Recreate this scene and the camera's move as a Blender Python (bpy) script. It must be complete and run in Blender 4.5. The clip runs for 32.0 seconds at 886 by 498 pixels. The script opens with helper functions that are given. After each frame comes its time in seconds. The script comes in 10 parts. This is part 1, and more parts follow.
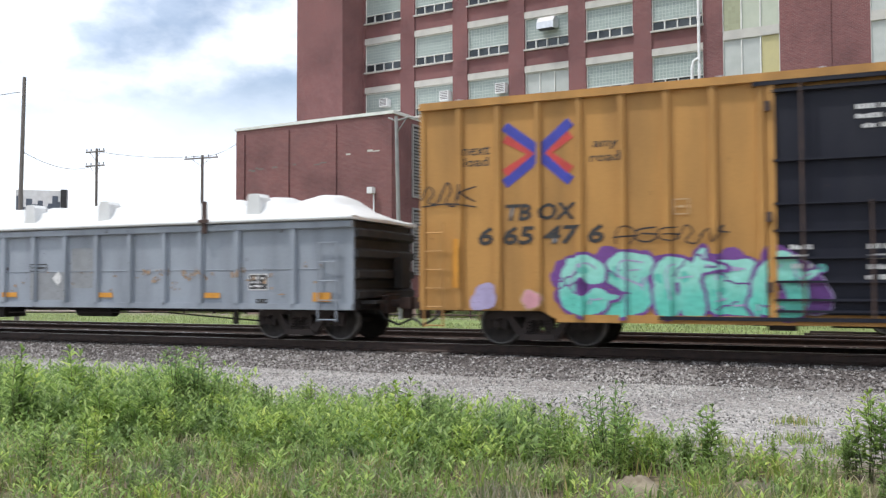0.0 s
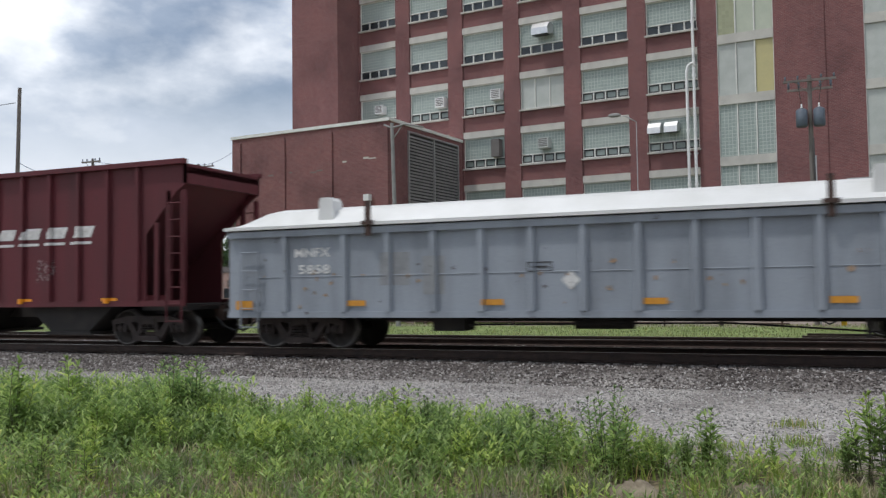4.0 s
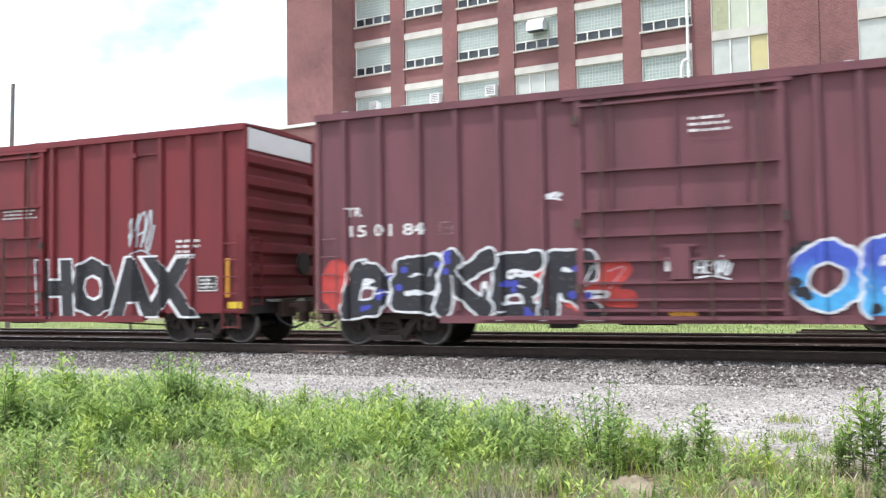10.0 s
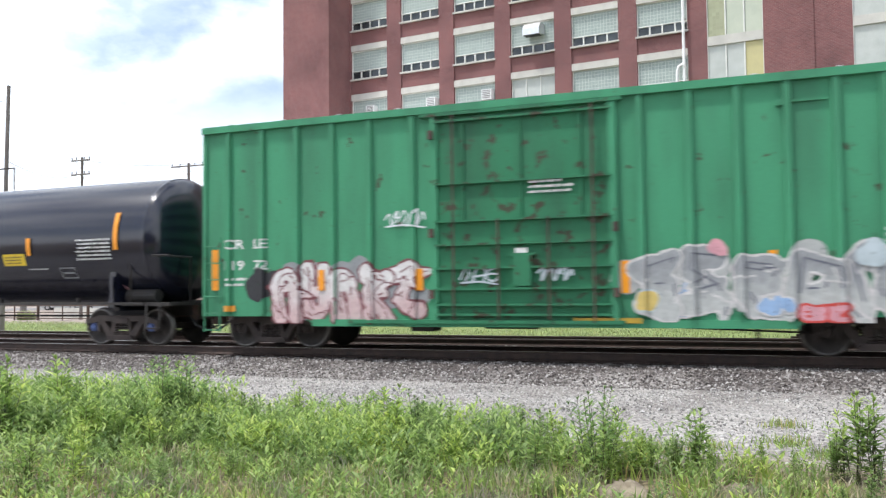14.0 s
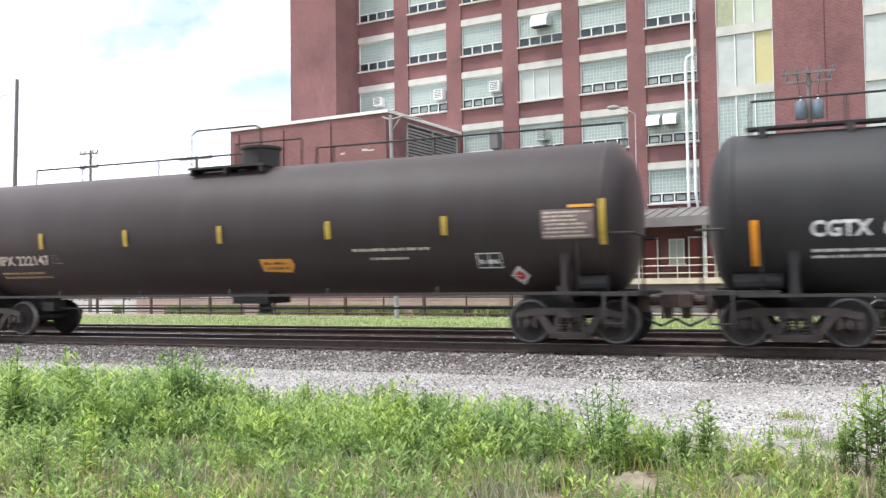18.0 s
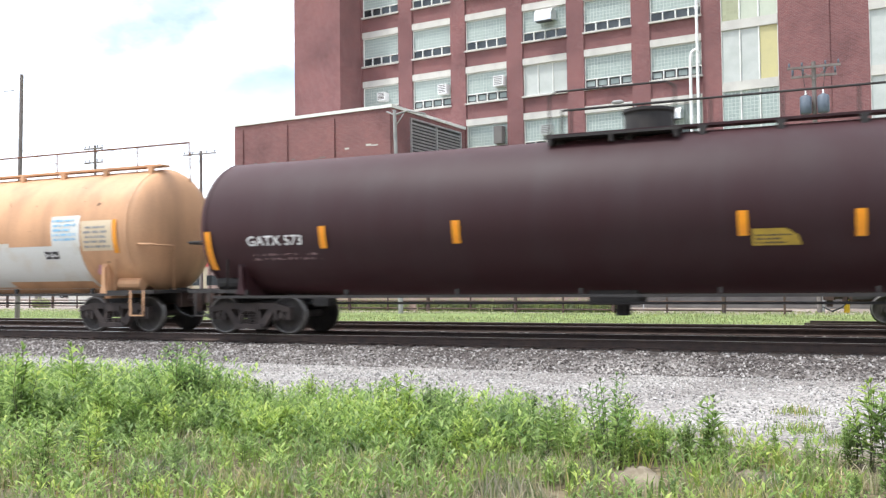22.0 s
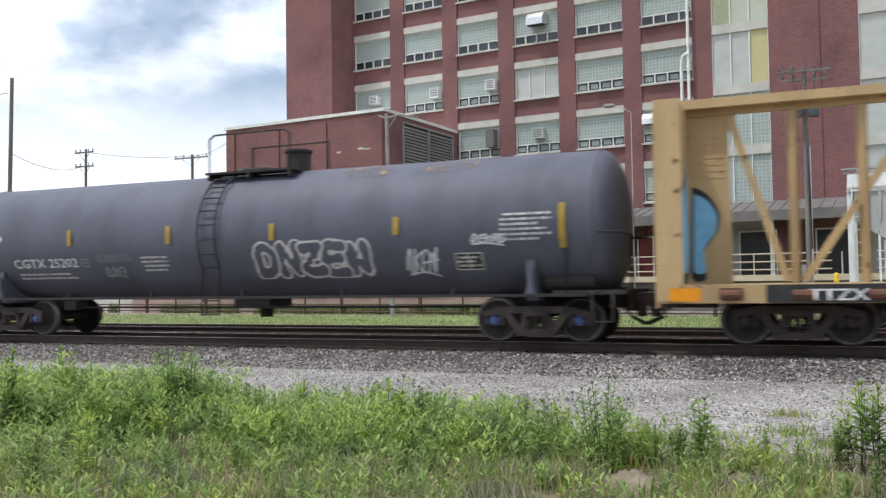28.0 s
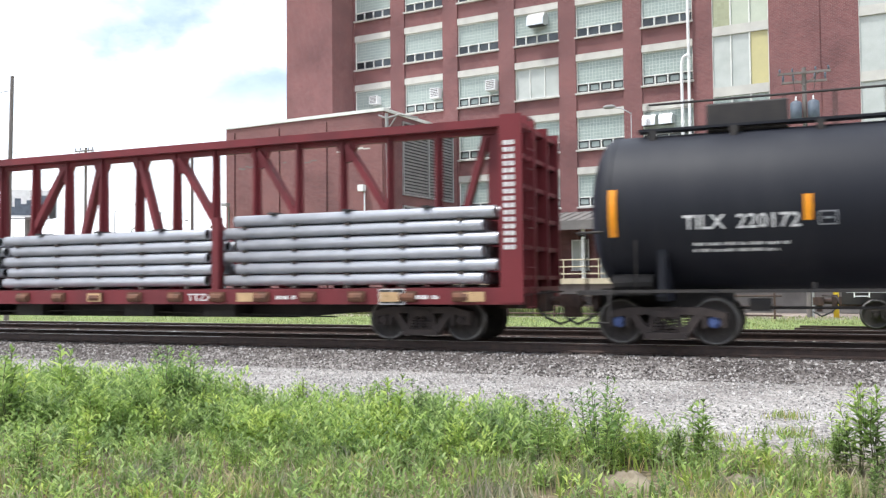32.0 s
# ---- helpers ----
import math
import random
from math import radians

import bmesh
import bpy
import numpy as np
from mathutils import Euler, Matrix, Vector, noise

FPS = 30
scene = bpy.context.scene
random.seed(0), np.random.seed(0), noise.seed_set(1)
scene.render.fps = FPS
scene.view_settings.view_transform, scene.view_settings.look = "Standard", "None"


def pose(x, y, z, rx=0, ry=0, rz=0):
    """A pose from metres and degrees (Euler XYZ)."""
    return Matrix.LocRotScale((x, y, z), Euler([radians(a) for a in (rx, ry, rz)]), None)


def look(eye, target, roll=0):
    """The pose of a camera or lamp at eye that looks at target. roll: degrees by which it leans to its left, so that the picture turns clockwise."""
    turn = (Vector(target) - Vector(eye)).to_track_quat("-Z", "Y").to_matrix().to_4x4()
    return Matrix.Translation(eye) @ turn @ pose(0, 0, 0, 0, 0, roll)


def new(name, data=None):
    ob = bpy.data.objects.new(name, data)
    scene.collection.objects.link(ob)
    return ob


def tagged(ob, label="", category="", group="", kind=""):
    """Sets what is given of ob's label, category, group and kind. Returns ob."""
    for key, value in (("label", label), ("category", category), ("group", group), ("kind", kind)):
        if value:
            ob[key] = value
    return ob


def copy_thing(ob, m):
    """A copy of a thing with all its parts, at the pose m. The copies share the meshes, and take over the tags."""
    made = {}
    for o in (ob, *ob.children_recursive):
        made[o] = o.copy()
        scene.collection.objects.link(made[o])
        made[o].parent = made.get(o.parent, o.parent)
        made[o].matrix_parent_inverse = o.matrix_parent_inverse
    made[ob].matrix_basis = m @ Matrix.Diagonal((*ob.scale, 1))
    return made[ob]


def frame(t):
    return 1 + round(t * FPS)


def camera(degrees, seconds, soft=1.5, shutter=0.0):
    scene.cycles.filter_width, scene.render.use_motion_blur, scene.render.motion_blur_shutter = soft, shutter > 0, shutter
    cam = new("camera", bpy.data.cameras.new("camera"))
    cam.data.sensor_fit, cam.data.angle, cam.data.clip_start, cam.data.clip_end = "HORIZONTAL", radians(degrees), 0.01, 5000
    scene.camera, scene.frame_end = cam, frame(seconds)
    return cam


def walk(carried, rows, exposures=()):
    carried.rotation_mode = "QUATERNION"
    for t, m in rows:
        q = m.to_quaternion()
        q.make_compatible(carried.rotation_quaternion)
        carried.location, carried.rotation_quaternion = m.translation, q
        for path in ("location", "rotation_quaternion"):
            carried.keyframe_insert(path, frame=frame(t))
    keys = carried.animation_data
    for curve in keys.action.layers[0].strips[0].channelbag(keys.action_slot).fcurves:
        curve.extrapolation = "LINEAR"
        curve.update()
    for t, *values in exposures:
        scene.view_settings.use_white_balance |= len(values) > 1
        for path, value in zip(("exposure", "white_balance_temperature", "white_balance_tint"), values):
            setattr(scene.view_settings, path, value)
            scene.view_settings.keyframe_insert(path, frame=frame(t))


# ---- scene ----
EYE = (0.0, 0.0, 1.28)   # the rail head of the main track is z = 0
cam = camera(54.30, 32.0, soft=1.35, shutter=0.25)
# seconds, yaw to the left of the track's square, pitch up, lean
TURNS = [
    (0, 22.764, 2.312, -0.164),
    (0.5, 22.603, 2.186, 0.094),
    (1, 22.762, 2.380, -0.151),
    (1.5, 22.834, 2.338, -0.507),
    (2, 22.515, 2.591, -0.614),
    (2.5, 22.334, 2.787, -0.676),
    (3, 22.362, 2.776, -0.676),
    (3.5, 22.642, 2.723, -0.815),
    (5.5, 22.022, 2.822, -0.435),
    (6, 22.037, 2.822, -0.273),
    (6.5, 21.934, 3.020, -0.207),
    (7, 21.826, 3.209, -0.392),
    (7.5, 21.514, 3.274, -0.540),
    (8, 21.431, 3.203, -0.465),
    (8.5, 21.527, 3.178, -0.474),
    (9, 21.822, 3.057, -0.359),
    (9.5, 22.085, 2.850, -0.586),
    (10, 22.238, 2.485, -0.820),
    (10.5, 22.067, 2.185, -0.590),
    (11, 22.219, 2.456, -0.508),
    (11.5, 22.485, 2.374, -0.672),
    (12, 22.250, 2.338, -0.669),
    (12.5, 22.068, 2.349, -0.592),
    (13, 21.885, 2.450, -0.766),
    (13.5, 21.922, 2.610, -0.613),
    (14, 21.954, 2.730, -0.631),
    (14.5, 22.012, 2.664, -0.367),
    (15, 21.821, 2.349, -0.509),
    (15.5, 22.029, 2.183, -0.407),
    (17.5, 22.504, 1.915, -0.541),
    (18, 22.469, 2.216, -0.740),
    (18.5, 22.596, 2.658, -0.735),
    (19, 22.777, 2.855, -1.102),
    (19.5, 22.623, 2.675, -0.822),
    (20, 22.414, 2.202, -0.980),
    (20.5, 22.244, 1.768, -0.994),
    (21, 22.294, 1.737, -0.891),
    (21.5, 22.578, 1.946, -0.770),
    (22, 22.746, 1.885, -0.730),
    (22.5, 22.665, 1.708, -0.624),
    (23, 22.482, 1.773, -0.517),
    (23.5, 22.568, 2.085, -0.517),
    (24, 23.110, 2.356, -0.688),
    (24.5, 23.300, 2.367, -0.885),
    (25, 23.028, 2.095, -1.103),
    (25.5, 22.868, 1.774, -0.925),
    (27.5, 21.952, 2.290, -0.514),
    (28, 22.214, 2.118, -0.821),
    (28.5, 22.286, 2.040, -0.815),
    (29, 22.506, 2.064, -0.815),
    (29.5, 22.769, 2.253, -0.634),
    (30, 22.652, 2.305, -0.447),
    (30.5, 22.419, 2.316, -0.435),
    (31, 22.257, 2.154, -0.485),
    (31.5, 22.239, 2.153, -0.612),
    (32, 22.181, 2.128, -0.548),
]


def aimed(yaw, pitch, lean):
    """A camera pose at EYE."""
    y, p = radians(yaw), radians(pitch)
    ahead = Vector((-math.sin(y) * math.cos(p), math.cos(y) * math.cos(p), math.sin(p)))
    return look(EYE, Vector(EYE) + ahead, lean)


# seconds, stops
EXPOSURE = [(0.0, 0.31), (0.5, 0.01), (1.0, -0.34), (3.5, -0.44), (5.5, 0.42), (7.0, 0.86), (9.0, 0.96), (13.0, 0.98), (14.0, 0.66), (15.0, 0.66), (18.0, 0.91), (22.0, 0.91), (23.0, 0.41), (24.0, 0.11), (25.5, -0.21), (28.0, 0.16), (29.0, 0.31), (30.0, 0.39), (31.0, 0.83), (32.0, 0.81)]
walk(cam, [(t, aimed(*r)) for t, *r in TURNS], EXPOSURE)

# ---- world and sun ----
SUN_AZ, SUN_EL = radians(228), radians(66)   # the sun stands behind the camera's left shoulder
world = bpy.data.worlds.new("world")
scene.world = world
world.use_nodes = True
wn, wl = world.node_tree.nodes, world.node_tree.links
wn.clear()
w_out = wn.new("ShaderNodeOutputWorld")
w_bg = wn.new("ShaderNodeBackground")
w_bg.inputs["Strength"].default_value = 1.0
w_sky = wn.new("ShaderNodeTexSky")
w_sky.sky_type, w_sky.sun_disc = "NISHITA", False
w_sky.sun_elevation, w_sky.sun_rotation = SUN_EL, SUN_AZ
w_sky.air_density, w_sky.dust_density = 1.0, 1.2
w_scale = wn.new("ShaderNodeVectorMath")
w_scale.operation = "SCALE"
w_scale.inputs["Scale"].default_value = 0.11
w_co = wn.new("ShaderNodeTexCoord")
w_map = wn.new("ShaderNodeMapping")
w_map.inputs["Scale"].default_value = (1.0, 1.0, 1.9)
w_map.inputs["Location"].default_value = (0.95, 0.4, 0.15)
w_noise = wn.new("ShaderNodeTexNoise")
w_noise.inputs["Scale"].default_value, w_noise.inputs["Detail"].default_value = 2.4, 8.0
w_noise.inputs["Roughness"].default_value = 0.55
w_ramp = wn.new("ShaderNodeValToRGB")
w_ramp.color_ramp.elements[0].position, w_ramp.color_ramp.elements[1].position = 0.33, 0.53
w_shade = wn.new("ShaderNodeTexNoise")
w_shade.inputs["Scale"].default_value, w_shade.inputs["Detail"].default_value = 5.0, 6.0
w_cloud = wn.new("ShaderNodeValToRGB")
w_cloud.color_ramp.elements[0].position, w_cloud.color_ramp.elements[0].color = 0.44, (0.66, 0.77, 0.95, 1)
w_cloud.color_ramp.elements[1].position, w_cloud.color_ramp.elements[1].color = 0.56, (1.37, 1.43, 1.53, 1)
w_mix = wn.new("ShaderNodeMix")
w_mix.data_type = "RGBA"
wl.new(w_co.outputs["Generated"], w_map.inputs["Vector"])
wl.new(w_map.outputs["Vector"], w_noise.inputs["Vector"])
wl.new(w_map.outputs["Vector"], w_shade.inputs["Vector"])
wl.new(w_noise.outputs["Fac"], w_ramp.inputs["Fac"])
wl.new(w_shade.outputs["Fac"], w_cloud.inputs["Fac"])
wl.new(w_sky.outputs["Color"], w_scale.inputs[0])
wl.new(w_ramp.outputs["Color"], w_mix.inputs["Factor"])
wl.new(w_scale.outputs["Vector"], w_mix.inputs["A"])
wl.new(w_cloud.outputs["Color"], w_mix.inputs["B"])
# white haze towards the horizon
w_sep, w_haze, w_low = wn.new("ShaderNodeSeparateXYZ"), wn.new("ShaderNodeValToRGB"), wn.new("ShaderNodeMix")
w_low.data_type = "RGBA"
w_low.inputs["B"].default_value = (1.31, 1.36, 1.44, 1)
w_haze.color_ramp.elements[0].position, w_haze.color_ramp.elements[0].color = 0.06, (0.95, 0.95, 0.95, 1)
w_haze.color_ramp.elements[1].position, w_haze.color_ramp.elements[1].color = 0.24, (0, 0, 0, 1)
wl.new(w_co.outputs["Generated"], w_sep.inputs["Vector"])
wl.new(w_sep.outputs["Z"], w_haze.inputs["Fac"])
wl.new(w_haze.outputs["Color"], w_low.inputs["Factor"])
wl.new(w_mix.outputs["Result"], w_low.inputs["A"])
wl.new(w_low.outputs["Result"], w_bg.inputs["Color"])
wl.new(w_bg.outputs["Background"], w_out.inputs["Surface"])

sun = new("sun", bpy.data.lights.new("sun", "SUN"))
sun.data.energy, sun.data.angle, sun.data.color = 2.5, radians(4), (1.0, 0.985, 0.965)
sun.matrix_world = look((60 * math.cos(SUN_EL) * math.sin(SUN_AZ), 60 * math.cos(SUN_EL) * math.cos(SUN_AZ), 60 * math.sin(SUN_EL)), (0, 0, 0))

# ---- materials ----
def nodes_of(name):
    m = bpy.data.materials.new(name)
    m.use_nodes = True
    t = m.node_tree
    return m, t.nodes, t.links, t.nodes["Principled BSDF"]


def worn(name, color, color2=None, scale=2.0, rough=0.6, metal=0.0, bump=0.1, bump_scale=40.0, low=0.35, high=0.7, streak=1.0, vary=0.0, spec=0.5, fine=0.25):
    """Paint, stone or metal: two colours in large patches, a finer grain, and a fine relief. streak below 1 draws the patches out up and down."""
    m, n, l, p = nodes_of(name)
    color2 = color2 or tuple(c * 0.75 for c in color)
    co, mp = n.new("ShaderNodeTexCoord"), n.new("ShaderNodeMapping")
    mp.inputs["Scale"].default_value = (1, 1, streak)
    big, ramp, grain, mixg, mixc = (n.new(k) for k in ("ShaderNodeTexNoise", "ShaderNodeValToRGB", "ShaderNodeTexNoise", "ShaderNodeMix", "ShaderNodeMix"))
    big.inputs["Scale"].default_value, big.inputs["Detail"].default_value = scale, 6
    grain.inputs["Scale"].default_value, grain.inputs["Detail"].default_value = bump_scale, 3
    ramp.color_ramp.elements[0].position, ramp.color_ramp.elements[1].position = low, high
    mixc.data_type = mixg.data_type = "RGBA"
    mixc.inputs["A"].default_value, mixc.inputs["B"].default_value = (*color, 1), (*color2, 1)
    mixg.blend_type = "OVERLAY"
    mixg.inputs["Factor"].default_value = fine
    l.new(co.outputs["Object"], mp.inputs["Vector"])
    l.new(mp.outputs["Vector"], big.inputs["Vector"])
    l.new(co.outputs["Object"], grain.inputs["Vector"])
    l.new(big.outputs["Fac"], ramp.inputs["Fac"])
    l.new(ramp.outputs["Color"], mixc.inputs["Factor"])
    l.new(mixc.outputs["Result"], mixg.inputs["A"])
    l.new(grain.outputs["Color"], mixg.inputs["B"])
    out = mixg.outputs["Result"]
    bw = n.new("ShaderNodeRGBToBW")
    l.new(grain.outputs["Color"], bw.inputs["Color"])
    l.new(bw.outputs["Val"], mixg.inputs["B"])
    if vary:
        info, hsv, mul = n.new("ShaderNodeObjectInfo"), n.new("ShaderNodeHueSaturation"), n.new("ShaderNodeMapRange")
        mul.inputs["To Min"].default_value, mul.inputs["To Max"].default_value = 1 - vary, 1 + vary
        l.new(info.outputs["Random"], mul.inputs["Value"])
        l.new(mul.outputs["Result"], hsv.inputs["Value"])
        l.new(out, hsv.inputs["Color"])
        out = hsv.outputs["Color"]
    l.new(out, p.inputs["Base Color"])
    p.inputs["Roughness"].default_value, p.inputs["Metallic"].default_value = rough, metal
    p.inputs["Specular IOR Level"].default_value = spec
    if bump:
        b = n.new("ShaderNodeBump")
        b.inputs["Strength"].default_value, b.inputs["Distance"].default_value = bump, 0.02
        l.new(grain.outputs["Fac"], b.inputs["Height"])
        l.new(b.outputs["Normal"], p.inputs["Normal"])
    return m


def plain(name, color, rough=0.6, metal=0.0):
    return worn(name, color, tuple(c * 0.85 for c in color), 3.0, rough, metal, 0.03, 60.0, fine=0.12)


M = {}
M["rail_steel"] = worn("rail_steel", (0.062, 0.039, 0.032), (0.035, 0.025, 0.022), 6, 0.7, 0.2)
M["rail_head"] = worn("rail_head", (0.55, 0.53, 0.5), (0.4, 0.38, 0.36), 6, 0.3, 0.9, 0.02)
M["wheel"] = worn("wheel_steel", (0.045, 0.037, 0.034), (0.022, 0.019, 0.018), 5, 0.75, 0.1)
M["tread"] = worn("wheel_tread", (0.16, 0.15, 0.145), (0.09, 0.085, 0.08), 8, 0.4, 0.8)
M["truck"] = worn("truck_casting", (0.052, 0.038, 0.034), (0.026, 0.02, 0.019), 5, 0.8, 0.05)
M["under"] = worn("underframe_black", (0.02, 0.018, 0.018), (0.035, 0.03, 0.027), 3, 0.8)
M["tie"] = worn("tie_wood", (0.042, 0.033, 0.029), (0.08, 0.066, 0.057), 3, 0.95, vary=0.25)
M["concrete"] = worn("pale_concrete", (0.55, 0.53, 0.48), (0.42, 0.40, 0.37), 1.0, 0.9)
M["frame_white"] = worn("white_frame_paint", (0.72, 0.72, 0.68), (0.6, 0.6, 0.56), 2.0, 0.6)


def ramp_of(n, stops, blend="LINEAR"):
    """A colour ramp from (position, colour) pairs."""
    r = n.new("ShaderNodeValToRGB")
    r.color_ramp.interpolation = blend
    e = r.color_ramp.elements
    while len(e) < len(stops):
        e.new(0.5)
    for k, (at, c) in enumerate(stops):
        e[k].position, e[k].color = at, (*c, 1)
    return r


def ground_material():
    """Soil and grass by the camera, pale gravel, dark ballast, green verge and pale yard, in belts along the track with ragged edges."""
    m, n, l, p = nodes_of("ground")
    co, sep, wob, add, mul, rng = (n.new(k) for k in ("ShaderNodeTexCoord", "ShaderNodeSeparateXYZ", "ShaderNodeTexNoise", "ShaderNodeMath", "ShaderNodeMath", "ShaderNodeMapRange"))
    wob.inputs["Scale"].default_value, wob.inputs["Detail"].default_value = 0.45, 6
    mul.operation, add.operation = "MULTIPLY_ADD", "ADD"
    mul.inputs[1].default_value, mul.inputs[2].default_value = 2.2, -1.1
    rng.inputs["From Min"].default_value, rng.inputs["From Max"].default_value = 0.0, 60.0
    l.new(co.outputs["Object"], sep.inputs["Vector"])
    l.new(co.outputs["Object"], wob.inputs["Vector"])
    l.new(wob.outputs["Fac"], mul.inputs[0])
    l.new(sep.outputs["Y"], add.inputs[0])
    l.new(mul.outputs["Value"], add.inputs[1])
    l.new(add.outputs["Value"], rng.inputs["Value"])
    soil, dry, gravel, ballast, green, yard = (0.16, 0.13, 0.08), (0.24, 0.19, 0.125), (0.325, 0.305, 0.285), (0.13, 0.115, 0.108), (0.21, 0.27, 0.10), (0.33, 0.28, 0.24)
    belts = ramp_of(n, [(0.0, dry), (0.12, soil), (0.15, soil), (0.172, gravel), (0.262, gravel), (0.272, ballast), (0.39, ballast), (0.41, gravel), (0.45, green), (0.66, green), (0.70, yard)])
    l.new(rng.outputs["Result"], belts.inputs["Fac"])
    patch, pr, mixp = n.new("ShaderNodeTexNoise"), ramp_of(n, [(0.42, (0, 0, 0)), (0.6, (1, 1, 1))]), n.new("ShaderNodeMix")
    patch.inputs["Scale"].default_value, patch.inputs["Detail"].default_value = 0.9, 8
    mixp.data_type = "RGBA"
    mixp.blend_type = "MULTIPLY"
    mixp.inputs["B"].default_value = (0.72, 0.7, 0.7, 1)
    l.new(co.outputs["Object"], patch.inputs["Vector"])
    l.new(patch.outputs["Fac"], pr.inputs["Fac"])
    l.new(pr.outputs["Color"], mixp.inputs["Factor"])
    l.new(belts.outputs["Color"], mixp.inputs["A"])
    stone, mixs, bump = n.new("ShaderNodeTexVoronoi"), n.new("ShaderNodeMix"), n.new("ShaderNodeBump")
    stone.inputs["Scale"].default_value = 24
    mixs.data_type, mixs.blend_type = "RGBA", "OVERLAY"
    mixs.inputs["Factor"].default_value = 0.55
    bw = n.new("ShaderNodeRGBToBW")
    l.new(co.outputs["Object"], stone.inputs["Vector"])
    l.new(stone.outputs["Color"], bw.inputs["Color"])
    l.new(mixp.outputs["Result"], mixs.inputs["A"])
    l.new(bw.outputs["Val"], mixs.inputs["B"])
    l.new(mixs.outputs["Result"], p.inputs["Base Color"])
    bump.inputs["Strength"].default_value, bump.inputs["Distance"].default_value = 0.6, 0.025
    bump.invert = True
    l.new(stone.outputs["Distance"], bump.inputs["Height"])
    l.new(bump.outputs["Normal"], p.inputs["Normal"])
    p.inputs["Roughness"].default_value = 0.95
    p.inputs["Specular IOR Level"].default_value = 0.2
    return m


def island_material(name, stops, rough=0.8, through_light=0.0, drift=0.0):
    """Pieces that differ one from the next along a ramp of colours; through_light lets a leaf glow when lit from behind; drift varies them from spot to spot."""
    m, n, l, p = nodes_of(name)
    geo, r = n.new("ShaderNodeNewGeometry"), ramp_of(n, stops)
    l.new(geo.outputs["Random Per Island"], r.inputs["Fac"])
    out = r.outputs["Color"]
    if drift:
        big, tone, mix = n.new("ShaderNodeTexNoise"), ramp_of(n, [(0.32, (1 - drift, 1 - drift, 1 - drift * 0.3)), (0.5, (1, 1, 1)), (0.68, (1 + drift * 1.3, 1 + drift * 0.8, 1 - drift * 0.2))]), n.new("ShaderNodeMix")
        big.inputs["Scale"].default_value, big.inputs["Detail"].default_value = 1.9, 3
        mix.data_type, mix.blend_type = "RGBA", "MULTIPLY"
        mix.inputs["Factor"].default_value = 1.0
        l.new(geo.outputs["Position"], big.inputs["Vector"])
        l.new(big.outputs["Fac"], tone.inputs["Fac"])
        l.new(out, mix.inputs["A"])
        l.new(tone.outputs["Color"], mix.inputs["B"])
        out = mix.outputs["Result"]
    l.new(out, p.inputs["Base Color"])
    p.inputs["Roughness"].default_value = rough
    p.inputs["Specular IOR Level"].default_value = 0.3
    if through_light:
        tr, mix = n.new("ShaderNodeBsdfTranslucent"), n.new("ShaderNodeMixShader")
        mix.inputs["Fac"].default_value = through_light
        l.new(out, tr.inputs["Color"])
        l.new(p.outputs["BSDF"], mix.inputs[1])
        l.new(tr.outputs["BSDF"], mix.inputs[2])
        l.new(mix.outputs["Shader"], n["Material Output"].inputs["Surface"])
    return m


def brick_material(name, a, b, mortar, scale=1.0):
    """Courses of brick at their true size, weathered in large patches."""
    m, n, l, p = nodes_of(name)
    co, sep, comb, add, br = (n.new(k) for k in ("ShaderNodeTexCoord", "ShaderNodeSeparateXYZ", "ShaderNodeCombineXYZ", "ShaderNodeMath", "ShaderNodeTexBrick"))
    l.new(co.outputs["Object"], sep.inputs["Vector"])
    l.new(sep.outputs["X"], add.inputs[0])
    l.new(sep.outputs["Y"], add.inputs[1])
    l.new(add.outputs["Value"], comb.inputs["X"])
    l.new(sep.outputs["Z"], comb.inputs["Y"])
    l.new(comb.outputs["Vector"], br.inputs["Vector"])
    br.inputs["Scale"].default_value = scale
    br.inputs["Brick Width"].default_value, br.inputs["Row Height"].default_value, br.inputs["Mortar Size"].default_value = 0.21, 0.0725, 0.006
    br.inputs["Color1"].default_value, br.inputs["Color2"].default_value, br.inputs["Mortar"].default_value = (*a, 1), (*b, 1), (*mortar, 1)
    big, r, mix = n.new("ShaderNodeTexNoise"), ramp_of(n, [(0.3, (0.72, 0.72, 0.74)), (0.5, (1, 1, 1)), (0.75, (1.18, 1.12, 1.1))]), n.new("ShaderNodeMix")
    big.inputs["Scale"].default_value, big.inputs["Detail"].default_value = 0.35, 8
    mix.data_type, mix.blend_type = "RGBA", "MULTIPLY"
    mix.inputs["Factor"].default_value = 1.0
    l.new(co.outputs["Object"], big.inputs["Vector"])
    l.new(big.outputs["Fac"], r.inputs["Fac"])
    l.new(br.outputs["Color"], mix.inputs["A"])
    l.new(r.outputs["Color"], mix.inputs["B"])
    l.new(mix.outputs["Result"], p.inputs["Base Color"])
    bump = n.new("ShaderNodeBump")
    bump.inputs["Strength"].default_value, bump.inputs["Distance"].default_value = 0.4, 0.01
    bump.invert = True
    l.new(br.outputs["Fac"], bump.inputs["Height"])
    l.new(bump.outputs["Normal"], p.inputs["Normal"])
    p.inputs["Roughness"].default_value = 0.9
    return m


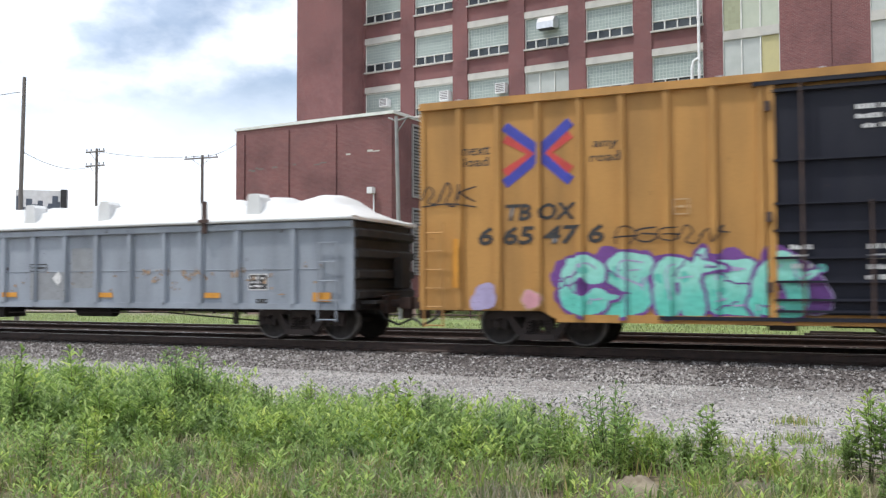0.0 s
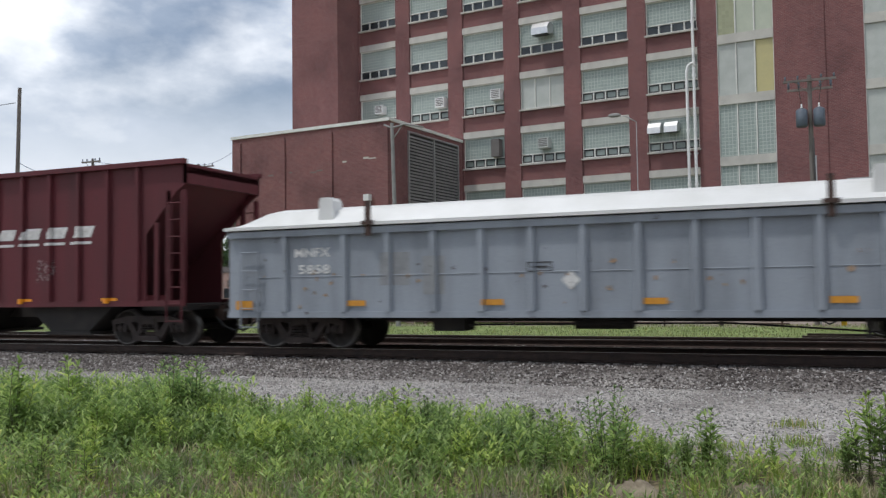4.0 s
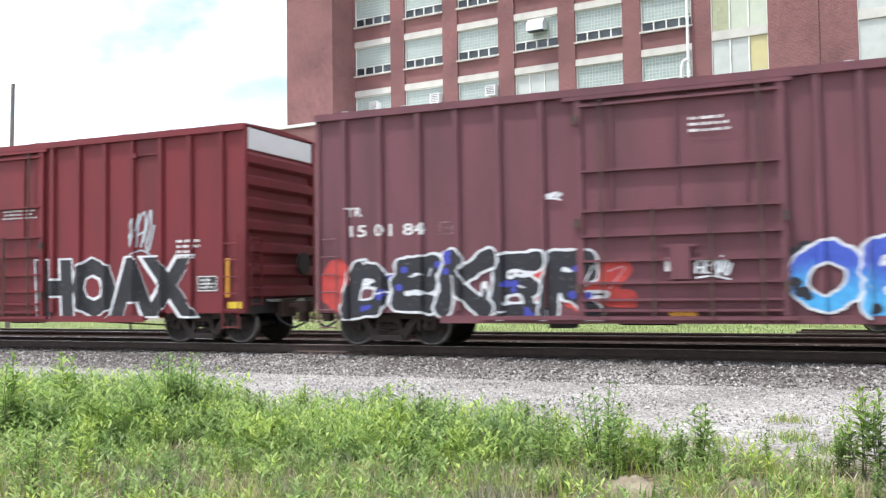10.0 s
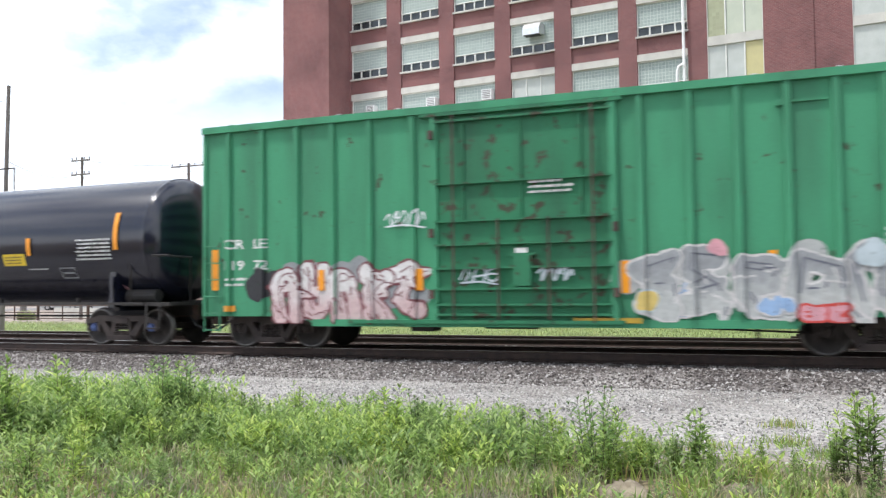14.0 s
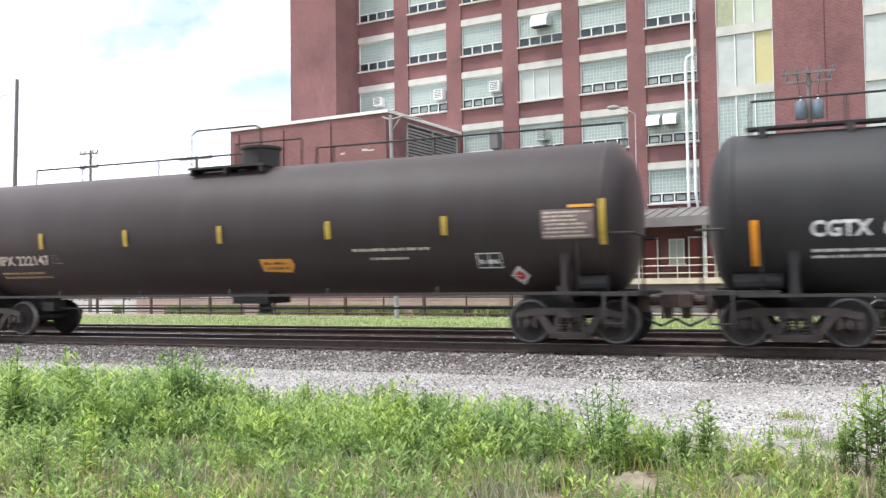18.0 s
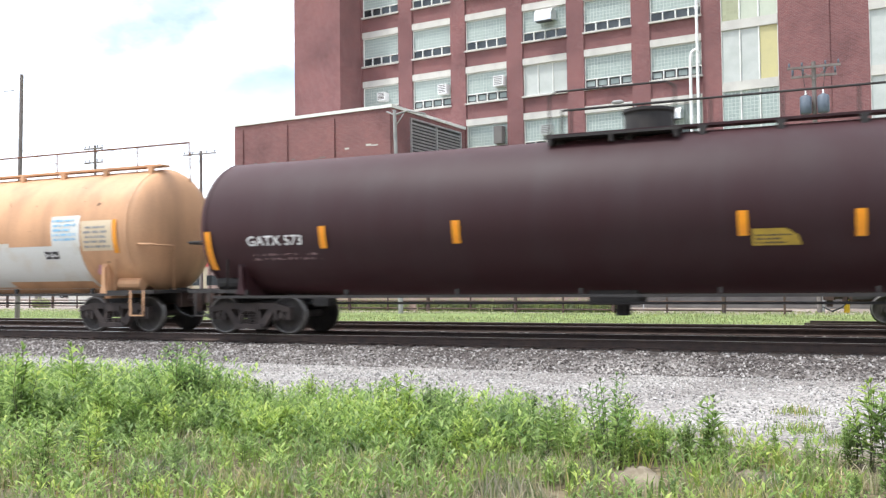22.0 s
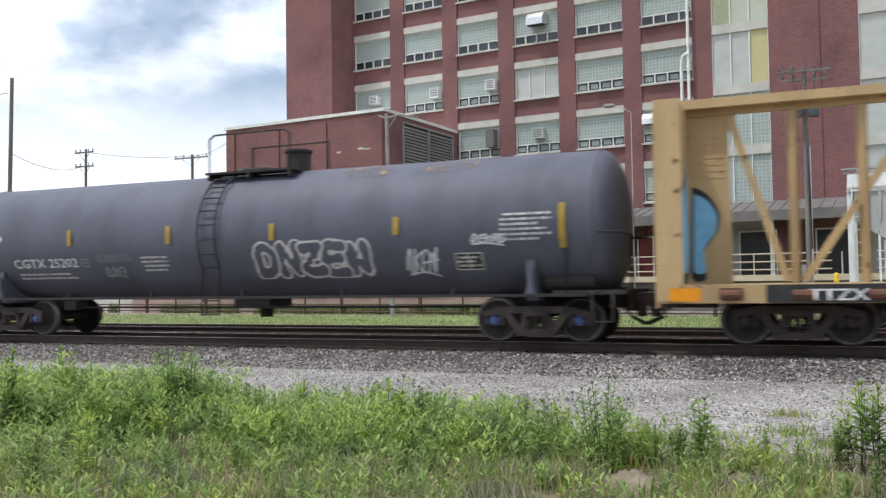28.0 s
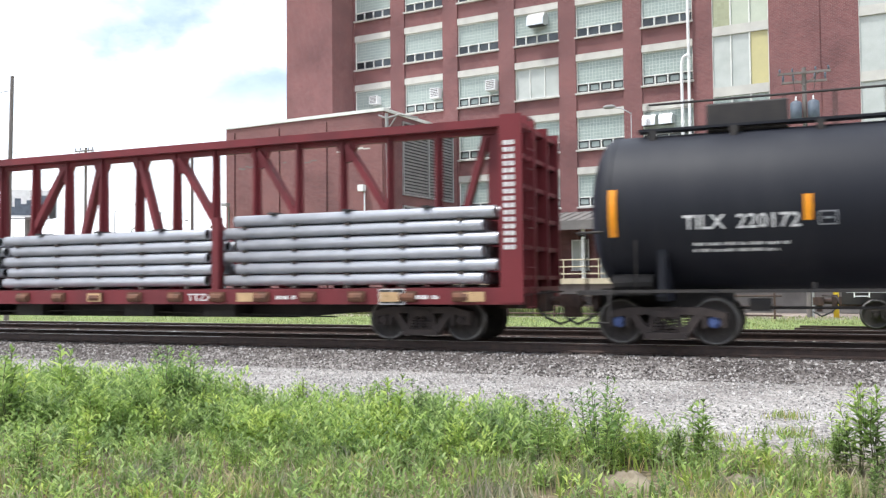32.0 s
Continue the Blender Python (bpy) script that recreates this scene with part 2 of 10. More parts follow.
def block_material(name, a, b, line):
    """Glass blocks: small pale green squares in a grid of joints, each of its own tone."""
    m, n, l, p = nodes_of(name)
    co, sep, comb, add, br = (n.new(k) for k in ("ShaderNodeTexCoord", "ShaderNodeSeparateXYZ", "ShaderNodeCombineXYZ", "ShaderNodeMath", "ShaderNodeTexBrick"))
    l.new(co.outputs["Object"], sep.inputs["Vector"])
    l.new(sep.outputs["X"], comb.inputs["X"])
    l.new(sep.outputs["Z"], comb.inputs["Y"])
    l.new(comb.outputs["Vector"], br.inputs["Vector"])
    br.offset = 0.0
    br.inputs["Scale"].default_value = 1.0
    br.inputs["Brick Width"].default_value, br.inputs["Row Height"].default_value, br.inputs["Mortar Size"].default_value = 0.2, 0.2, 0.014
    br.inputs["Color1"].default_value, br.inputs["Color2"].default_value, br.inputs["Mortar"].default_value = (*a, 1), (*b, 1), (*line, 1)
    l.new(br.outputs["Color"], p.inputs["Base Color"])
    p.inputs["Roughness"].default_value = 0.4
    p.inputs["Specular IOR Level"].default_value = 0.35
    return m


M["ground"] = ground_material()
M["stone"] = island_material("ballast_stone", [(0.0, (0.07, 0.06, 0.056)), (0.45, (0.17, 0.15, 0.14)), (0.8, (0.29, 0.265, 0.25)), (1.0, (0.46, 0.44, 0.42))], 0.95)
M["chip"] = island_material("gravel_chip", [(0.0, (0.12, 0.112, 0.108)), (0.5, (0.31, 0.295, 0.28)), (1.0, (0.54, 0.52, 0.5))], 0.95)
M["grass"] = island_material("grass_blade", [(0.0, (0.17, 0.25, 0.06)), (0.5, (0.24, 0.34, 0.09)), (0.8, (0.31, 0.40, 0.13)), (0.88, (0.42, 0.36, 0.2)), (1.0, (0.5, 0.42, 0.26))], 0.6, 0.45, 0.3)
M["dry_grass"] = island_material("dry_grass_blade", [(0.0, (0.17, 0.22, 0.09)), (0.38, (0.28, 0.33, 0.15)), (0.56, (0.37, 0.34, 0.215)), (1.0, (0.5, 0.45, 0.33))], 0.7, 0.4, 0.25)
M["mown_grass"] = island_material("mown_grass_blade", [(0.0, (0.24, 0.30, 0.12)), (0.6, (0.34, 0.40, 0.18)), (1.0, (0.45, 0.46, 0.26))], 0.7, 0.4, 0.2)
M["leaf"] = island_material("weed_leaf", [(0.0, (0.12, 0.20, 0.055)), (0.5, (0.275, 0.405, 0.115)), (0.9, (0.42, 0.54, 0.18)), (1.0, (0.51, 0.62, 0.25))], 0.5, 0.55, 0.3)
M["leaf_dark"] = island_material("weed_leaf_dark", [(0.0, (0.11, 0.19, 0.07)), (0.6, (0.24, 0.38, 0.12)), (1.0, (0.40, 0.53, 0.18))], 0.5, 0.55, 0.25)
M["stem"] = worn("weed_stem", (0.10, 0.12, 0.05), (0.09, 0.06, 0.04), 4, 0.8)
M["tree_leaf"] = island_material("tree_leaf", [(0.0, (0.025, 0.055, 0.02)), (0.6, (0.05, 0.095, 0.03)), (1.0, (0.09, 0.14, 0.05))], 0.7, 0.2)
M["bark"] = worn("bark", (0.12, 0.09, 0.07), (0.07, 0.055, 0.045), 3, 0.95)
M["brick"] = brick_material("red_brick_wall", (0.205, 0.082, 0.078), (0.15, 0.06, 0.06), (0.27, 0.17, 0.165))
M["pink_brick"] = brick_material("faded_brick_wall", (0.42, 0.29, 0.24), (0.37, 0.25, 0.21), (0.44, 0.39, 0.35))
M["glassblock"] = block_material("window_glass_block", (0.31, 0.365, 0.335), (0.27, 0.32, 0.295), (0.47, 0.51, 0.48))
M["panel_grey"] = worn("pale_window_panel", (0.47, 0.49, 0.46), (0.40, 0.42, 0.39), 1.5, 0.35)
M["panel_yellow"] = worn("yellowed_window_panel", (0.52, 0.46, 0.22), (0.46, 0.41, 0.21), 1.5, 0.4)
M["panel_green"] = worn("greenish_window_panel", (0.47, 0.50, 0.40), (0.42, 0.45, 0.36), 1.5, 0.4)
M["panel_olive"] = block_material("olive_window_panel", (0.36, 0.37, 0.24), (0.30, 0.31, 0.2), (0.33, 0.34, 0.23))
M["darkglass"] = worn("dark_window_glass", (0.025, 0.03, 0.033), (0.07, 0.08, 0.085), 0.7, 0.1)
M["paleglass"] = worn("pale_vent_glass", (0.28, 0.33, 0.31), (0.18, 0.22, 0.21), 0.9, 0.15)
M["galv"] = worn("galvanised_steel", (0.5, 0.5, 0.5), (0.38, 0.38, 0.39), 4, 0.4, 0.7)
M["aluminium"] = worn("bare_aluminium", (0.75, 0.75, 0.74), (0.62, 0.62, 0.62), 5, 0.3, 0.8, 0.02)
M["roof_grey"] = worn("weathered_roof_sheet", (0.17, 0.155, 0.145), (0.12, 0.11, 0.105), 1.2, 0.8)
M["pole_wood"] = worn("weathered_pole_wood", (0.21, 0.185, 0.17), (0.13, 0.115, 0.105), 2, 0.95, streak=0.15)
M["pole_steel"] = worn("painted_steel_pole", (0.28, 0.27, 0.26), (0.2, 0.195, 0.19), 2, 0.6)
M["fence"] = worn("rusty_fence_pipe", (0.09, 0.055, 0.04), (0.06, 0.045, 0.04), 3, 0.85)
M["cream"] = worn("cream_paint", (0.55, 0.48, 0.33), (0.46, 0.4, 0.28), 2, 0.6)
M["red_paint"] = worn("faded_red_paint", (0.24, 0.035, 0.035), (0.18, 0.03, 0.03), 2, 0.6)
M["white"] = worn("white_paint", (0.78, 0.78, 0.77), (0.66, 0.66, 0.65), 2.5, 0.5)
M["yellow"] = worn("safety_yellow", (0.75, 0.40, 0.02), (0.62, 0.33, 0.03), 4, 0.5)
M["black"] = worn("black_paint", (0.02, 0.02, 0.021), (0.035, 0.034, 0.034), 3, 0.5)
M["rubber"] = worn("black_rubber", (0.025, 0.025, 0.025), (0.04, 0.04, 0.04), 4, 0.85)
M["transformer"] = worn("blue_grey_paint", (0.11, 0.135, 0.17), (0.07, 0.085, 0.11), 3, 0.5)
# rusty brown, darkened so the rods carry the shade lines round the doors
M["rod_rust_shade"] = worn("rusty_shaded_rod_steel", (0.05, 0.033, 0.028), (0.1, 0.06, 0.045), 4, 0.8)
M["wire"] = plain("cable_black", (0.03, 0.03, 0.03), 0.6)
M["dirt"] = worn("dry_soil", (0.13, 0.10, 0.07), (0.28, 0.24, 0.165), 5, 0.95, bump=0.6, bump_scale=25)
M["store_red"] = worn("bright_red_paint", (0.5, 0.06, 0.05), (0.42, 0.05, 0.045), 1, 0.6)
M["car_silver"] = plain("silver_car_paint", (0.5, 0.51, 0.52), 0.3, 0.4)
M["car_blue"] = plain("dark_blue_car_paint", (0.04, 0.06, 0.12), 0.3, 0.1)


def paint(name, color, dirt=0.55, rough=0.5, spec=0.5, rust=0.69):
    """Railcar paint: faded in long vertical streaks, dirtier in patches, with chips of rust."""
    dark = tuple(c * dirt + 0.012 for c in color)
    m = worn(name, color, dark, 1.3, rough, 0.0, 0.04, 30, 0.42, 0.8, 0.22, spec=spec, fine=0.2)
    n, l = m.node_tree.nodes, m.node_tree.links
    p = n["Principled BSDF"]
    was = p.inputs["Base Color"].links[0].from_socket
    co, spots, r, mix = n.new("ShaderNodeTexCoord"), n.new("ShaderNodeTexNoise"), ramp_of(n, [(rust, (0, 0, 0)), (rust + 0.05, (0.85, 0.85, 0.85))]), n.new("ShaderNodeMix")
    spots.inputs["Scale"].default_value, spots.inputs["Detail"].default_value, spots.inputs["Roughness"].default_value = 3.2, 9, 0.62
    mix.data_type = "RGBA"
    mix.inputs["B"].default_value = (0.055, 0.03, 0.022, 1)
    l.new(co.outputs["Object"], spots.inputs["Vector"])
    l.new(spots.outputs["Fac"], r.inputs["Fac"])
    l.new(r.outputs["Color"], mix.inputs["Factor"])
    l.new(was, mix.inputs["A"])
    l.new(mix.outputs["Result"], p.inputs["Base Color"])
    return m


CAR_PAINT = {"tbox": (0.48, 0.255, 0.08), "gon": (0.30, 0.33, 0.37), "bnsf": (0.115, 0.028, 0.034), "c7": (0.19, 0.063, 0.054), "c8": (0.15, 0.026, 0.033), "c9": (0.155, 0.063, 0.075),
             "c10": (0.165, 0.028, 0.033), "c11": (0.15, 0.021, 0.027), "c12": (0.058, 0.26, 0.138), "c14": (0.016, 0.015, 0.0155), "c15": (0.025, 0.0185, 0.0175), "c17": (0.026, 0.008, 0.01),
             "c18": (0.58, 0.33, 0.185), "c20": (0.50, 0.355, 0.185), "c21": (0.108, 0.113, 0.145), "c22": (0.012, 0.014, 0.022), "c23": (0.006, 0.007, 0.012), "c24": (0.165, 0.03, 0.035)}
for key, rgb in CAR_PAINT.items():
    M[key] = paint(key + "_paint", rgb, spec=0.22, dirt=0.8 if key in ("c14", "c15", "c17", "c22", "c23") else 0.55, rust={"c12": 0.63, "c18": 0.66, "c20": 0.615, "gon": 0.66}.get(key, 0.685))
M["door_black"] = paint("navy_black_door_paint", (0.014, 0.015, 0.024), 0.8, 0.6, 0.25)
M["c12_door"] = paint("rusty_green_door_paint", (0.028, 0.17, 0.082), 0.5, 0.6, 0.3, 0.565)
M["c13"] = worn("glossy_black_paint", (0.007, 0.008, 0.018), (0.011, 0.013, 0.024), 2, 0.19, 0, 0.01, 20, spec=0.62)
for key in ("c21", "c22", "c23", "c14", "c15", "c17"):
    M[key].node_tree.nodes["Principled BSDF"].inputs["Roughness"].default_value = 0.6
    M[key].node_tree.nodes["Principled BSDF"].inputs["Specular IOR Level"].default_value = 0.3
# tinted sheen: dust on the older c14, c15 and c17, bluish on c22, c23
for key, sheen_tint in (("c14", (0.42, 0.38, 0.36)), ("c15", (0.55, 0.37, 0.34)), ("c17", (0.5, 0.2, 0.2)), ("c22", (0.3, 0.34, 0.5)), ("c23", (0.3, 0.33, 0.48))):
    p = M[key].node_tree.nodes["Principled BSDF"]
    p.inputs["Sheen Weight"].default_value, p.inputs["Sheen Roughness"].default_value, p.inputs["Sheen Tint"].default_value = 0.1 if key in ("c22", "c23") else 0.22, 0.45, (*sheen_tint, 1)
M["dec_white"] = worn("stencil_white", (0.70, 0.70, 0.68), (0.5, 0.49, 0.48), 9, 0.6)
M["dec_black"] = worn("stencil_black", (0.02, 0.02, 0.022), (0.045, 0.042, 0.04), 7, 0.6)
M["dec_amber"] = worn("reflector_amber", (0.78, 0.30, 0.012), (0.70, 0.25, 0.012), 9, 0.4)
M["dec_orange"] = worn("panel_orange", (0.62, 0.28, 0.03), (0.5, 0.22, 0.03), 6, 0.5)
M["dec_yellow"] = worn("placard_yellow", (0.72, 0.52, 0.03), (0.6, 0.42, 0.03), 7, 0.5)
M["dec_olive"] = worn("reflector_olive", (0.42, 0.28, 0.03), (0.3, 0.2, 0.03), 8, 0.5)
SPRAY = {"sp_white": (0.66, 0.68, 0.70), "sp_black": (0.018, 0.018, 0.024), "sp_blue": (0.035, 0.19, 0.55), "sp_sky": (0.22, 0.50, 0.72), "sp_royal": (0.05, 0.06, 0.38), "sp_red": (0.55, 0.06, 0.05), "sp_pink": (0.60, 0.30, 0.34),
                 "sp_teal": (0.12, 0.52, 0.42), "sp_mint": (0.28, 0.62, 0.52), "sp_purple": (0.17, 0.06, 0.26), "sp_cream": (0.58, 0.50, 0.40), "sp_grey": (0.26, 0.27, 0.28), "sp_pale": (0.45, 0.52, 0.55), "sp_lilac": (0.42, 0.36, 0.55), "sp_tan": (0.5, 0.33, 0.17), "sp_faint": (0.26, 0.17, 0.17), "sp_yellow": (0.62, 0.47, 0.15), "sp_scuff": (0.52, 0.46, 0.46),
         "sp_soot": (0.022, 0.022, 0.026), "sp_ink": (0.013, 0.013, 0.017), "sp_sage": (0.33, 0.43, 0.34), "sp_deepteal": (0.10, 0.30, 0.30), "sp_lightblue": (0.27, 0.40, 0.60), "sp_cobalt": (0.045, 0.085, 0.42), "sp_azure": (0.06, 0.33, 0.62),
         "sp_bone": (0.58, 0.56, 0.55), "sp_slate": (0.13, 0.135, 0.17), "sp_wine": (0.17, 0.05, 0.06), "sp_pinkish": (0.50, 0.36, 0.36), "sp_ash": (0.40, 0.41, 0.40)}
for key, rgb in SPRAY.items():
    M[key] = worn("spray_" + key[3:], rgb, tuple(c * 0.8 for c in rgb), 5, 0.55, bump=0.02, bump_scale=60, fine=0.15)

def chipped(m, share, scale):
    """Paint that has flaked or was sprayed thin: noise leaves gaps in it."""
    n, l = m.node_tree.nodes, m.node_tree.links
    co, spots, r, clear_, mix = n.new("ShaderNodeTexCoord"), n.new("ShaderNodeTexNoise"), ramp_of(n, [(share - 0.05, (0, 0, 0)), (share + 0.05, (1, 1, 1))]), n.new("ShaderNodeBsdfTransparent"), n.new("ShaderNodeMixShader")
    spots.inputs["Scale"].default_value, spots.inputs["Detail"].default_value, spots.inputs["Roughness"].default_value = scale, 6, 0.6
    l.new(co.outputs["Object"], spots.inputs["Vector"])
    l.new(spots.outputs["Fac"], r.inputs["Fac"])
    l.new(r.outputs["Color"], mix.inputs["Fac"])
    l.new(clear_.outputs["BSDF"], mix.inputs[1])
    l.new(n["Principled BSDF"].outputs["BSDF"], mix.inputs[2])
    l.new(mix.outputs["Shader"], n["Material Output"].inputs["Surface"])
    return m


def fade(upper, lower, z0, z1):
    """Spray that fades from one colour above to another below, with a ragged blend."""
    key = "fade %s %s %.2f %.2f" % (upper, lower, z0, z1)
    if key not in M:
        m, n, l, p = nodes_of("spray_" + upper[3:] + "_to_" + lower[3:])
        co, sep, wob, add, rng, r, grain, mixg = (n.new(k) for k in ("ShaderNodeTexCoord", "ShaderNodeSeparateXYZ", "ShaderNodeTexNoise", "ShaderNodeMath", "ShaderNodeMapRange", "ShaderNodeMix", "ShaderNodeTexNoise", "ShaderNodeMix"))
        wob.inputs["Scale"].default_value, wob.inputs["Detail"].default_value = 2.2, 5
        grain.inputs["Scale"].default_value = 9
        add.operation = "MULTIPLY_ADD"
        add.inputs[1].default_value = 1.1
        rng.inputs["From Min"].default_value, rng.inputs["From Max"].default_value = z0 + 0.55 + 0.25 * (z1 - z0), z0 + 0.55 + 0.7 * (z1 - z0)
        r.data_type = mixg.data_type = "RGBA"
        mixg.blend_type = "OVERLAY"
        mixg.inputs["Factor"].default_value = 0.3
        r.inputs["A"].default_value, r.inputs["B"].default_value = (*SPRAY[lower], 1), (*SPRAY[upper], 1)
        l.new(co.outputs["Object"], sep.inputs["Vector"])
        l.new(co.outputs["Object"], wob.inputs["Vector"])
        l.new(co.outputs["Object"], grain.inputs["Vector"])
        l.new(wob.outputs["Fac"], add.inputs[0])
        l.new(sep.outputs["Z"], add.inputs[2])
        l.new(add.outputs["Value"], rng.inputs["Value"])
        l.new(rng.outputs["Result"], r.inputs["Factor"])
        l.new(r.outputs["Result"], mixg.inputs["A"])
        l.new(grain.outputs["Fac"], mixg.inputs["B"])
        l.new(mixg.outputs["Result"], p.inputs["Base Color"])
        p.inputs["Roughness"].default_value = 0.55
        M[key] = chipped(m, 0.3, 12)
    return M[key]


for key in SPRAY:
    chipped(M[key], {"sp_faint": 0.5, "sp_scuff": 0.47}.get(key, 0.33), 14)
chipped(M["dec_white"], 0.33, 26)
chipped(M["dec_black"], 0.33, 22)
M["cover"] = worn("white_lid", (0.68, 0.68, 0.67), (0.58, 0.58, 0.56), 1.0, 0.45)
M["coupler"] = worn("coupler_casting", (0.075, 0.042, 0.032), (0.035, 0.024, 0.021), 6, 0.85)
M["dull_panel"] = worn("dull_brown_panel", (0.17, 0.12, 0.11), (0.12, 0.085, 0.08), 6, 0.8)
M["scrape"] = chipped(worn("rusty_scrape", (0.36, 0.22, 0.12), (0.3, 0.25, 0.2), 5, 0.8), 0.5, 9)
M["rust"] = worn("rust", (0.16, 0.07, 0.04), (0.09, 0.045, 0.03), 5, 0.9)
M["pipe"] = worn("grey_pipe", (0.42, 0.43, 0.46), (0.34, 0.35, 0.38), 2, 0.35, 0.3, 0.02)
M["pipe_in"] = plain("pipe_bore_shade", (0.02, 0.02, 0.02), 0.8)
M["cap_blue"] = worn("blue_bearing_cap", (0.06, 0.10, 0.26), (0.04, 0.06, 0.15), 6, 0.6)
M["ribbon_red"] = worn("faded_ribbon_red", (0.36, 0.05, 0.08), (0.45, 0.2, 0.2), 4, 0.6)
M["streak"] = chipped(worn("rust_streak", (0.6, 0.47, 0.3), (0.62, 0.55, 0.44), 4, 0.7, streak=0.3), 0.47, 6)
M["walk_steel"] = worn("rusty_walk_steel", (0.36, 0.3, 0.25), (0.22, 0.16, 0.12), 3, 0.8)
M["c19"] = worn("weathered_white_paint", (0.63, 0.65, 0.64), (0.52, 0.5, 0.46), 1.6, 0.5, bump=0.03, low=0.45, high=0.85, streak=0.15, spec=0.25)
M["maroon"] = paint("maroon_paint", (0.13, 0.022, 0.035))
M["hopper_grey"] = worn("dark_brown_grey_paint", (0.105, 0.085, 0.066), (0.04, 0.034, 0.03), 1.5, 0.85)
M["hopper_pale"] = worn("pale_grey_hopper_paint", (0.46, 0.47, 0.46), (0.36, 0.36, 0.35), 1.2, 0.6, streak=0.2)
M["end_grey"] = worn("weathered_end_paint", (0.40, 0.38, 0.36), (0.24, 0.19, 0.16), 1.6, 0.8, streak=0.2)
M["c18_white"] = worn("repaint_white", (0.62, 0.62, 0.58), (0.55, 0.47, 0.36), 1.5, 0.55, low=0.5, high=0.85)
M["c18_pale"] = worn("repaint_pale", (0.60, 0.50, 0.36), (0.55, 0.42, 0.27), 1.5, 0.6)
M["crown_rust"] = chipped(worn("crown_rust", (0.26, 0.17, 0.11), (0.18, 0.15, 0.14), 3, 0.7), 0.55, 4)

# ---- mesh tools ----
def box(bm, x0, x1, y0, y1, z0, z1):
    v = [bm.verts.new((x, y, z)) for x in (x0, x1) for y in (y0, y1) for z in (z0, z1)]
    for f in ((0, 1, 3, 2), (4, 6, 7, 5), (0, 4, 5, 1), (2, 3, 7, 6), (0, 2, 6, 4), (1, 5, 7, 3)):
        bm.faces.new([v[i] for i in f])
    return v


def tube(bm, a, b, r, n=8, r2=None, caps=True):
    """A rod from a to b."""
    a, b = Vector(a), Vector(b)
    q = (b - a).to_track_quat("Z", "Y")
    r2 = r if r2 is None else r2
    rings = []
    for c, rr in ((a, r), (b, r2)):
        rings.append([bm.verts.new(c + q @ Vector((rr * math.cos(k * math.tau / n), rr * math.sin(k * math.tau / n), 0))) for k in range(n)])
    for k in range(n):
        bm.faces.new((rings[0][k], rings[0][(k + 1) % n], rings[1][(k + 1) % n], rings[1][k]))
    if caps:
        bm.faces.new(rings[0][::-1])
        bm.faces.new(rings[1])


def path_tube(bm, pts, r, n=6):
    """A rod bent along pts, in one piece."""
    pts = [Vector(p) for p in pts]
    rings = []
    for k, p in enumerate(pts):
        a, b = pts[max(0, k - 1)], pts[min(len(pts) - 1, k + 1)]
        u, v = (p - a), (b - p)
        u, v = (u.normalized() if u.length else v.normalized()), (v.normalized() if v.length else u.normalized())
        d = (u + v) if (u + v).length > 1e-4 else u
        wide = r / max(0.5, d.length / 2)
        q = d.to_track_quat("Z", "Y")
        rings.append([bm.verts.new(p + q @ Vector((wide * math.cos(j * math.tau / n), wide * math.sin(j * math.tau / n), 0))) for j in range(n)])
    for a, b in zip(rings, rings[1:]):
        # join each ring to the next from the vertex that lies nearest
        off = min(range(n), key=lambda o: sum((a[j].co - b[(j + o) % n].co).length for j in range(n)))
        for j in range(n):
            bm.faces.new((a[j], a[(j + 1) % n], b[(j + 1 + off) % n], b[(j + off) % n])).smooth = True
    bm.faces.new(rings[0][::-1])
    bm.faces.new(rings[-1])


def lathe(bm, profile, n=32, axis="x"):
    """Turn a profile of (along, radius) about an axis; smooth sides."""
    rings = []
    for s, r in profile:
        ring = []
        for k in range(n):
            c, d = r * math.cos(k * math.tau / n), r * math.sin(k * math.tau / n)
            ring.append(bm.verts.new({"x": (s, c, d), "y": (c, s, d), "z": (c, d, s)}[axis]))
        rings.append(ring)
    for a, b in zip(rings, rings[1:]):
        for k in range(n):
            f = bm.faces.new((a[k], a[(k + 1) % n], b[(k + 1) % n], b[k]))
            f.smooth = True
    bm.faces.new(rings[0][::-1])
    bm.faces.new(rings[-1])


def prism(bm, poly, y0, y1, axes="xzy"):
    """A flat outline pushed through along the third axis named."""
    def put(a, b, c):
        d = dict(zip(axes, (a, b, c)))
        return bm.verts.new((d["x"], d["y"], d["z"]))
    lo, hi = [put(a, b, y0) for a, b in poly], [put(a, b, y1) for a, b in poly]
    n = len(poly)
    bm.faces.new(lo)
    bm.faces.new(hi[::-1])
    for k in range(n):
        bm.faces.new((lo[k], hi[k], hi[(k + 1) % n], lo[(k + 1) % n]))


def mesh_of(name, bm, material, normals=True):
    if normals:
        bmesh.ops.recalc_face_normals(bm, faces=bm.faces)
    me = bpy.data.meshes.new(name)
    bm.to_mesh(me)
    bm.free()
    for m in material if isinstance(material, (list, tuple)) else (material,):
        me.materials.append(m)
    return me


def part(name, bm, material, parent=None, label="", at=None):
    """One mesh object, under a thing or a part."""
    ob = new(name, bm if isinstance(bm, bpy.types.Mesh) else mesh_of(name, bm, material))
    if parent is not None:
        ob.parent = parent
    if at is not None:
        ob.matrix_basis = at
    return tagged(ob, label)


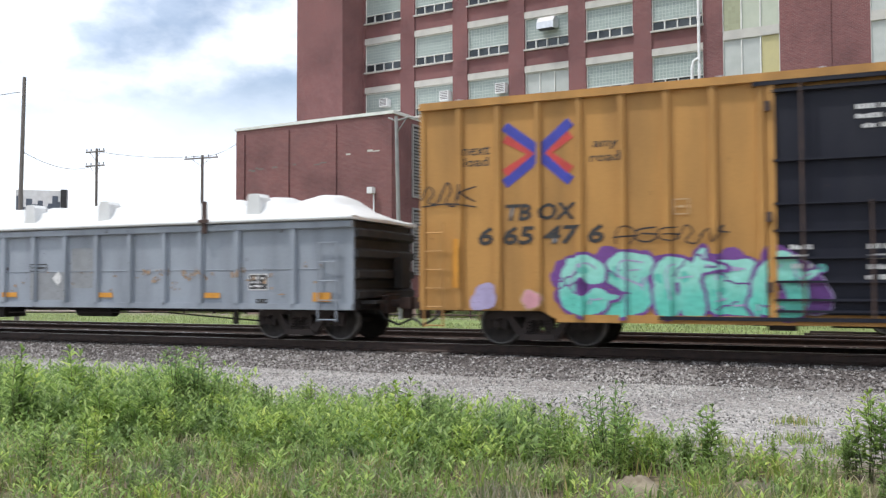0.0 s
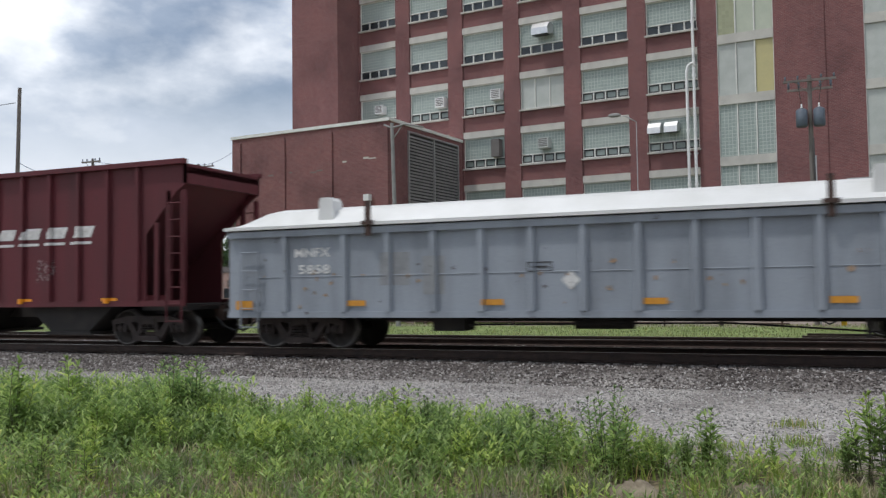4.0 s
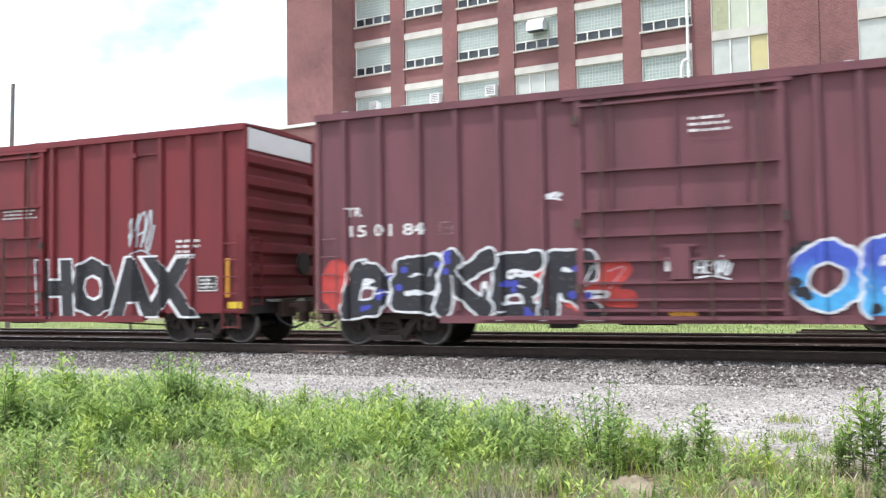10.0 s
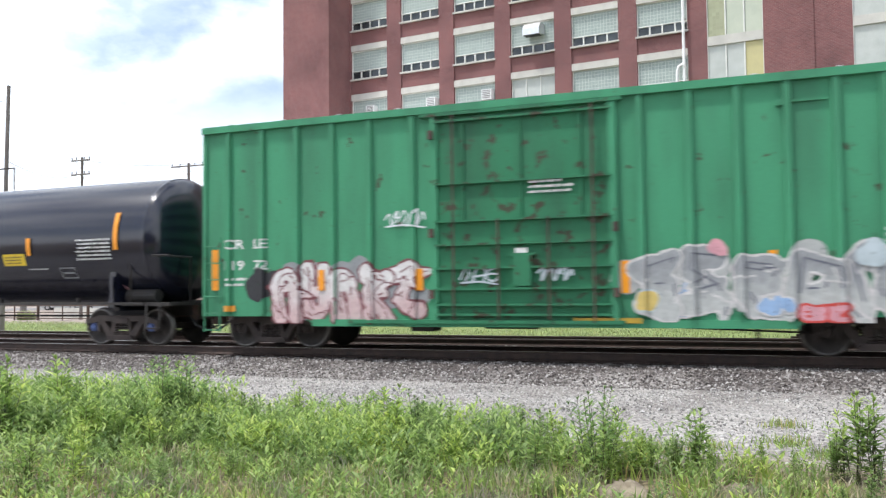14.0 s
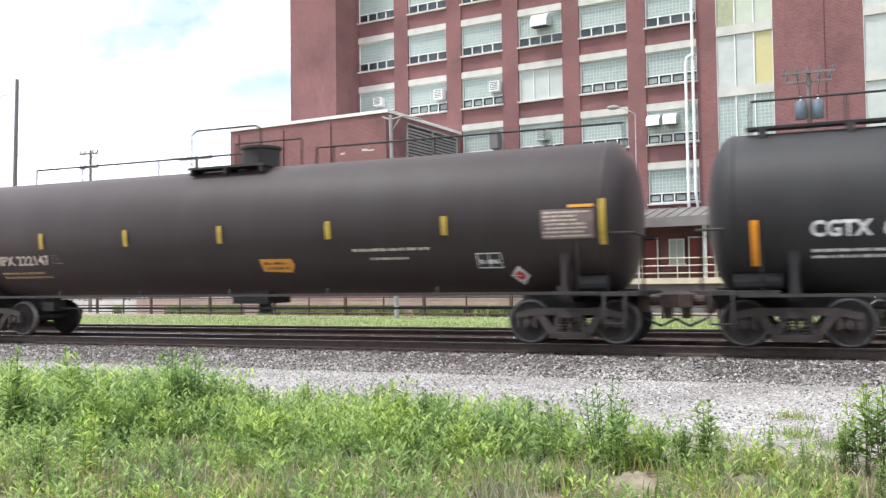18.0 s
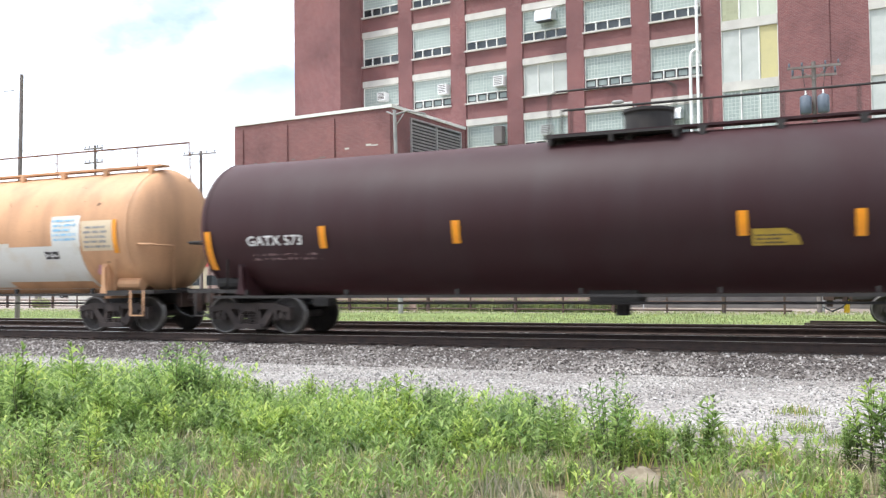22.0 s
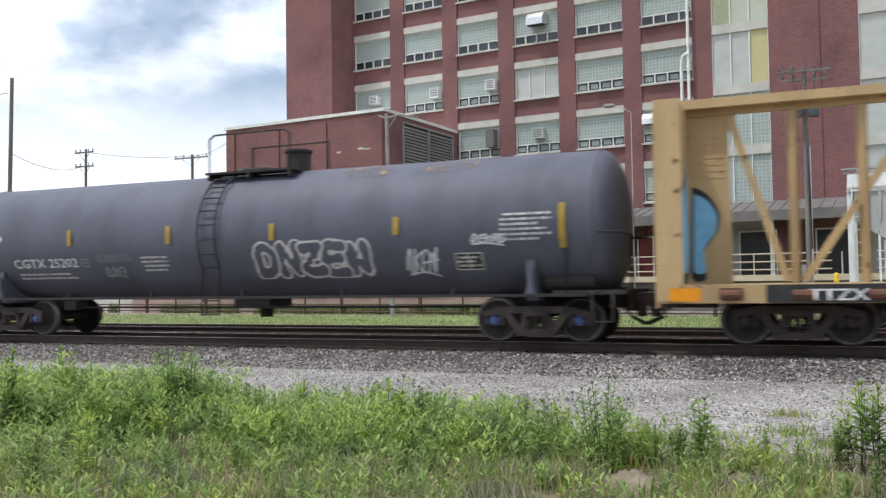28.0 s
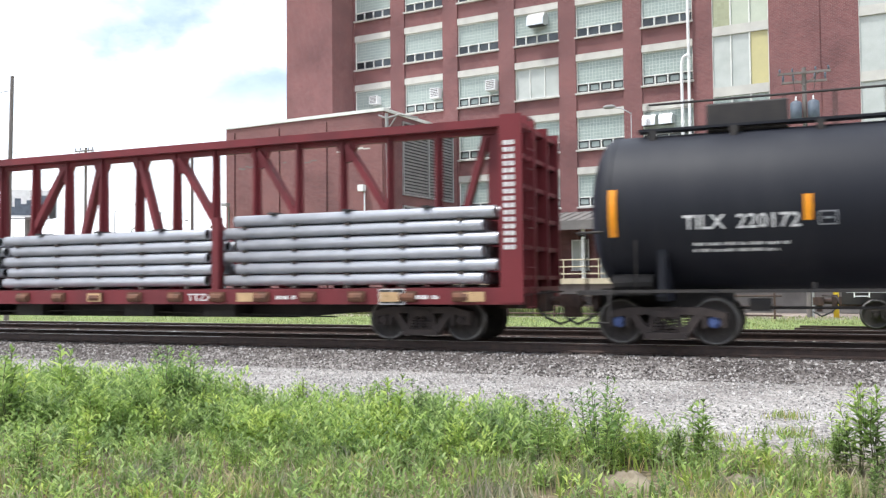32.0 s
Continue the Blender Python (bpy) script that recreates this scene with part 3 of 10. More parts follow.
def thing(name, label, category, at=None, group="", kind=""):
    ob = new(name)
    ob.empty_display_size = 0.3
    if at is not None:
        ob.matrix_basis = at
    return tagged(ob, label, category, group, kind)


def B():
    return bmesh.new()

# ---- ground and tracks ----
TRACK_Y, TRACK2_Y = 17.95, 22.25
GROUND_Z = -0.52


def ground_height(x, y):
    """The lie of the land: a low verge by the camera, two ballasted tracks, a flat yard behind them."""
    if y < 15.9:
        return GROUND_Z + 0.03 * noise.noise(Vector((x * 0.5, y * 0.5, 0)))
    if y < 16.6:
        return GROUND_Z + (y - 15.9) / 0.7 * 0.29
    if y < 17.15:
        return -0.23
    if y < 17.4:
        return -0.23 + (y - 17.15) / 0.25 * 0.02
    if y < 18.6:
        return -0.21
    if y < 23.7:
        return -0.19
    if y < 25.0:
        return -0.19 - (y - 23.7) / 1.3 * 0.33
    return GROUND_Z


def build_ground():
    xs = [-6000, -1500, -430, -200, -90] + [-60 + 1.5 * k for k in range(51)] + [40, 90, 200, 430, 1500, 6000]
    ys = [-3000, -400, -60, -15, -5] + [0.75 * k for k in range(0, 20)] + [15.0, 15.5, 15.9, 16.25, 16.6, 17.15, 17.4, 18.6, 18.8, 20, 22, 23.7, 24.3, 25, 30, 36, 44, 60, 120, 400, 1500, 6000]
    bm = B()
    grid = [[bm.verts.new((x, y, ground_height(x, y))) for y in ys] for x in xs]
    for i in range(len(xs) - 1):
        for j in range(len(ys) - 1):
            bm.faces.new((grid[i][j], grid[i + 1][j], grid[i + 1][j + 1], grid[i][j + 1]))
    tagged(part("ground", bm, M["ground"]), "level verge of pale gravel, dry soil and grass", "ground", kind="structure")


build_ground()
# long plain dark block added unseen behind the camera; darkens reflections on the cars
bm = B()
box(bm, -20, 75, -30, -16, GROUND_Z - 0.3, 9.5)
tagged(part("wall_south", bm, worn("dark_plain_wall", (0.07, 0.065, 0.06), (0.045, 0.045, 0.04), 0.6, 0.9)), "plain dark block added unseen behind the camera to darken reflections", "building", kind="structure")


def scatter(name, count, x0, x1, y0, y1, size, material, label, seed, keep=None, sink=0.3):
    """Broken stones, lumps of eight faces, lying on the ground: one object."""
    rs = np.random.RandomState(seed)
    pts, faces, n = [], [], 0
    base = np.array([(1, 0, 0), (-1, 0, 0), (0, 1, 0), (0, -1, 0), (0, 0, 1), (0, 0, -1)], float)
    tri = [(0, 2, 4), (2, 1, 4), (1, 3, 4), (3, 0, 4), (2, 0, 5), (1, 2, 5), (3, 1, 5), (0, 3, 5)]
    while n < count:
        x, y = rs.uniform(x0, x1), rs.uniform(y0, y1)
        if keep and not keep(x, y, rs):
            n += 0.2
            continue
        s = size * rs.uniform(0.5, 1.25)
        a = rs.uniform(0, math.tau)
        c, d = math.cos(a), math.sin(a)
        v = base * (s * rs.uniform(0.6, 1.2), s * rs.uniform(0.6, 1.2), s * rs.uniform(0.5, 0.9)) + rs.normal(0, s * 0.22, (6, 3))
        v = v @ np.array([(c, d, 0), (-d, c, 0), (0, 0, 1)])
        k = len(pts)
        pts.extend(v + (x, y, ground_height(x, y) + s * sink))
        faces.extend([(p + k, q + k, r + k) for p, q, r in tri])
        n += 1
    me = bpy.data.meshes.new(name)
    me.from_pydata([tuple(p) for p in pts], [], faces)
    me.materials.append(material)
    tagged(new(name, me), label, "ballast", kind="stuff")


scatter("ballast", 26000, -28, 5, 15.75, 17.12, 0.03, M["stone"], "loose broken grey and brown ballast stones beside the rails", 3)
scatter("ballast", 5000, -40, 6, 18.9, 21.2, 0.045, M["stone"], "broken grey ballast stones between the two tracks", 4)
scatter("gravel", 30000, -22, 4, 9.2, 16.0, 0.018, M["chip"], "pale crushed gravel spread along the track", 5, lambda x, y, r: r.uniform() < (y - 8.5) / 4.0)
scatter("gravel", 200, -18, 3, 9.0, 15.0, 0.04, M["chip"], "larger pale stones lying in the gravel", 6)

RAIL = [(-0.07, -0.18), (0.07, -0.18), (0.07, -0.165), (0.012, -0.14), (0.012, -0.045), (0.036, -0.035), (0.036, -0.004), (0.03, 0.0), (-0.03, 0.0), (-0.036, -0.004), (-0.036, -0.035), (-0.012, -0.045), (-0.012, -0.14), (-0.07, -0.165)]


def build_track(name, y, label, x0, x1, near):
    """Rails, sleepers, tie plates and spikes; the sleepers that the camera sees are parts of their own."""
    t = thing(name, label, "railway track", pose(0, y, 0))
    for side in (-1, 1):
        bm = B()
        prism(bm, [(side * 0.753 + a, b) for a, b in RAIL], x0, x1, "yzx")
        rail = part("rail", bm, M["rail_steel"], t)
        bm = B()
        box(bm, x0, x1, side * 0.753 - 0.027, side * 0.753 + 0.027, 0.0, 0.003)
        part("running_surface", bm, M["rail_head"], rail, "bright worn rail head")
    bm = B()
    box(bm, -0.115, 0.115, -1.3, 1.3, -0.36, -0.195)
    bmesh.ops.bevel(bm, geom=bm.edges[:], offset=0.012, segments=1, affect="EDGES")
    tie = mesh_of("sleeper", bm, M["tie"])
    bm = B()
    box(bm, -0.09, 0.09, -0.17, 0.17, -0.194, -0.176)
    for dy in (-0.1, 0.1):
        box(bm, -0.015, 0.015, dy - 0.015, dy + 0.015, -0.18, -0.15)
    plate = mesh_of("tie_plate", bm, M["rail_steel"])
    rest = B()
    k, step = 0, 0.53
    for i in range(int((x1 - x0) / step)):
        x = x0 + 0.3 + i * step + random.uniform(-0.03, 0.03)
        if near[0] < x < near[1]:
            s = part("sleeper", tie, None, t, at=pose(x, random.uniform(-0.04, 0.04), 0, 0, 0, random.uniform(-0.8, 0.8)))
            for side in (-1, 1):
                part("tie_plate", plate, None, s, at=pose(0, side * 0.753, 0))
        elif x0 + 1 < x < x1 - 1 and abs(x) < 200:
            box(rest, x - 0.115, x + 0.115, -1.3, 1.3, -0.36, -0.195)
    tagged(part("sleepers", rest, M["tie"], t, "row of sleepers further along the track"), kind="stuff")
    return t


track_1 = build_track("railway_track", TRACK_Y, "main railway track of rusty brown rails with bright heads on ballast", -445, 445, (-30, 6))
track_2 = build_track("railway_track", TRACK2_Y, "empty second track of rusty brown rails behind the train", -445, 445, (-36, 8))

# ---- weeds and grass on the verge ----
def leaf(bm, base, way, length, width, droop):
    """A narrow leaf folded along its rib."""
    way = way.normalized()
    side = way.cross(Vector((0, 0, 1)))
    side = side.normalized() if side.length > 0.01 else Vector((1, 0, 0))
    lift = side.cross(way) * width * 0.25
    mid, tip = base + way * length * 0.5 - Vector((0, 0, droop * 0.3 * length)), base + way * length - Vector((0, 0, droop * length))
    b, m, t = bm.verts.new(base), bm.verts.new(mid), bm.verts.new(tip)
    l, r = bm.verts.new(mid + side * width * 0.5 + lift), bm.verts.new(mid - side * width * 0.5 + lift)
    for f in ((b, l, m), (m, l, t), (b, m, r), (m, t, r)):
        bm.faces.new(f)


def weed_meshes(seed, height, stems, leaves, spread, leaf_len, leaf_wide):
    """A stemmy weed: leaning stalks with leaves all the way up and a tuft at each tip."""
    rs = random.Random(seed)
    st, lf = B(), B()
    for _ in range(stems):
        a, out, h = rs.uniform(0, math.tau), rs.uniform(0.1, 1) * spread, height * rs.uniform(0.6, 1.0)
        foot = Vector((math.cos(a) * out * 0.25, math.sin(a) * out * 0.25, -0.03))
        tip = Vector((math.cos(a) * out, math.sin(a) * out, h))
        bend = Vector((rs.uniform(-1, 1), rs.uniform(-1, 1), 0)) * 0.05
        pts = [foot, foot.lerp(tip, 0.5) + bend + Vector((0, 0, 0.05 * h)), tip]
        for p, q, r in ((pts[0], pts[1], 0.006), (pts[1], pts[2], 0.004)):
            tube(st, p, q, r, 4, r * 0.75, False)
        for k in range(leaves):
            f = 0.12 + 0.88 * k / leaves + rs.uniform(-0.02, 0.02)
            at = pts[0].lerp(pts[1], f * 2) if f < 0.5 else pts[1].lerp(pts[2], min(1, f * 2 - 1))
            b = k * 2.4 + rs.uniform(-0.5, 0.5)
            size = leaf_len * (0.65 + 0.6 * math.sin(math.pi * min(1, f * 0.9))) * rs.uniform(0.7, 1.2)
            way = Vector((math.cos(b), math.sin(b), 0.25 + 0.6 * f * rs.uniform(0.4, 1.3)))
            leaf(lf, at, way, size, size * leaf_wide, rs.uniform(0.0, 0.3))
        for k in range(7):
            b = rs.uniform(0, math.tau)
            leaf(lf, tip, Vector((math.cos(b) * 0.6, math.sin(b) * 0.6, 1)), leaf_len * 0.55 * rs.uniform(0.6, 1.1), leaf_len * 0.15, 0)
    return st, lf


def weed(name, label, seed, leaf_mat, *shape):
    t = thing(name, label, "weed plant", group="weeds on the verge")
    st, lf = weed_meshes(seed, *shape)
    tagged(part("stalk", st, M["stem"], t), kind="stuff")
    tagged(part("foliage", lf, leaf_mat, t), kind="stuff")
    return t


WEEDS = [weed("weed", "tall green weed with narrow leaves on upright stems", 11, M["leaf"], 1.0, 7, 22, 0.24, 0.155, 0.25),
         weed("weed", "bushy dark green weed with dense narrow leaves", 12, M["leaf_dark"], 1.0, 12, 22, 0.42, 0.135, 0.28),
         weed("weed", "single-stemmed green weed with broad drooping leaves", 13, M["leaf"], 1.0, 4, 24, 0.18, 0.19, 0.27),
         weed("weed", "pale green bushy weed in the grass", 14, M["leaf"], 1.0, 7, 20, 0.28, 0.16, 0.28)]
# place along the track and away from the eye, height
TALL = [(-8.80, 7.71, 0.91), (-8.69, 8.38, 0.90), (-7.56, 7.74, 0.71), (-7.70, 8.49, 0.62), (-7.55, 8.98, 0.85), (-7.38, 9.27, 0.81),
        (-6.92, 9.19, 0.54), (-6.53, 9.31, 0.50), (-5.96, 9.74, 0.56), (-5.34, 8.14, 0.46), (-5.03, 8.97, 0.39), (-4.18, 8.71, 0.67),
        (-4.02, 9.13, 0.58), (-3.53, 9.11, 0.39), (-2.92, 8.97, 0.41), (-2.32, 8.00, 0.50), (-1.75, 8.20, 0.73), (-1.67, 8.49, 0.60),
        (-1.43, 8.86, 0.34), (-0.92, 8.62, 0.59), (-1.11, 8.69, 0.38), (0.50, 8.74, 0.73), (0.34, 8.93, 0.47), (0.64, 8.74, 0.70),
        (-0.02, 8.44, 0.33), (-6.04, 6.08, 0.56), (-6.30, 5.76, 0.57), (-5.23, 6.26, 0.40), (-4.78, 6.64, 0.41), (-4.25, 8.19, 0.41)]


def verge_edge(x):
    """How far the green verge reaches towards the track."""
    return 10.3 + 0.3 * math.sin(x * 1.3) - max(0, x + 5) * 0.25


def fringe(x):
    """Where the tall weeds give way to short dry grass, towards the eye."""
    return 7.6 + 0.22 * max(0, x + 5)


def clear(x, y):
    """False on the two soil mounds and just before them."""
    return (x + 1.41) ** 2 / 0.07 + (y - 7.62) ** 2 / 0.2 > 1 and (x + 0.49) ** 2 / 0.03 + (y - 8.1) ** 2 / 0.06 > 1


def build_verge():
    rs = random.Random(5)
    bushy = {4, 5, 16}
    for k, (x, y, h) in enumerate(TALL):
        kind = 1 if k in bushy else 3 if k in (0, 3, 21, 23) else (0, 2)[k % 2]
        h *= 1.14
        w = h * rs.uniform(0.85, 1.1)
        c = copy_thing(WEEDS[kind], pose(x, y, ground_height(x, y)))
        c.matrix_basis = pose(x, y, ground_height(x, y), 0, 0, rs.uniform(0, 360)) @ Matrix.Diagonal((w, w, h, 1))
    n = 0
    while n < 240:
        x, y = rs.uniform(-15.5, 3.5), rs.uniform(6.3, 10.6)
        edge = verge_edge(x)
        dense = 1.0 if x < -7 else 0.75
        if y > edge or rs.random() > dense:
            continue
        if not clear(x, y) or y < fringe(x) and rs.random() < 0.7:
            continue
        h = rs.uniform(0.26, 0.56) * (1.3 if x < -7 else 1.0) * (0.7 if y < fringe(x) else 1)
        c = copy_thing(WEEDS[rs.choice((0, 2, 3, 3))], pose(x, y, ground_height(x, y)))
        c.matrix_basis = pose(x, y, ground_height(x, y), 0, 0, rs.uniform(0, 360)) @ Matrix.Diagonal((h * 0.95, h * 0.95, h, 1))
        n += 1
    for k, w in enumerate(WEEDS):
        x, y = -10.6 - 0.45 * k, 9.2 + 0.2 * k
        w.matrix_basis = pose(x, y, ground_height(x, y), 0, 0, 40 * k) @ Matrix.Diagonal((0.7, 0.7, 0.7, 1))


build_verge()


def build_grass(name, count, where, low, high, label, seed, wide=0.009, mat="grass"):
    """Blades of two faces each, leaning every way: one object."""
    rs = np.random.RandomState(seed)
    pts, faces = [], []
    n = 0
    while n < count:
        x, y, ok = where(rs)
        if not ok:
            continue
        h, a, b = rs.uniform(low, high), rs.uniform(0, math.tau), rs.uniform(0, math.tau)
        z = ground_height(x, y) - 0.01
        lean = h * rs.uniform(0.1, 0.7)
        dx, dy, w = math.cos(a), math.sin(a), wide * rs.uniform(0.6, 1.4)
        sx, sy = math.cos(b) * w, math.sin(b) * w
        k = len(pts)
        pts += [(x - sx, y - sy, z), (x + sx, y + sy, z), (x + sx * 0.7 + dx * lean * 0.35, y + sy * 0.7 + dy * lean * 0.35, z + h * 0.6), (x - sx * 0.7 + dx * lean * 0.35, y - sy * 0.7 + dy * lean * 0.35, z + h * 0.6), (x + dx * lean, y + dy * lean, z + h)]
        faces += [(k, k + 1, k + 2, k + 3), (k + 3, k + 2, k + 4)]
        n += 1
    me = bpy.data.meshes.new(name)
    me.from_pydata(pts, [], faces)
    me.materials.append(M[mat])
    tagged(new(name, me), label, "grass", kind="stuff")


def on_verge(rs):
    x, y = rs.uniform(-17, 6), rs.uniform(5.0, 10.7)
    edge = verge_edge(x)
    bare = noise.noise(Vector((x * 0.7, y * 0.9, 3.0)))
    return x, y, y < edge and bare < 0.32 and clear(x, y)


def undergrowth(count, seed):
    """Low sprigs of broad leaves, too many to count: one object."""
    rs = np.random.RandomState(seed)
    pts, faces = [], []
    n = 0
    while n < count:
        x, y, ok = on_verge(rs)
        if not ok or (y < fringe(x) + rs.normal(0, 0.25) and rs.uniform() < 0.8) or (x > -3 and rs.uniform() < 0.45):
            continue
        n += 1
        h, a0, z0 = rs.uniform(0.12, 0.44) * (1.45 if x < -7.0 else 1.0) * (0.6 if y < fringe(x) else 1.0), rs.uniform(0, 6.28), ground_height(x, y)
        lx, ly = rs.normal(0, 0.15, 2) * h
        size = rs.uniform(0.075, 0.14) * (0.7 + h)
        for k in range(11):
            f, b = 0.15 + 0.85 * k / 10, a0 + k * 2.4
            c, d = math.cos(b), math.sin(b)
            ln, up = size * (1.2 - 0.6 * f) * rs.uniform(0.7, 1.3), 0.25 + 0.7 * f + rs.uniform(-0.25, 0.25)
            bx, by, bz = x + lx * f, y + ly * f, z0 + h * f
            wd, i = ln * 0.15, len(pts)
            pts += [(bx, by, bz), (bx + c * ln * 0.5 - d * wd, by + d * ln * 0.5 + c * wd, bz + up * ln * 0.55), (bx + c * ln * 0.5 + d * wd, by + d * ln * 0.5 - c * wd, bz + up * ln * 0.55), (bx + c * ln, by + d * ln, bz + up * ln * 0.8)]
            faces += [(i, i + 2, i + 1), (i + 1, i + 2, i + 3)]
    me = bpy.data.meshes.new("undergrowth")
    me.from_pydata(pts, [], faces)
    me.materials.append(M["leaf"])
    tagged(new("undergrowth", me), "low bright green weeds growing thickly on the verge", "undergrowth", kind="stuff")


undergrowth(9500, 21)


def on_fringe(rs):
    x, y = rs.uniform(-14, 6), rs.uniform(2.5, 9.6)
    return x, y, y < fringe(x) + rs.normal(0, 0.3) and noise.noise(Vector((x * 1.1, y * 1.5, 9.0))) < -0.03 and clear(x, y)


def by_fence(rs):
    x, y = rs.uniform(-55, 8), rs.uniform(26.5, 43)
    return x, y, noise.noise(Vector((x * 0.1, y * 0.3, 7.0))) > -0.35 and -1.3 * y < x < 0.15 * y + 1


def along_wall(rs):
    u, v = rs.uniform(-52, -7), -9.4 + rs.normal(0, 0.12)
    a = radians(-6.33)
    return u * math.cos(a) - v * math.sin(a), 50 + u * math.sin(a) + v * math.cos(a), noise.noise(Vector((u * 0.35, 0, 2.0))) > -0.1 - 0.02 * (u + 30)


def on_gravel(rs):
    cx, cy = ((-0.14, 12.0), (-0.9, 10.2), (0.3, 10.0), (-0.5, 9.4), (-0.1, 10.6), (-1.4, 9.8))[rs.randint(6)]
    return cx + rs.normal(0, 0.16), cy + rs.normal(0, 0.12), True


build_grass("grass", 17000, on_verge, 0.08, 0.26, "rough green grass among the weeds on the verge", 1)
build_grass("grass", 34000, on_fringe, 0.06, 0.24, "short dry grass with straw-coloured blades by the verge", 4, 0.007, "dry_grass")
build_grass("grass", 26000, by_fence, 0.04, 0.13, "pale green mown grass between the tracks and the fence", 2, 0.02, "mown_grass")
build_grass("grass", 5200, along_wall, 0.25, 0.8, "tall pale weeds along the low yard wall", 6, 0.03, "mown_grass")
build_grass("grass", 900, on_gravel, 0.05, 0.16, "small tufts of grass growing in the gravel", 3, 0.006)


def mound(x, y, w, d, h, label, seed):
    rs = random.Random(seed)
    bm = B()
    rings = []
    for i, (f, z) in enumerate(((1.0, -0.08), (0.86, 0.35), (0.6, 0.75), (0.3, 0.95))):
        rings.append([bm.verts.new((w * f * math.cos(k * math.tau / 18) * rs.uniform(0.75, 1.25), d * f * math.sin(k * math.tau / 18) * rs.uniform(0.88, 1.12), h * z * rs.uniform(0.65, 1.3))) for k in range(18)])
    top = bm.verts.new((0, 0, h))
    for a, b in zip(rings, rings[1:]):
        for k in range(18):
            bm.faces.new((a[k], a[(k + 1) % 18], b[(k + 1) % 18], b[k])).smooth = True
    for k in range(18):
        bm.faces.new((rings[-1][k], rings[-1][(k + 1) % 18], top)).smooth = True
    ob = part("soil_mound", bm, M["dirt"], at=pose(x, y, ground_height(x, y)))
    tagged(ob, label, "mound")


mound(-1.41, 7.68, 0.26, 0.22, 0.1, "low mound of dry bare soil among the grass", 1)
mound(-0.49, 8.18, 0.13, 0.1, 0.05, "small heap of pale dry soil in the grass", 2)
# ---- factory ----
WALL_TURN = -6.33   # the factory stands at a slight angle to the track
FACTORY = pose(0, 50, 0, 0, 0, WALL_TURN)
BAY, WINDOW_W, FIRST_X = 4.05, 2.95, -28.38
STOREY, SILL_Z, ROWS = 3.45, 5.69, 7
WIN_H, LINTEL = 2.38, 0.42
TOP = 29.5

factory = thing("factory", "tall red brick factory with glass-block windows and a loading dock", "building", FACTORY)


def build_walls():
    # piers between the windows, a little proud of the bands between storeys
    for k in range(7):
        left = -28.9 if k == 0 else FIRST_X + (k - 1) * BAY + WINDOW_W
        right = FIRST_X + k * BAY if k < 6 else -4.09
        bm = B()
        box(bm, left, right, 0, 1.0, -0.5, TOP)
        part("pier", bm, M["brick"], factory)
    for x0, x1 in ((-1.08, 3.37), (8.6, 30)):
        bm = B()
        box(bm, x0, x1, 0, 1.0, -0.5, TOP)
        box(bm, (x0 + x1) / 2 - 0.35, (x0 + x1) / 2 + 0.35, -0.06, 0.0, 4.9, TOP)
        part("pier", bm, M["brick"], factory, "plain brick pier with a shallow pilaster")
    for r in range(ROWS + 1):
        z1 = SILL_Z + r * STOREY - 0.08 if r < ROWS else TOP
        z0 = SILL_Z + (r - 1) * STOREY + WIN_H if r else -0.5
        for k in range(6):
            bm = B()
            x = FIRST_X + k * BAY
            box(bm, x, x + WINDOW_W, 0.12, 1.0, z0, z1)
            part("spandrel", bm, M["brick"], factory)
    bm = B()
    box(bm, -28.9, 30, 1.0, 1.3, -0.5, TOP)
    part("inner_wall", bm, M["roof_grey"], factory)
    bm = B()
    box(bm, -28.9, 30, 1.3, 30, TOP - 0.6, TOP - 0.3)
    part("roof", bm, M["roof_grey"], factory)
    for x0, x1, y0, y1 in ((-28.9, -28.5, 1.3, 30), (29.6, 30, 1.3, 30), (-28.9, 30, 29.6, 30)):
        bm = B()
        box(bm, x0, x1, y0, y1, -0.5, TOP)
        part("wall", bm, M["brick"], factory)
    bm = B()
    box(bm, -32.4, -28.52, -2.45, 8, -0.5, TOP + 3)
    part("stair_tower", bm, M["brick"], factory)


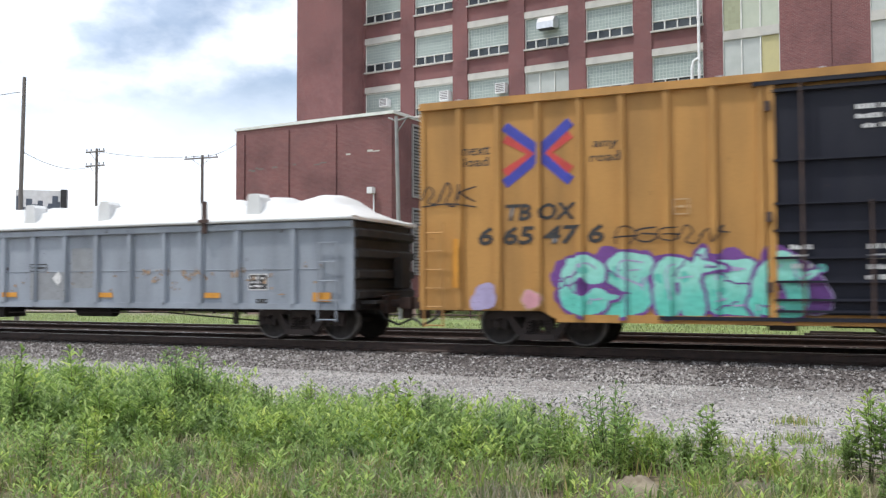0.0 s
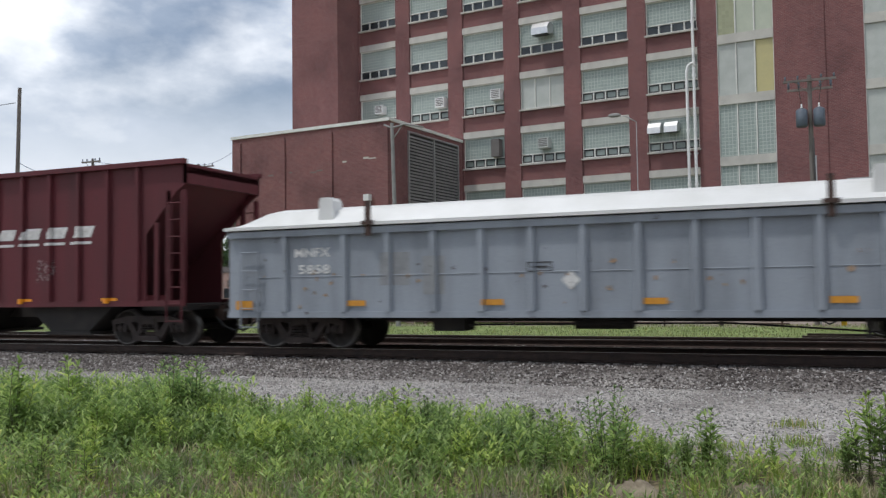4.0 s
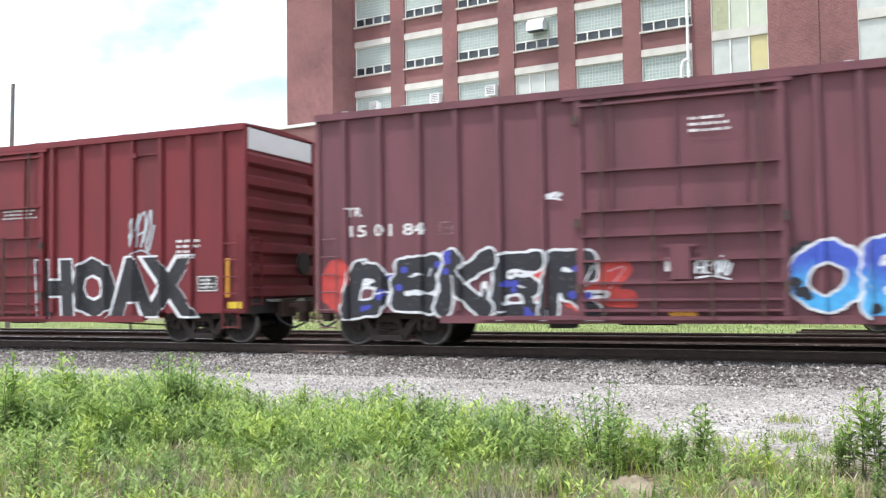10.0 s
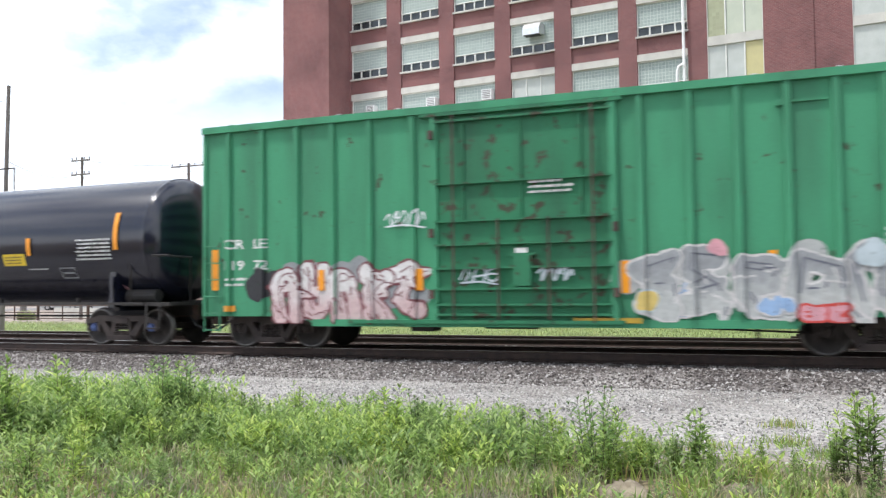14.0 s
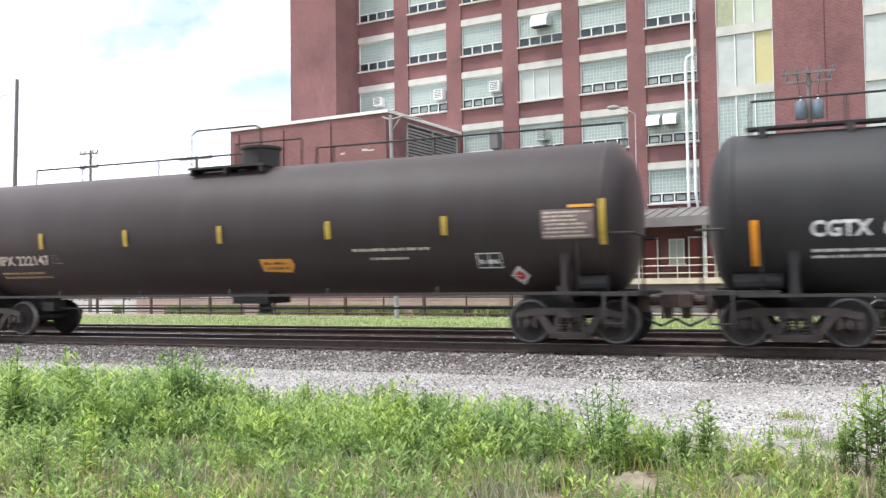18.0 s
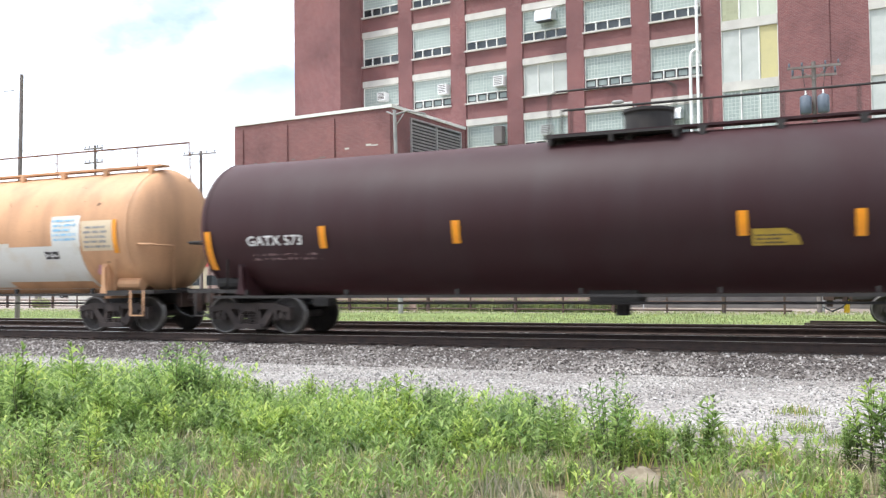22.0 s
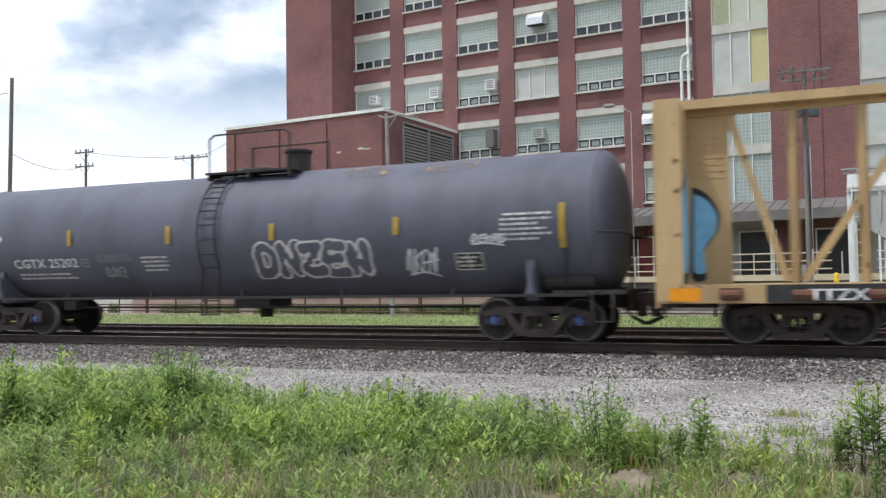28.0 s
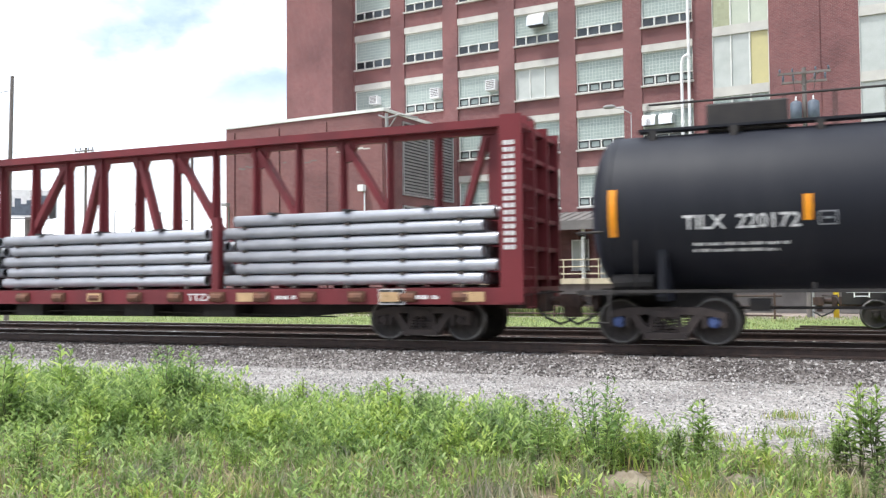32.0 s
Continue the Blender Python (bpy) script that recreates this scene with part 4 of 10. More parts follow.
def build_window(k, r):
    """A frame, glass block above, four small vents below, sill and lintel."""
    x, z = FIRST_X + k * BAY, SILL_Z + r * STOREY
    w, h = WINDOW_W, WIN_H - LINTEL
    plain_panels = (k, r) == (3, 2)
    bm = B()
    for a, b, c, d in ((0, 0.06, 0, h), (w - 0.06, w, 0, h), (0.06, w - 0.06, h - 0.05, h), (0.06, w - 0.06, 0, 0.07)):
        box(bm, a, b, 0.16, 0.3, c, d)
    if plain_panels:
        for f in (1 / 3, 2 / 3):
            box(bm, w * f - 0.03, w * f + 0.03, 0.16, 0.3, 0.07, h - 0.05)
    else:
        box(bm, 0.06, w - 0.06, 0.16, 0.3, 0.55, 0.61)
        for f in (0.25, 0.5, 0.75):
            box(bm, w * f - 0.035, w * f + 0.035, 0.16, 0.3, 0.07, 0.55)
    win = part("window", bm, M["frame_white"], factory, at=pose(x, 0, z))
    bm = B()
    box(bm, -0.02, w + 0.02, 0.02, 0.32, h, h + LINTEL)
    part("lintel", bm, M["concrete"], win, "pale concrete lintel")
    bm = B()
    box(bm, -0.06, w + 0.06, -0.05, 0.32, -0.1, 0.0)
    part("sill", bm, M["concrete"], win)
    if plain_panels:
        for j in range(3):
            bm = B()
            box(bm, w * j / 3 + 0.04, w * (j + 1) / 3 - 0.04, 0.22, 0.26, 0.07, h - 0.05)
            part("panel", bm, M["panel_grey"], win, "pale translucent panel")
        return
    bm = B()
    box(bm, 0.06, w - 0.06, 0.21, 0.29, 0.61, h - 0.05)
    part("glass_block", bm, M["glassblock"], win, "greenish glass block")
    pale = r <= 2 and not (k < 1)
    for j in range(4):
        a, b = w * j / 4 + 0.06, w * (j + 1) / 4 - 0.06
        bm = B()
        box(bm, a, b, 0.24, 0.27, 0.09, 0.53)
        pane = part("pane", bm, M["paleglass"] if pale else M["darkglass"], win)
        if pale:
            bm = B()
            for p, q, s, u in ((a, a + 0.06, 0.09, 0.53), (b - 0.06, b, 0.09, 0.53), (a + 0.06, b - 0.06, 0.09, 0.15), (a + 0.06, b - 0.06, 0.47, 0.53)):
                box(bm, p, q, 0.2, 0.238, s, u)
            part("vent_sash", bm, M["black"], pane, "dark vent sash")


def build_glass_bay(x0, x1, panels, materials, label):
    """A bay of tall panels from the dock's roof to the top, with a pale band at each floor."""
    w = x1 - x0
    bm = B()
    for f in range(panels + 1):
        x = x0 + w * f / panels
        box(bm, max(x0, x - 0.035), min(x1, x + 0.035), 0.02, 0.2, 4.7, TOP)
    bay = part("glazed_bay", bm, M["frame_white"], factory, label)
    bm = B()
    box(bm, x0, x1, 0.2, 1.0, -0.5, 4.7)
    box(bm, x0, x1, 0.3, 1.0, 4.7, TOP)
    part("backing", bm, M["concrete"], bay)
    for r in range(8):
        z = 4.55 + STOREY * r
        bm = B()
        box(bm, x0 + 0.02, x1 - 0.02, -0.02, 0.28, z, z + 0.52)
        part("band", bm, M["concrete"], bay)
        for j in range(panels):
            a, b = x0 + w * j / panels + 0.045, x0 + w * (j + 1) / panels - 0.045
            bm = B()
            box(bm, a, b, 0.1, 0.16, z + 0.52, min(TOP, z + STOREY))
            part("panel", bm, materials[min(r, len(materials) - 1)][j], bay)


def cooler(x, z, w, h, d, material, label, hood=False):
    """A box set in a window: an air conditioner, or a hood that opens downwards."""
    bm = B()
    if hood:
        prism(bm, [(-d, 0.0), (-d, h * 0.55), (-d * 0.6, h), (0.2, h), (0.2, 0.25 * h), (-0.2, 0.1 * h)], x, x + w, "yzx")
    else:
        box(bm, x, x + w, -d, 0.24, z * 0, h)
    ob = part("air_vent", bm, material, factory, label, at=pose(0, 0, z))
    bm = B()
    if hood:
        # thin black sheet painted in for the shade in the hood's mouth
        box(bm, x + 0.05, x + w - 0.05, -d + 0.03, -0.2, -0.012, 0.012)
        part("opening", bm, M["black"], ob)
    else:
        for k in range(5):
            zz = h * (0.15 + 0.17 * k)
            box(bm, x + 0.06, x + w - 0.06, -d - 0.012, -d, zz, zz + 0.05)
        part("grille", bm, M["roof_grey"], ob)


build_walls()
for r in range(ROWS):
    for k in range(6):
        build_window(k, r)
STAIR_PANES = [(M["glassblock"],) * 3] * 2 + [(M["panel_grey"], M["panel_grey"], M["panel_yellow"]), (M["panel_olive"], M["panel_green"], M["panel_green"]), (M["panel_grey"],) * 3]
build_glass_bay(-4.09, -1.08, 3, STAIR_PANES, "glazed stair bay of grey, greenish and yellowed panels")
build_glass_bay(3.37, 8.6, 3, [(M["panel_grey"], M["frame_white"], M["panel_grey"])], "wide bay of pale panels with pale bands")


def win_at(k, r):
    return FIRST_X + k * BAY, SILL_Z + r * STOREY


x, z = win_at(3, 3)
cooler(x + 1.15, z + 0.95, 1.1, 0.75, 0.75, M["aluminium"], "bright metal vent hood in a window", True)
for dx in (0.12, 1.08):
    x, z = win_at(5, 1)
    cooler(x + dx, z + 1.0, 0.75, 0.62, 0.6, M["aluminium"], "bright metal vent hood in a window", True)
for k, r, dx, dz, w, h, mat in ((0, 2, 1.45, 0.85, 0.62, 0.55, "white"), (1, 2, 2.15, 0.75, 0.65, 0.65, "white"), (2, 2, 2.15, 0.8, 0.68, 0.65, "white"), (2, 1, 2.15, 0.6, 0.55, 1.1, "roof_grey"), (3, 1, 1.3, 0.85, 0.68, 0.62, "panel_grey")):
    x, z = win_at(k, r)
    cooler(x + dx, z + dz, w, h, 0.35, M[mat], "window air conditioner box")


def build_annex():
    """The low windowless block before the tower: pilasters, coping, louvres on its end."""
    x0, x1, y0, h = -32.0, -20.38, -8.9, 11.05
    bm = B()
    box(bm, x0, x1, y0, y0 + 0.5, -0.5, h - 0.18)
    annex = part("annex", bm, M["brick"], factory, "low windowless brick block with a pale coping")
    for a, b, c, d in ((x0, x0 + 0.5, y0 + 0.5, 0), (x1 - 0.5, x1, y0 + 0.5, 0)):
        bm = B()
        box(bm, a, b, c, d, -0.5, h - 0.18)
        part("side_wall", bm, M["brick"], annex)
    bm = B()
    box(bm, x0 - 0.08, x1 + 0.08, y0 - 0.08, 0.0, h - 0.18, h)
    part("coping", bm, M["frame_white"], annex, "pale roof coping")
    for x in (-31.6, -28.1, -24.6, -20.75):
        bm = B()
        box(bm, x - 0.33, x + 0.33, y0 - 0.09, y0, -0.5, h - 0.45)
        part("pilaster", bm, M["brick"], annex)
    for z0, z1 in ((6.3, 10.6), (1.8, 5.7)):
        bm = B()
        for p, q, s, u in ((-6.9, -6.8, z0, z1), (-0.75, -0.65, z0, z1), (-6.8, -0.75, z0, z0 + 0.1), (-6.8, -0.75, z1 - 0.1, z1), (-3.9, -3.78, z0 + 0.1, z1 - 0.1)):
            box(bm, x1, x1 + 0.1, p, q, s, u)
        louvre = part("louvre_frame", bm, M["galv"], annex, "grey metal louvre frame")
        # black sheet stands in for the dark space behind the slats
        bm = B()
        box(bm, x1 + 0.001, x1 + 0.01, -6.8, -0.75, z0 + 0.1, z1 - 0.1)
        part("backing", bm, M["black"], louvre)
        for k in range(int((z1 - z0 - 0.2) / 0.19)):
            z = z0 + 0.12 + 0.19 * k
            bm = B()
            prism(bm, [(x1 + 0.012, z + 0.12), (x1 + 0.1, z), (x1 + 0.1, z + 0.025), (x1 + 0.012, z + 0.145)], -6.8, -0.75, "xzy")
            part("slat", bm, M["pole_steel"], louvre)
    # spalled rows of brick patched with pale mortar
    rs = random.Random(3)
    for xa, xb, z in ((-31.0, -28.9, 8.3), (-27.5, -25.4, 8.35), (-23.6, -21.4, 8.75)):
        bm = B()
        x = xa
        while x < xb:
            w = rs.uniform(0.12, 0.5)
            if rs.random() < 0.65:
                zz = z + rs.uniform(-0.06, 0.1)
                box(bm, x, x + w, y0 - 0.006, y0 + 0.01, zz, zz + rs.uniform(0.05, 0.12))
            x += w
        part("mortar_patch", bm, M["concrete"] if xa > -25 else M["roof_grey"], annex, "patch of spalled brick")
    bm = B()
    path_tube(bm, [(-21.6, y0 - 0.12, 4.4), (-21.6, y0 - 0.12, 6.4)], 0.05)
    box(bm, -21.85, -21.5, y0 - 0.45, y0 - 0.1, 6.4, 6.75)
    part("wall_lamp", bm, M["white"], annex, "white flood lamp on a conduit")
    bm = B()
    path_tube(bm, [(-31.7, y0 - 0.1, 4.0), (-31.7, y0 - 0.12, 5.9), (-31.5, y0 - 0.5, 6.1)], 0.045)
    box(bm, -31.7, -31.3, y0 - 0.75, y0 - 0.45, 6.0, 6.2)
    part("wall_lamp", bm, M["pole_steel"], annex, "grey bracket lamp on a conduit")


build_annex()


def build_pipes():
    """Two white vent pipes that climb the wall, bent over at the top."""
    for x, top, low, foot in ((-5.35, 19.7, 4.9, -5.2), (-5.75, 14.0, 4.7, -5.75)):
        bm = B()
        path_tube(bm, [(foot, -0.28, low), (x, -0.28, low + 1.3), (x, -0.28, top - 0.5), (x + 0.1, -0.28, top - 0.12), (x + 0.34, -0.28, top), (x + 0.48, -0.28, top - 0.25)], 0.085, 10)
        pipe = part("vent_pipe", bm, M["white"], factory, "white vent pipe climbing the brick wall")
        for z in np.arange(6.2, top - 1, 2.6):
            bm = B()
            box(bm, x - 0.12, x + 0.12, -0.28, 0.0, z, z + 0.06)
            part("bracket", bm, M["galv"], pipe)
        for z in np.arange(7.0, top - 1, 3.1):
            bm = B()
            tube(bm, (x, -0.28, z), (x, -0.28, z + 0.16), 0.11, 10)
            part("collar", bm, M["white"], pipe)


build_pipes()


def build_dock():
    """A raised loading dock under a pitched sheet roof, with a rail along its edge."""
    x0, x1, y0 = -20.3, 30.0, -3.2
    bm = B()
    box(bm, x0, x1, y0, 0, 1.1, 1.35)
    dock = part("loading_dock", bm, M["concrete"], factory, "raised concrete loading dock")
    bm = B()
    box(bm, x0, x1, y0 - 0.06, y0, 1.05, 1.36)
    part("edge_beam", bm, M["cream"], dock, "cream-painted edge beam")
    bm = B()
    box(bm, x0, x1, y0 + 0.4, y0 + 0.7, -0.5, 1.1)
    # dark roof grey puts the shade below the dock into the wall's colour
    part("dock_wall", bm, M["roof_grey"], dock, "dock wall with the shade below the dock in its dark colour")
    rail = None
    for z in (2.42, 2.02, 1.62):
        for a, b in ((x0, 2.0), (4.0, x1)):
            bm = B()
            tube(bm, (a, y0 + 0.05, z), (b, y0 + 0.05, z), 0.035)
            bar = part("dock_rail", bm, M["cream"], dock, "cream-painted pipe railing")
            rail = rail or bar
    for k in range(25):
        bm = B()
        x = x0 + 0.1 + 2.06 * k
        tube(bm, (x, y0 + 0.05, 1.35), (x, y0 + 0.05, 2.45), 0.035)
        part("post", bm, M["cream"], rail)
    bm = B()
    prism(bm, [(y0 - 0.4, 4.55), (y0 - 0.4, 4.62), (0.0, 5.38), (0.0, 5.3)], x0, x1, "yzx")
    roof = part("dock_roof", bm, M["roof_grey"], factory, "pitched grey sheet roof over the dock")
    for k in range(84):
        x = x0 + 0.15 + 0.6 * k
        bm = B()
        prism(bm, [(y0 - 0.42, 4.61), (y0 - 0.42, 4.66), (0.0, 5.42), (0.0, 5.37)], x, x + 0.09, "yzx")
        part("roof_rib", bm, M["roof_grey"], roof)
    bm = B()
    box(bm, x0, x1, y0 - 0.46, y0 - 0.4, 4.1, 4.62)
    part("fascia", bm, M["roof_grey"], roof, "dark fascia board")
    for x in (-16.0, -10.9, -4.4, -3.2, -0.8, 4.4, 9.5, 15, 21, 27):
        bm = B()
        box(bm, x - 0.1, x + 0.1, y0 + 0.35, y0 + 0.55, 1.35, 4.55)
        part("dock_post", bm, M["frame_white"], dock, "white-painted roof post")


build_dock()


def build_dock_front():
    """Doors and windows in the wall behind the dock."""
    for x, w, z0, z1, mat, name, label in ((-18.2, 1.3, 1.35, 3.6, "red_paint", "door", "faded red door"), (-15.8, 1.7, 2.2, 3.7, "panel_grey", "window", "grey window with a white frame"),
                                           (-12.6, 1.1, 1.9, 3.7, "panel_grey", "window", "grey window with a white frame"), (-10.8, 1.5, 1.35, 3.7, "panel_grey", "door", "grey panelled door"),
                                           (-8.6, 1.0, 1.35, 3.7, "red_paint", "door", "faded red door"), (-7.0, 0.9, 2.2, 3.6, "panel_grey", "window", "grey window with a white frame"),
                                           (-5.9, 1.5, 1.35, 3.7, "red_paint", "door", "faded red door"), (-2.9, 2.0, 1.35, 3.8, "black", "doorway", "open dock doorway filled with a black panel for its dark inside"), (1.0, 1.8, 1.35, 3.8, "black", "doorway", "open dock doorway filled with a black panel for its dark inside")):
        bm = B()
        for a, b, c, d in ((0, 0.09, 0, z1 - z0), (w - 0.09, w, 0, z1 - z0), (0.09, w - 0.09, z1 - z0 - 0.09, z1 - z0)):
            box(bm, a, b, -0.07, -0.002, c, d)
        if name == "window":
            box(bm, w / 2 - 0.03, w / 2 + 0.03, -0.07, -0.002, 0, z1 - z0 - 0.09)
            box(bm, -0.05, w + 0.05, -0.12, -0.002, -0.08, 0)
        f = part(name, bm, M["frame_white"], factory, label, at=pose(x, 0, z0))
        bm = B()
        box(bm, 0.09, w - 0.09, -0.035, -0.003, 0.01, z1 - z0 - 0.09)
        # the doorways' black pane stands in for the darkness within
        part("leaf" if name == "door" else "pane", bm, M[mat], f)


build_dock_front()

# ---- yard, poles and distance ----
def on_wall_line(along, off):
    """A place given along the factory's line and off from its front."""
    p = FACTORY @ Vector((along, off, 0))
    return p.x, p.y


def build_fence():
    f = thing("pipe_fence", "low rusty pipe fence on posts beside the grass", "fence", FACTORY)
    for z in (0.5, 0.03, -0.36):
        bm = B()
        tube(bm, (-56, -9.75, z), (0.5, -9.75, z), 0.04)
        part("rail", bm, M["fence"], f)
    for k in range(23):
        bm = B()
        thick = 0.1 if k % 2 else 0.05
        tube(bm, (-55.9 + 2.55 * k, -9.75, -0.7), (-55.9 + 2.55 * k, -9.75, 0.62 + 0.1 * (k % 2)), thick)
        part("post", bm, M["fence"], f)


build_fence()
bm = B()
box(bm, -40, -7.0, -9.22, -9.0, -0.6, 0.36)
box(bm, -40, -7.0, -9.24, -8.98, 0.36, 0.46)
tagged(part("low_wall", bm, M["pink_brick"], at=FACTORY), "low wall of faded pink brick in the yard", "wall")
bm = B()
box(bm, -52, -22, -5.6, -5.3, -0.6, 0.25)
tagged(part("low_wall", bm, M["concrete"], at=FACTORY), "low pale concrete kerb wall by the parking lot", "wall")


def utility_pole(x, y, top, label, arms=1, r=0.15, lean=0.0, arm_len=2.4):
    t = thing("utility_pole", label, "pole", pose(x, y, GROUND_Z, 0, lean, 0))
    h = top - GROUND_Z
    bm = B()
    tube(bm, (0, 0, -0.3), (0, 0, h), r, 12, r * 0.68)
    part("shaft", bm, M["pole_wood"], t)
    for k in range(arms):
        z = h - 0.25 - 1.0 * k
        bm = B()
        box(bm, -arm_len / 2, arm_len / 2, -0.2, -0.1, z - 0.05, z + 0.05)
        path_tube(bm, [(-arm_len * 0.3, -0.15, z), (0, -0.12, z - 0.6), (arm_len * 0.3, -0.15, z)], 0.02, 4)
        arm = part("crossarm", bm, M["pole_wood"], t)
        for f in (-0.46, -0.22, 0.22, 0.46):
            bm = B()
            lathe(bm, [(z + 0.07, 0.02), (z + 0.12, 0.05), (z + 0.16, 0.035), (z + 0.2, 0.05), (z + 0.24, 0.02)], 8, "z")
            part("insulator", bm, M["transformer"], arm, at=pose(arm_len * f, -0.15, 0))
    return t


utility_pole(-32.2, 28.0, 10.55, "tall bare wooden pole leaning slightly beyond the tracks", 0, 0.115, 1.2)
utility_pole(-46.5, 47.0, 11.0, "wooden utility pole with two short crossarms", 2, 0.13, 0, 1.7)
utility_pole(-41.2, 52.0, 10.9, "wooden utility pole with one wide crossarm", 1, 0.15, 0, 3.0)
utility_pole(-95, 112, 13.0, "distant wooden utility pole with a crossarm", 1, 0.14)

tp = utility_pole(0.55, 42.0, 10.75, "wooden pole with a crossarm and two grey transformers", 1, 0.13, 0, 2.2)
for sx in (-0.36, 0.36):
    bm = B()
    lathe(bm, [(8.9, 0.2), (8.95, 0.25), (9.65, 0.25), (9.7, 0.2), (9.76, 0.08)], 16, "z")
    tank = part("transformer", bm, M["transformer"], tp, "blue-grey transformer can", at=pose(sx, -0.2, 0))
    bm = B()
    lathe(bm, [(9.7, 0.03), (9.8, 0.05), (9.86, 0.03), (9.92, 0.04), (9.96, 0.02)], 8, "z")
    part("bushing", bm, M["white"], tank)
bm = B()
box(bm, -0.95, 0.95, 0.1, 0.2, 10.62, 10.72)
arm = part("crossarm", bm, M["pole_wood"], tp)
for x in (-0.88, -0.45, 0.45, 0.88):
    bm = B()
    lathe(bm, [(10.72, 0.02), (10.84, 0.06), (10.9, 0.04), (10.96, 0.06), (11.04, 0.02)], 8, "z")
    part("insulator", bm, M["transformer"], arm, at=pose(x, 0.15, 0))
bm = B()
for k in (-1, 1):
    path_tube(bm, [(0.5 * k, -0.15, 11.2), (0.45 * k, -0.2, 10.6), (0.36 * k, -0.2, 9.96)], 0.012, 4)
path_tube(bm, [(0.1, -0.15, 8.4), (0.14, -0.15, 3.0)], 0.03, 6)
part("lead_wiring", bm, M["wire"], tp)

bm = B()
tube(bm, (0.15, -0.1, -0.1), (0.15, -0.1, 7.6), 0.05, 8)
part("conduit", bm, M["galv"], tp, "pale conduit pipe")
bm = B()
box(bm, -0.32, -0.14, -0.24, -0.12, 1.5, 2.3)
part("meter_box", bm, M["galv"], tp, "pale grey meter box")
bol = thing("bollard", "yellow-painted steel bollard beside the dock", "bollard", pose(1.65, 42.4, GROUND_Z))
bm = B()
lathe(bm, [(-0.1, 0.12), (1.82, 0.12), (1.89, 0.09), (1.92, 0.02)], 14, "z")
part("post", bm, M["dec_yellow"], bol)

# grey steel pole at the annex corner, with a bracket at its head
cp = thing("steel_pole", "pale grey steel pole with a head bracket beside the brick block", "pole", pose(*on_wall_line(-17.7, -12.4), GROUND_Z))
bm = B()
tube(bm, (0, 0, -0.3), (-0.25, 0, 10.4), 0.13, 12, 0.09)
part("shaft", bm, M["pole_steel"], cp)
bm = B()
path_tube(bm, [(-0.7, 0, 10.35), (-0.25, 0, 10.15), (0.5, 0, 10.3), (1.5, 0, 10.05)], 0.05)
path_tube(bm, [(-0.25, 0, 9.5), (0.3, 0, 10.2)], 0.03)
part("bracket", bm, M["pole_steel"], cp)


def street_light(x, y, h, arm, label, r=0.08):
    t = thing("street_lamp", label, "street lamp", pose(x, y, GROUND_Z))
    bm = B()
    tube(bm, (0, 0, -0.2), (0, 0, h), r, 10, r * 0.65)
    path_tube(bm, [(0, 0, h), (arm * 0.4, 0, h + 0.35), (arm, 0, h + 0.45)], 0.035)
    part("pole", bm, M["galv"], t)
    bm = B()
    lathe(bm, [(arm - 0.1, 0.03), (arm + 0.05, 0.11), (arm + 0.4, 0.12), (arm + 0.6, 0.03)], 10, "x")
    part("lamp_head", bm, M["pole_steel"], t, at=pose(0, 0, h + 0.45))


street_light(-48.5, 52, 7.4, 2.0, "grey street lamp with a curved arm by the parking lot")
street_light(-70, 85, 9.0, 1.6, "grey street lamp in the parking lot")
street_light(-7.9, 46.0, 10.6, -1.4, "grey yard lamp on a curved arm before the dock", 0.035)


def cable(name, a, b, sag, r, label):
    a, b = Vector(a), Vector(b)
    pts = [a.lerp(b, f) - Vector((0, 0, sag * 4 * f * (1 - f))) for f in [k / 14 for k in range(15)]]
    bm = B()
    path_tube(bm, pts, r, 4)
    tagged(part(name, bm, M["wire"]), label, "cable")


cable("power_cable", (-32.0, 28, 7.2), (-46.5, 46.85, 9.8), 0.5, 0.015, "thin black power cable between two poles")
cable("power_cable", (-46.5, 46.85, 10.8), (-41.2, 51.85, 10.8), 0.25, 0.015, "thin black power cable between two poles")
cable("power_cable", (-41.2, 51.85, 10.8), (-32.6, 45.0, 10.4), 0.3, 0.015, "thin black power cable to the brick block")
cable("power_cable", (-32.2, 28, 9.9), (-60, 20, 9.0), 0.6, 0.015, "thin black power cable from the tall pole")


def billboard():
    t = thing("billboard", "roadside billboard with a city skyline picture on a steel post", "billboard", pose(-77.5, 70, GROUND_Z, 0, 0, 38))
    bm = B()
    box(bm, -2.3, 2.3, -0.12, 0.12, 9.2, 12.2)
    part("panel", bm, M["white"], t)
    bm = B()
    rs = random.Random(2)
    x = -2.2
    while x < 2.1:
        w = rs.uniform(0.25, 0.7)
        box(bm, x, min(2.2, x + w), -0.15, -0.125, 9.4, 10.1 + rs.uniform(0.1, 1.5))
        x += w
    part("picture", bm, M["transformer"], t, "dark skyline printed on the panel")
    bm = B()
    box(bm, 2.302, 2.9, -0.5, 0.5, 9.1, 12.3)
    part("back_box", bm, M["black"], t)
    bm = B()
    tube(bm, (0, 0.5, -0.4), (0, 0.5, 12), 0.35, 14)
    box(bm, -2.4, 2.6, -0.9, -0.2, 8.95, 9.05)
    part("post", bm, M["roof_grey"], t)


billboard()


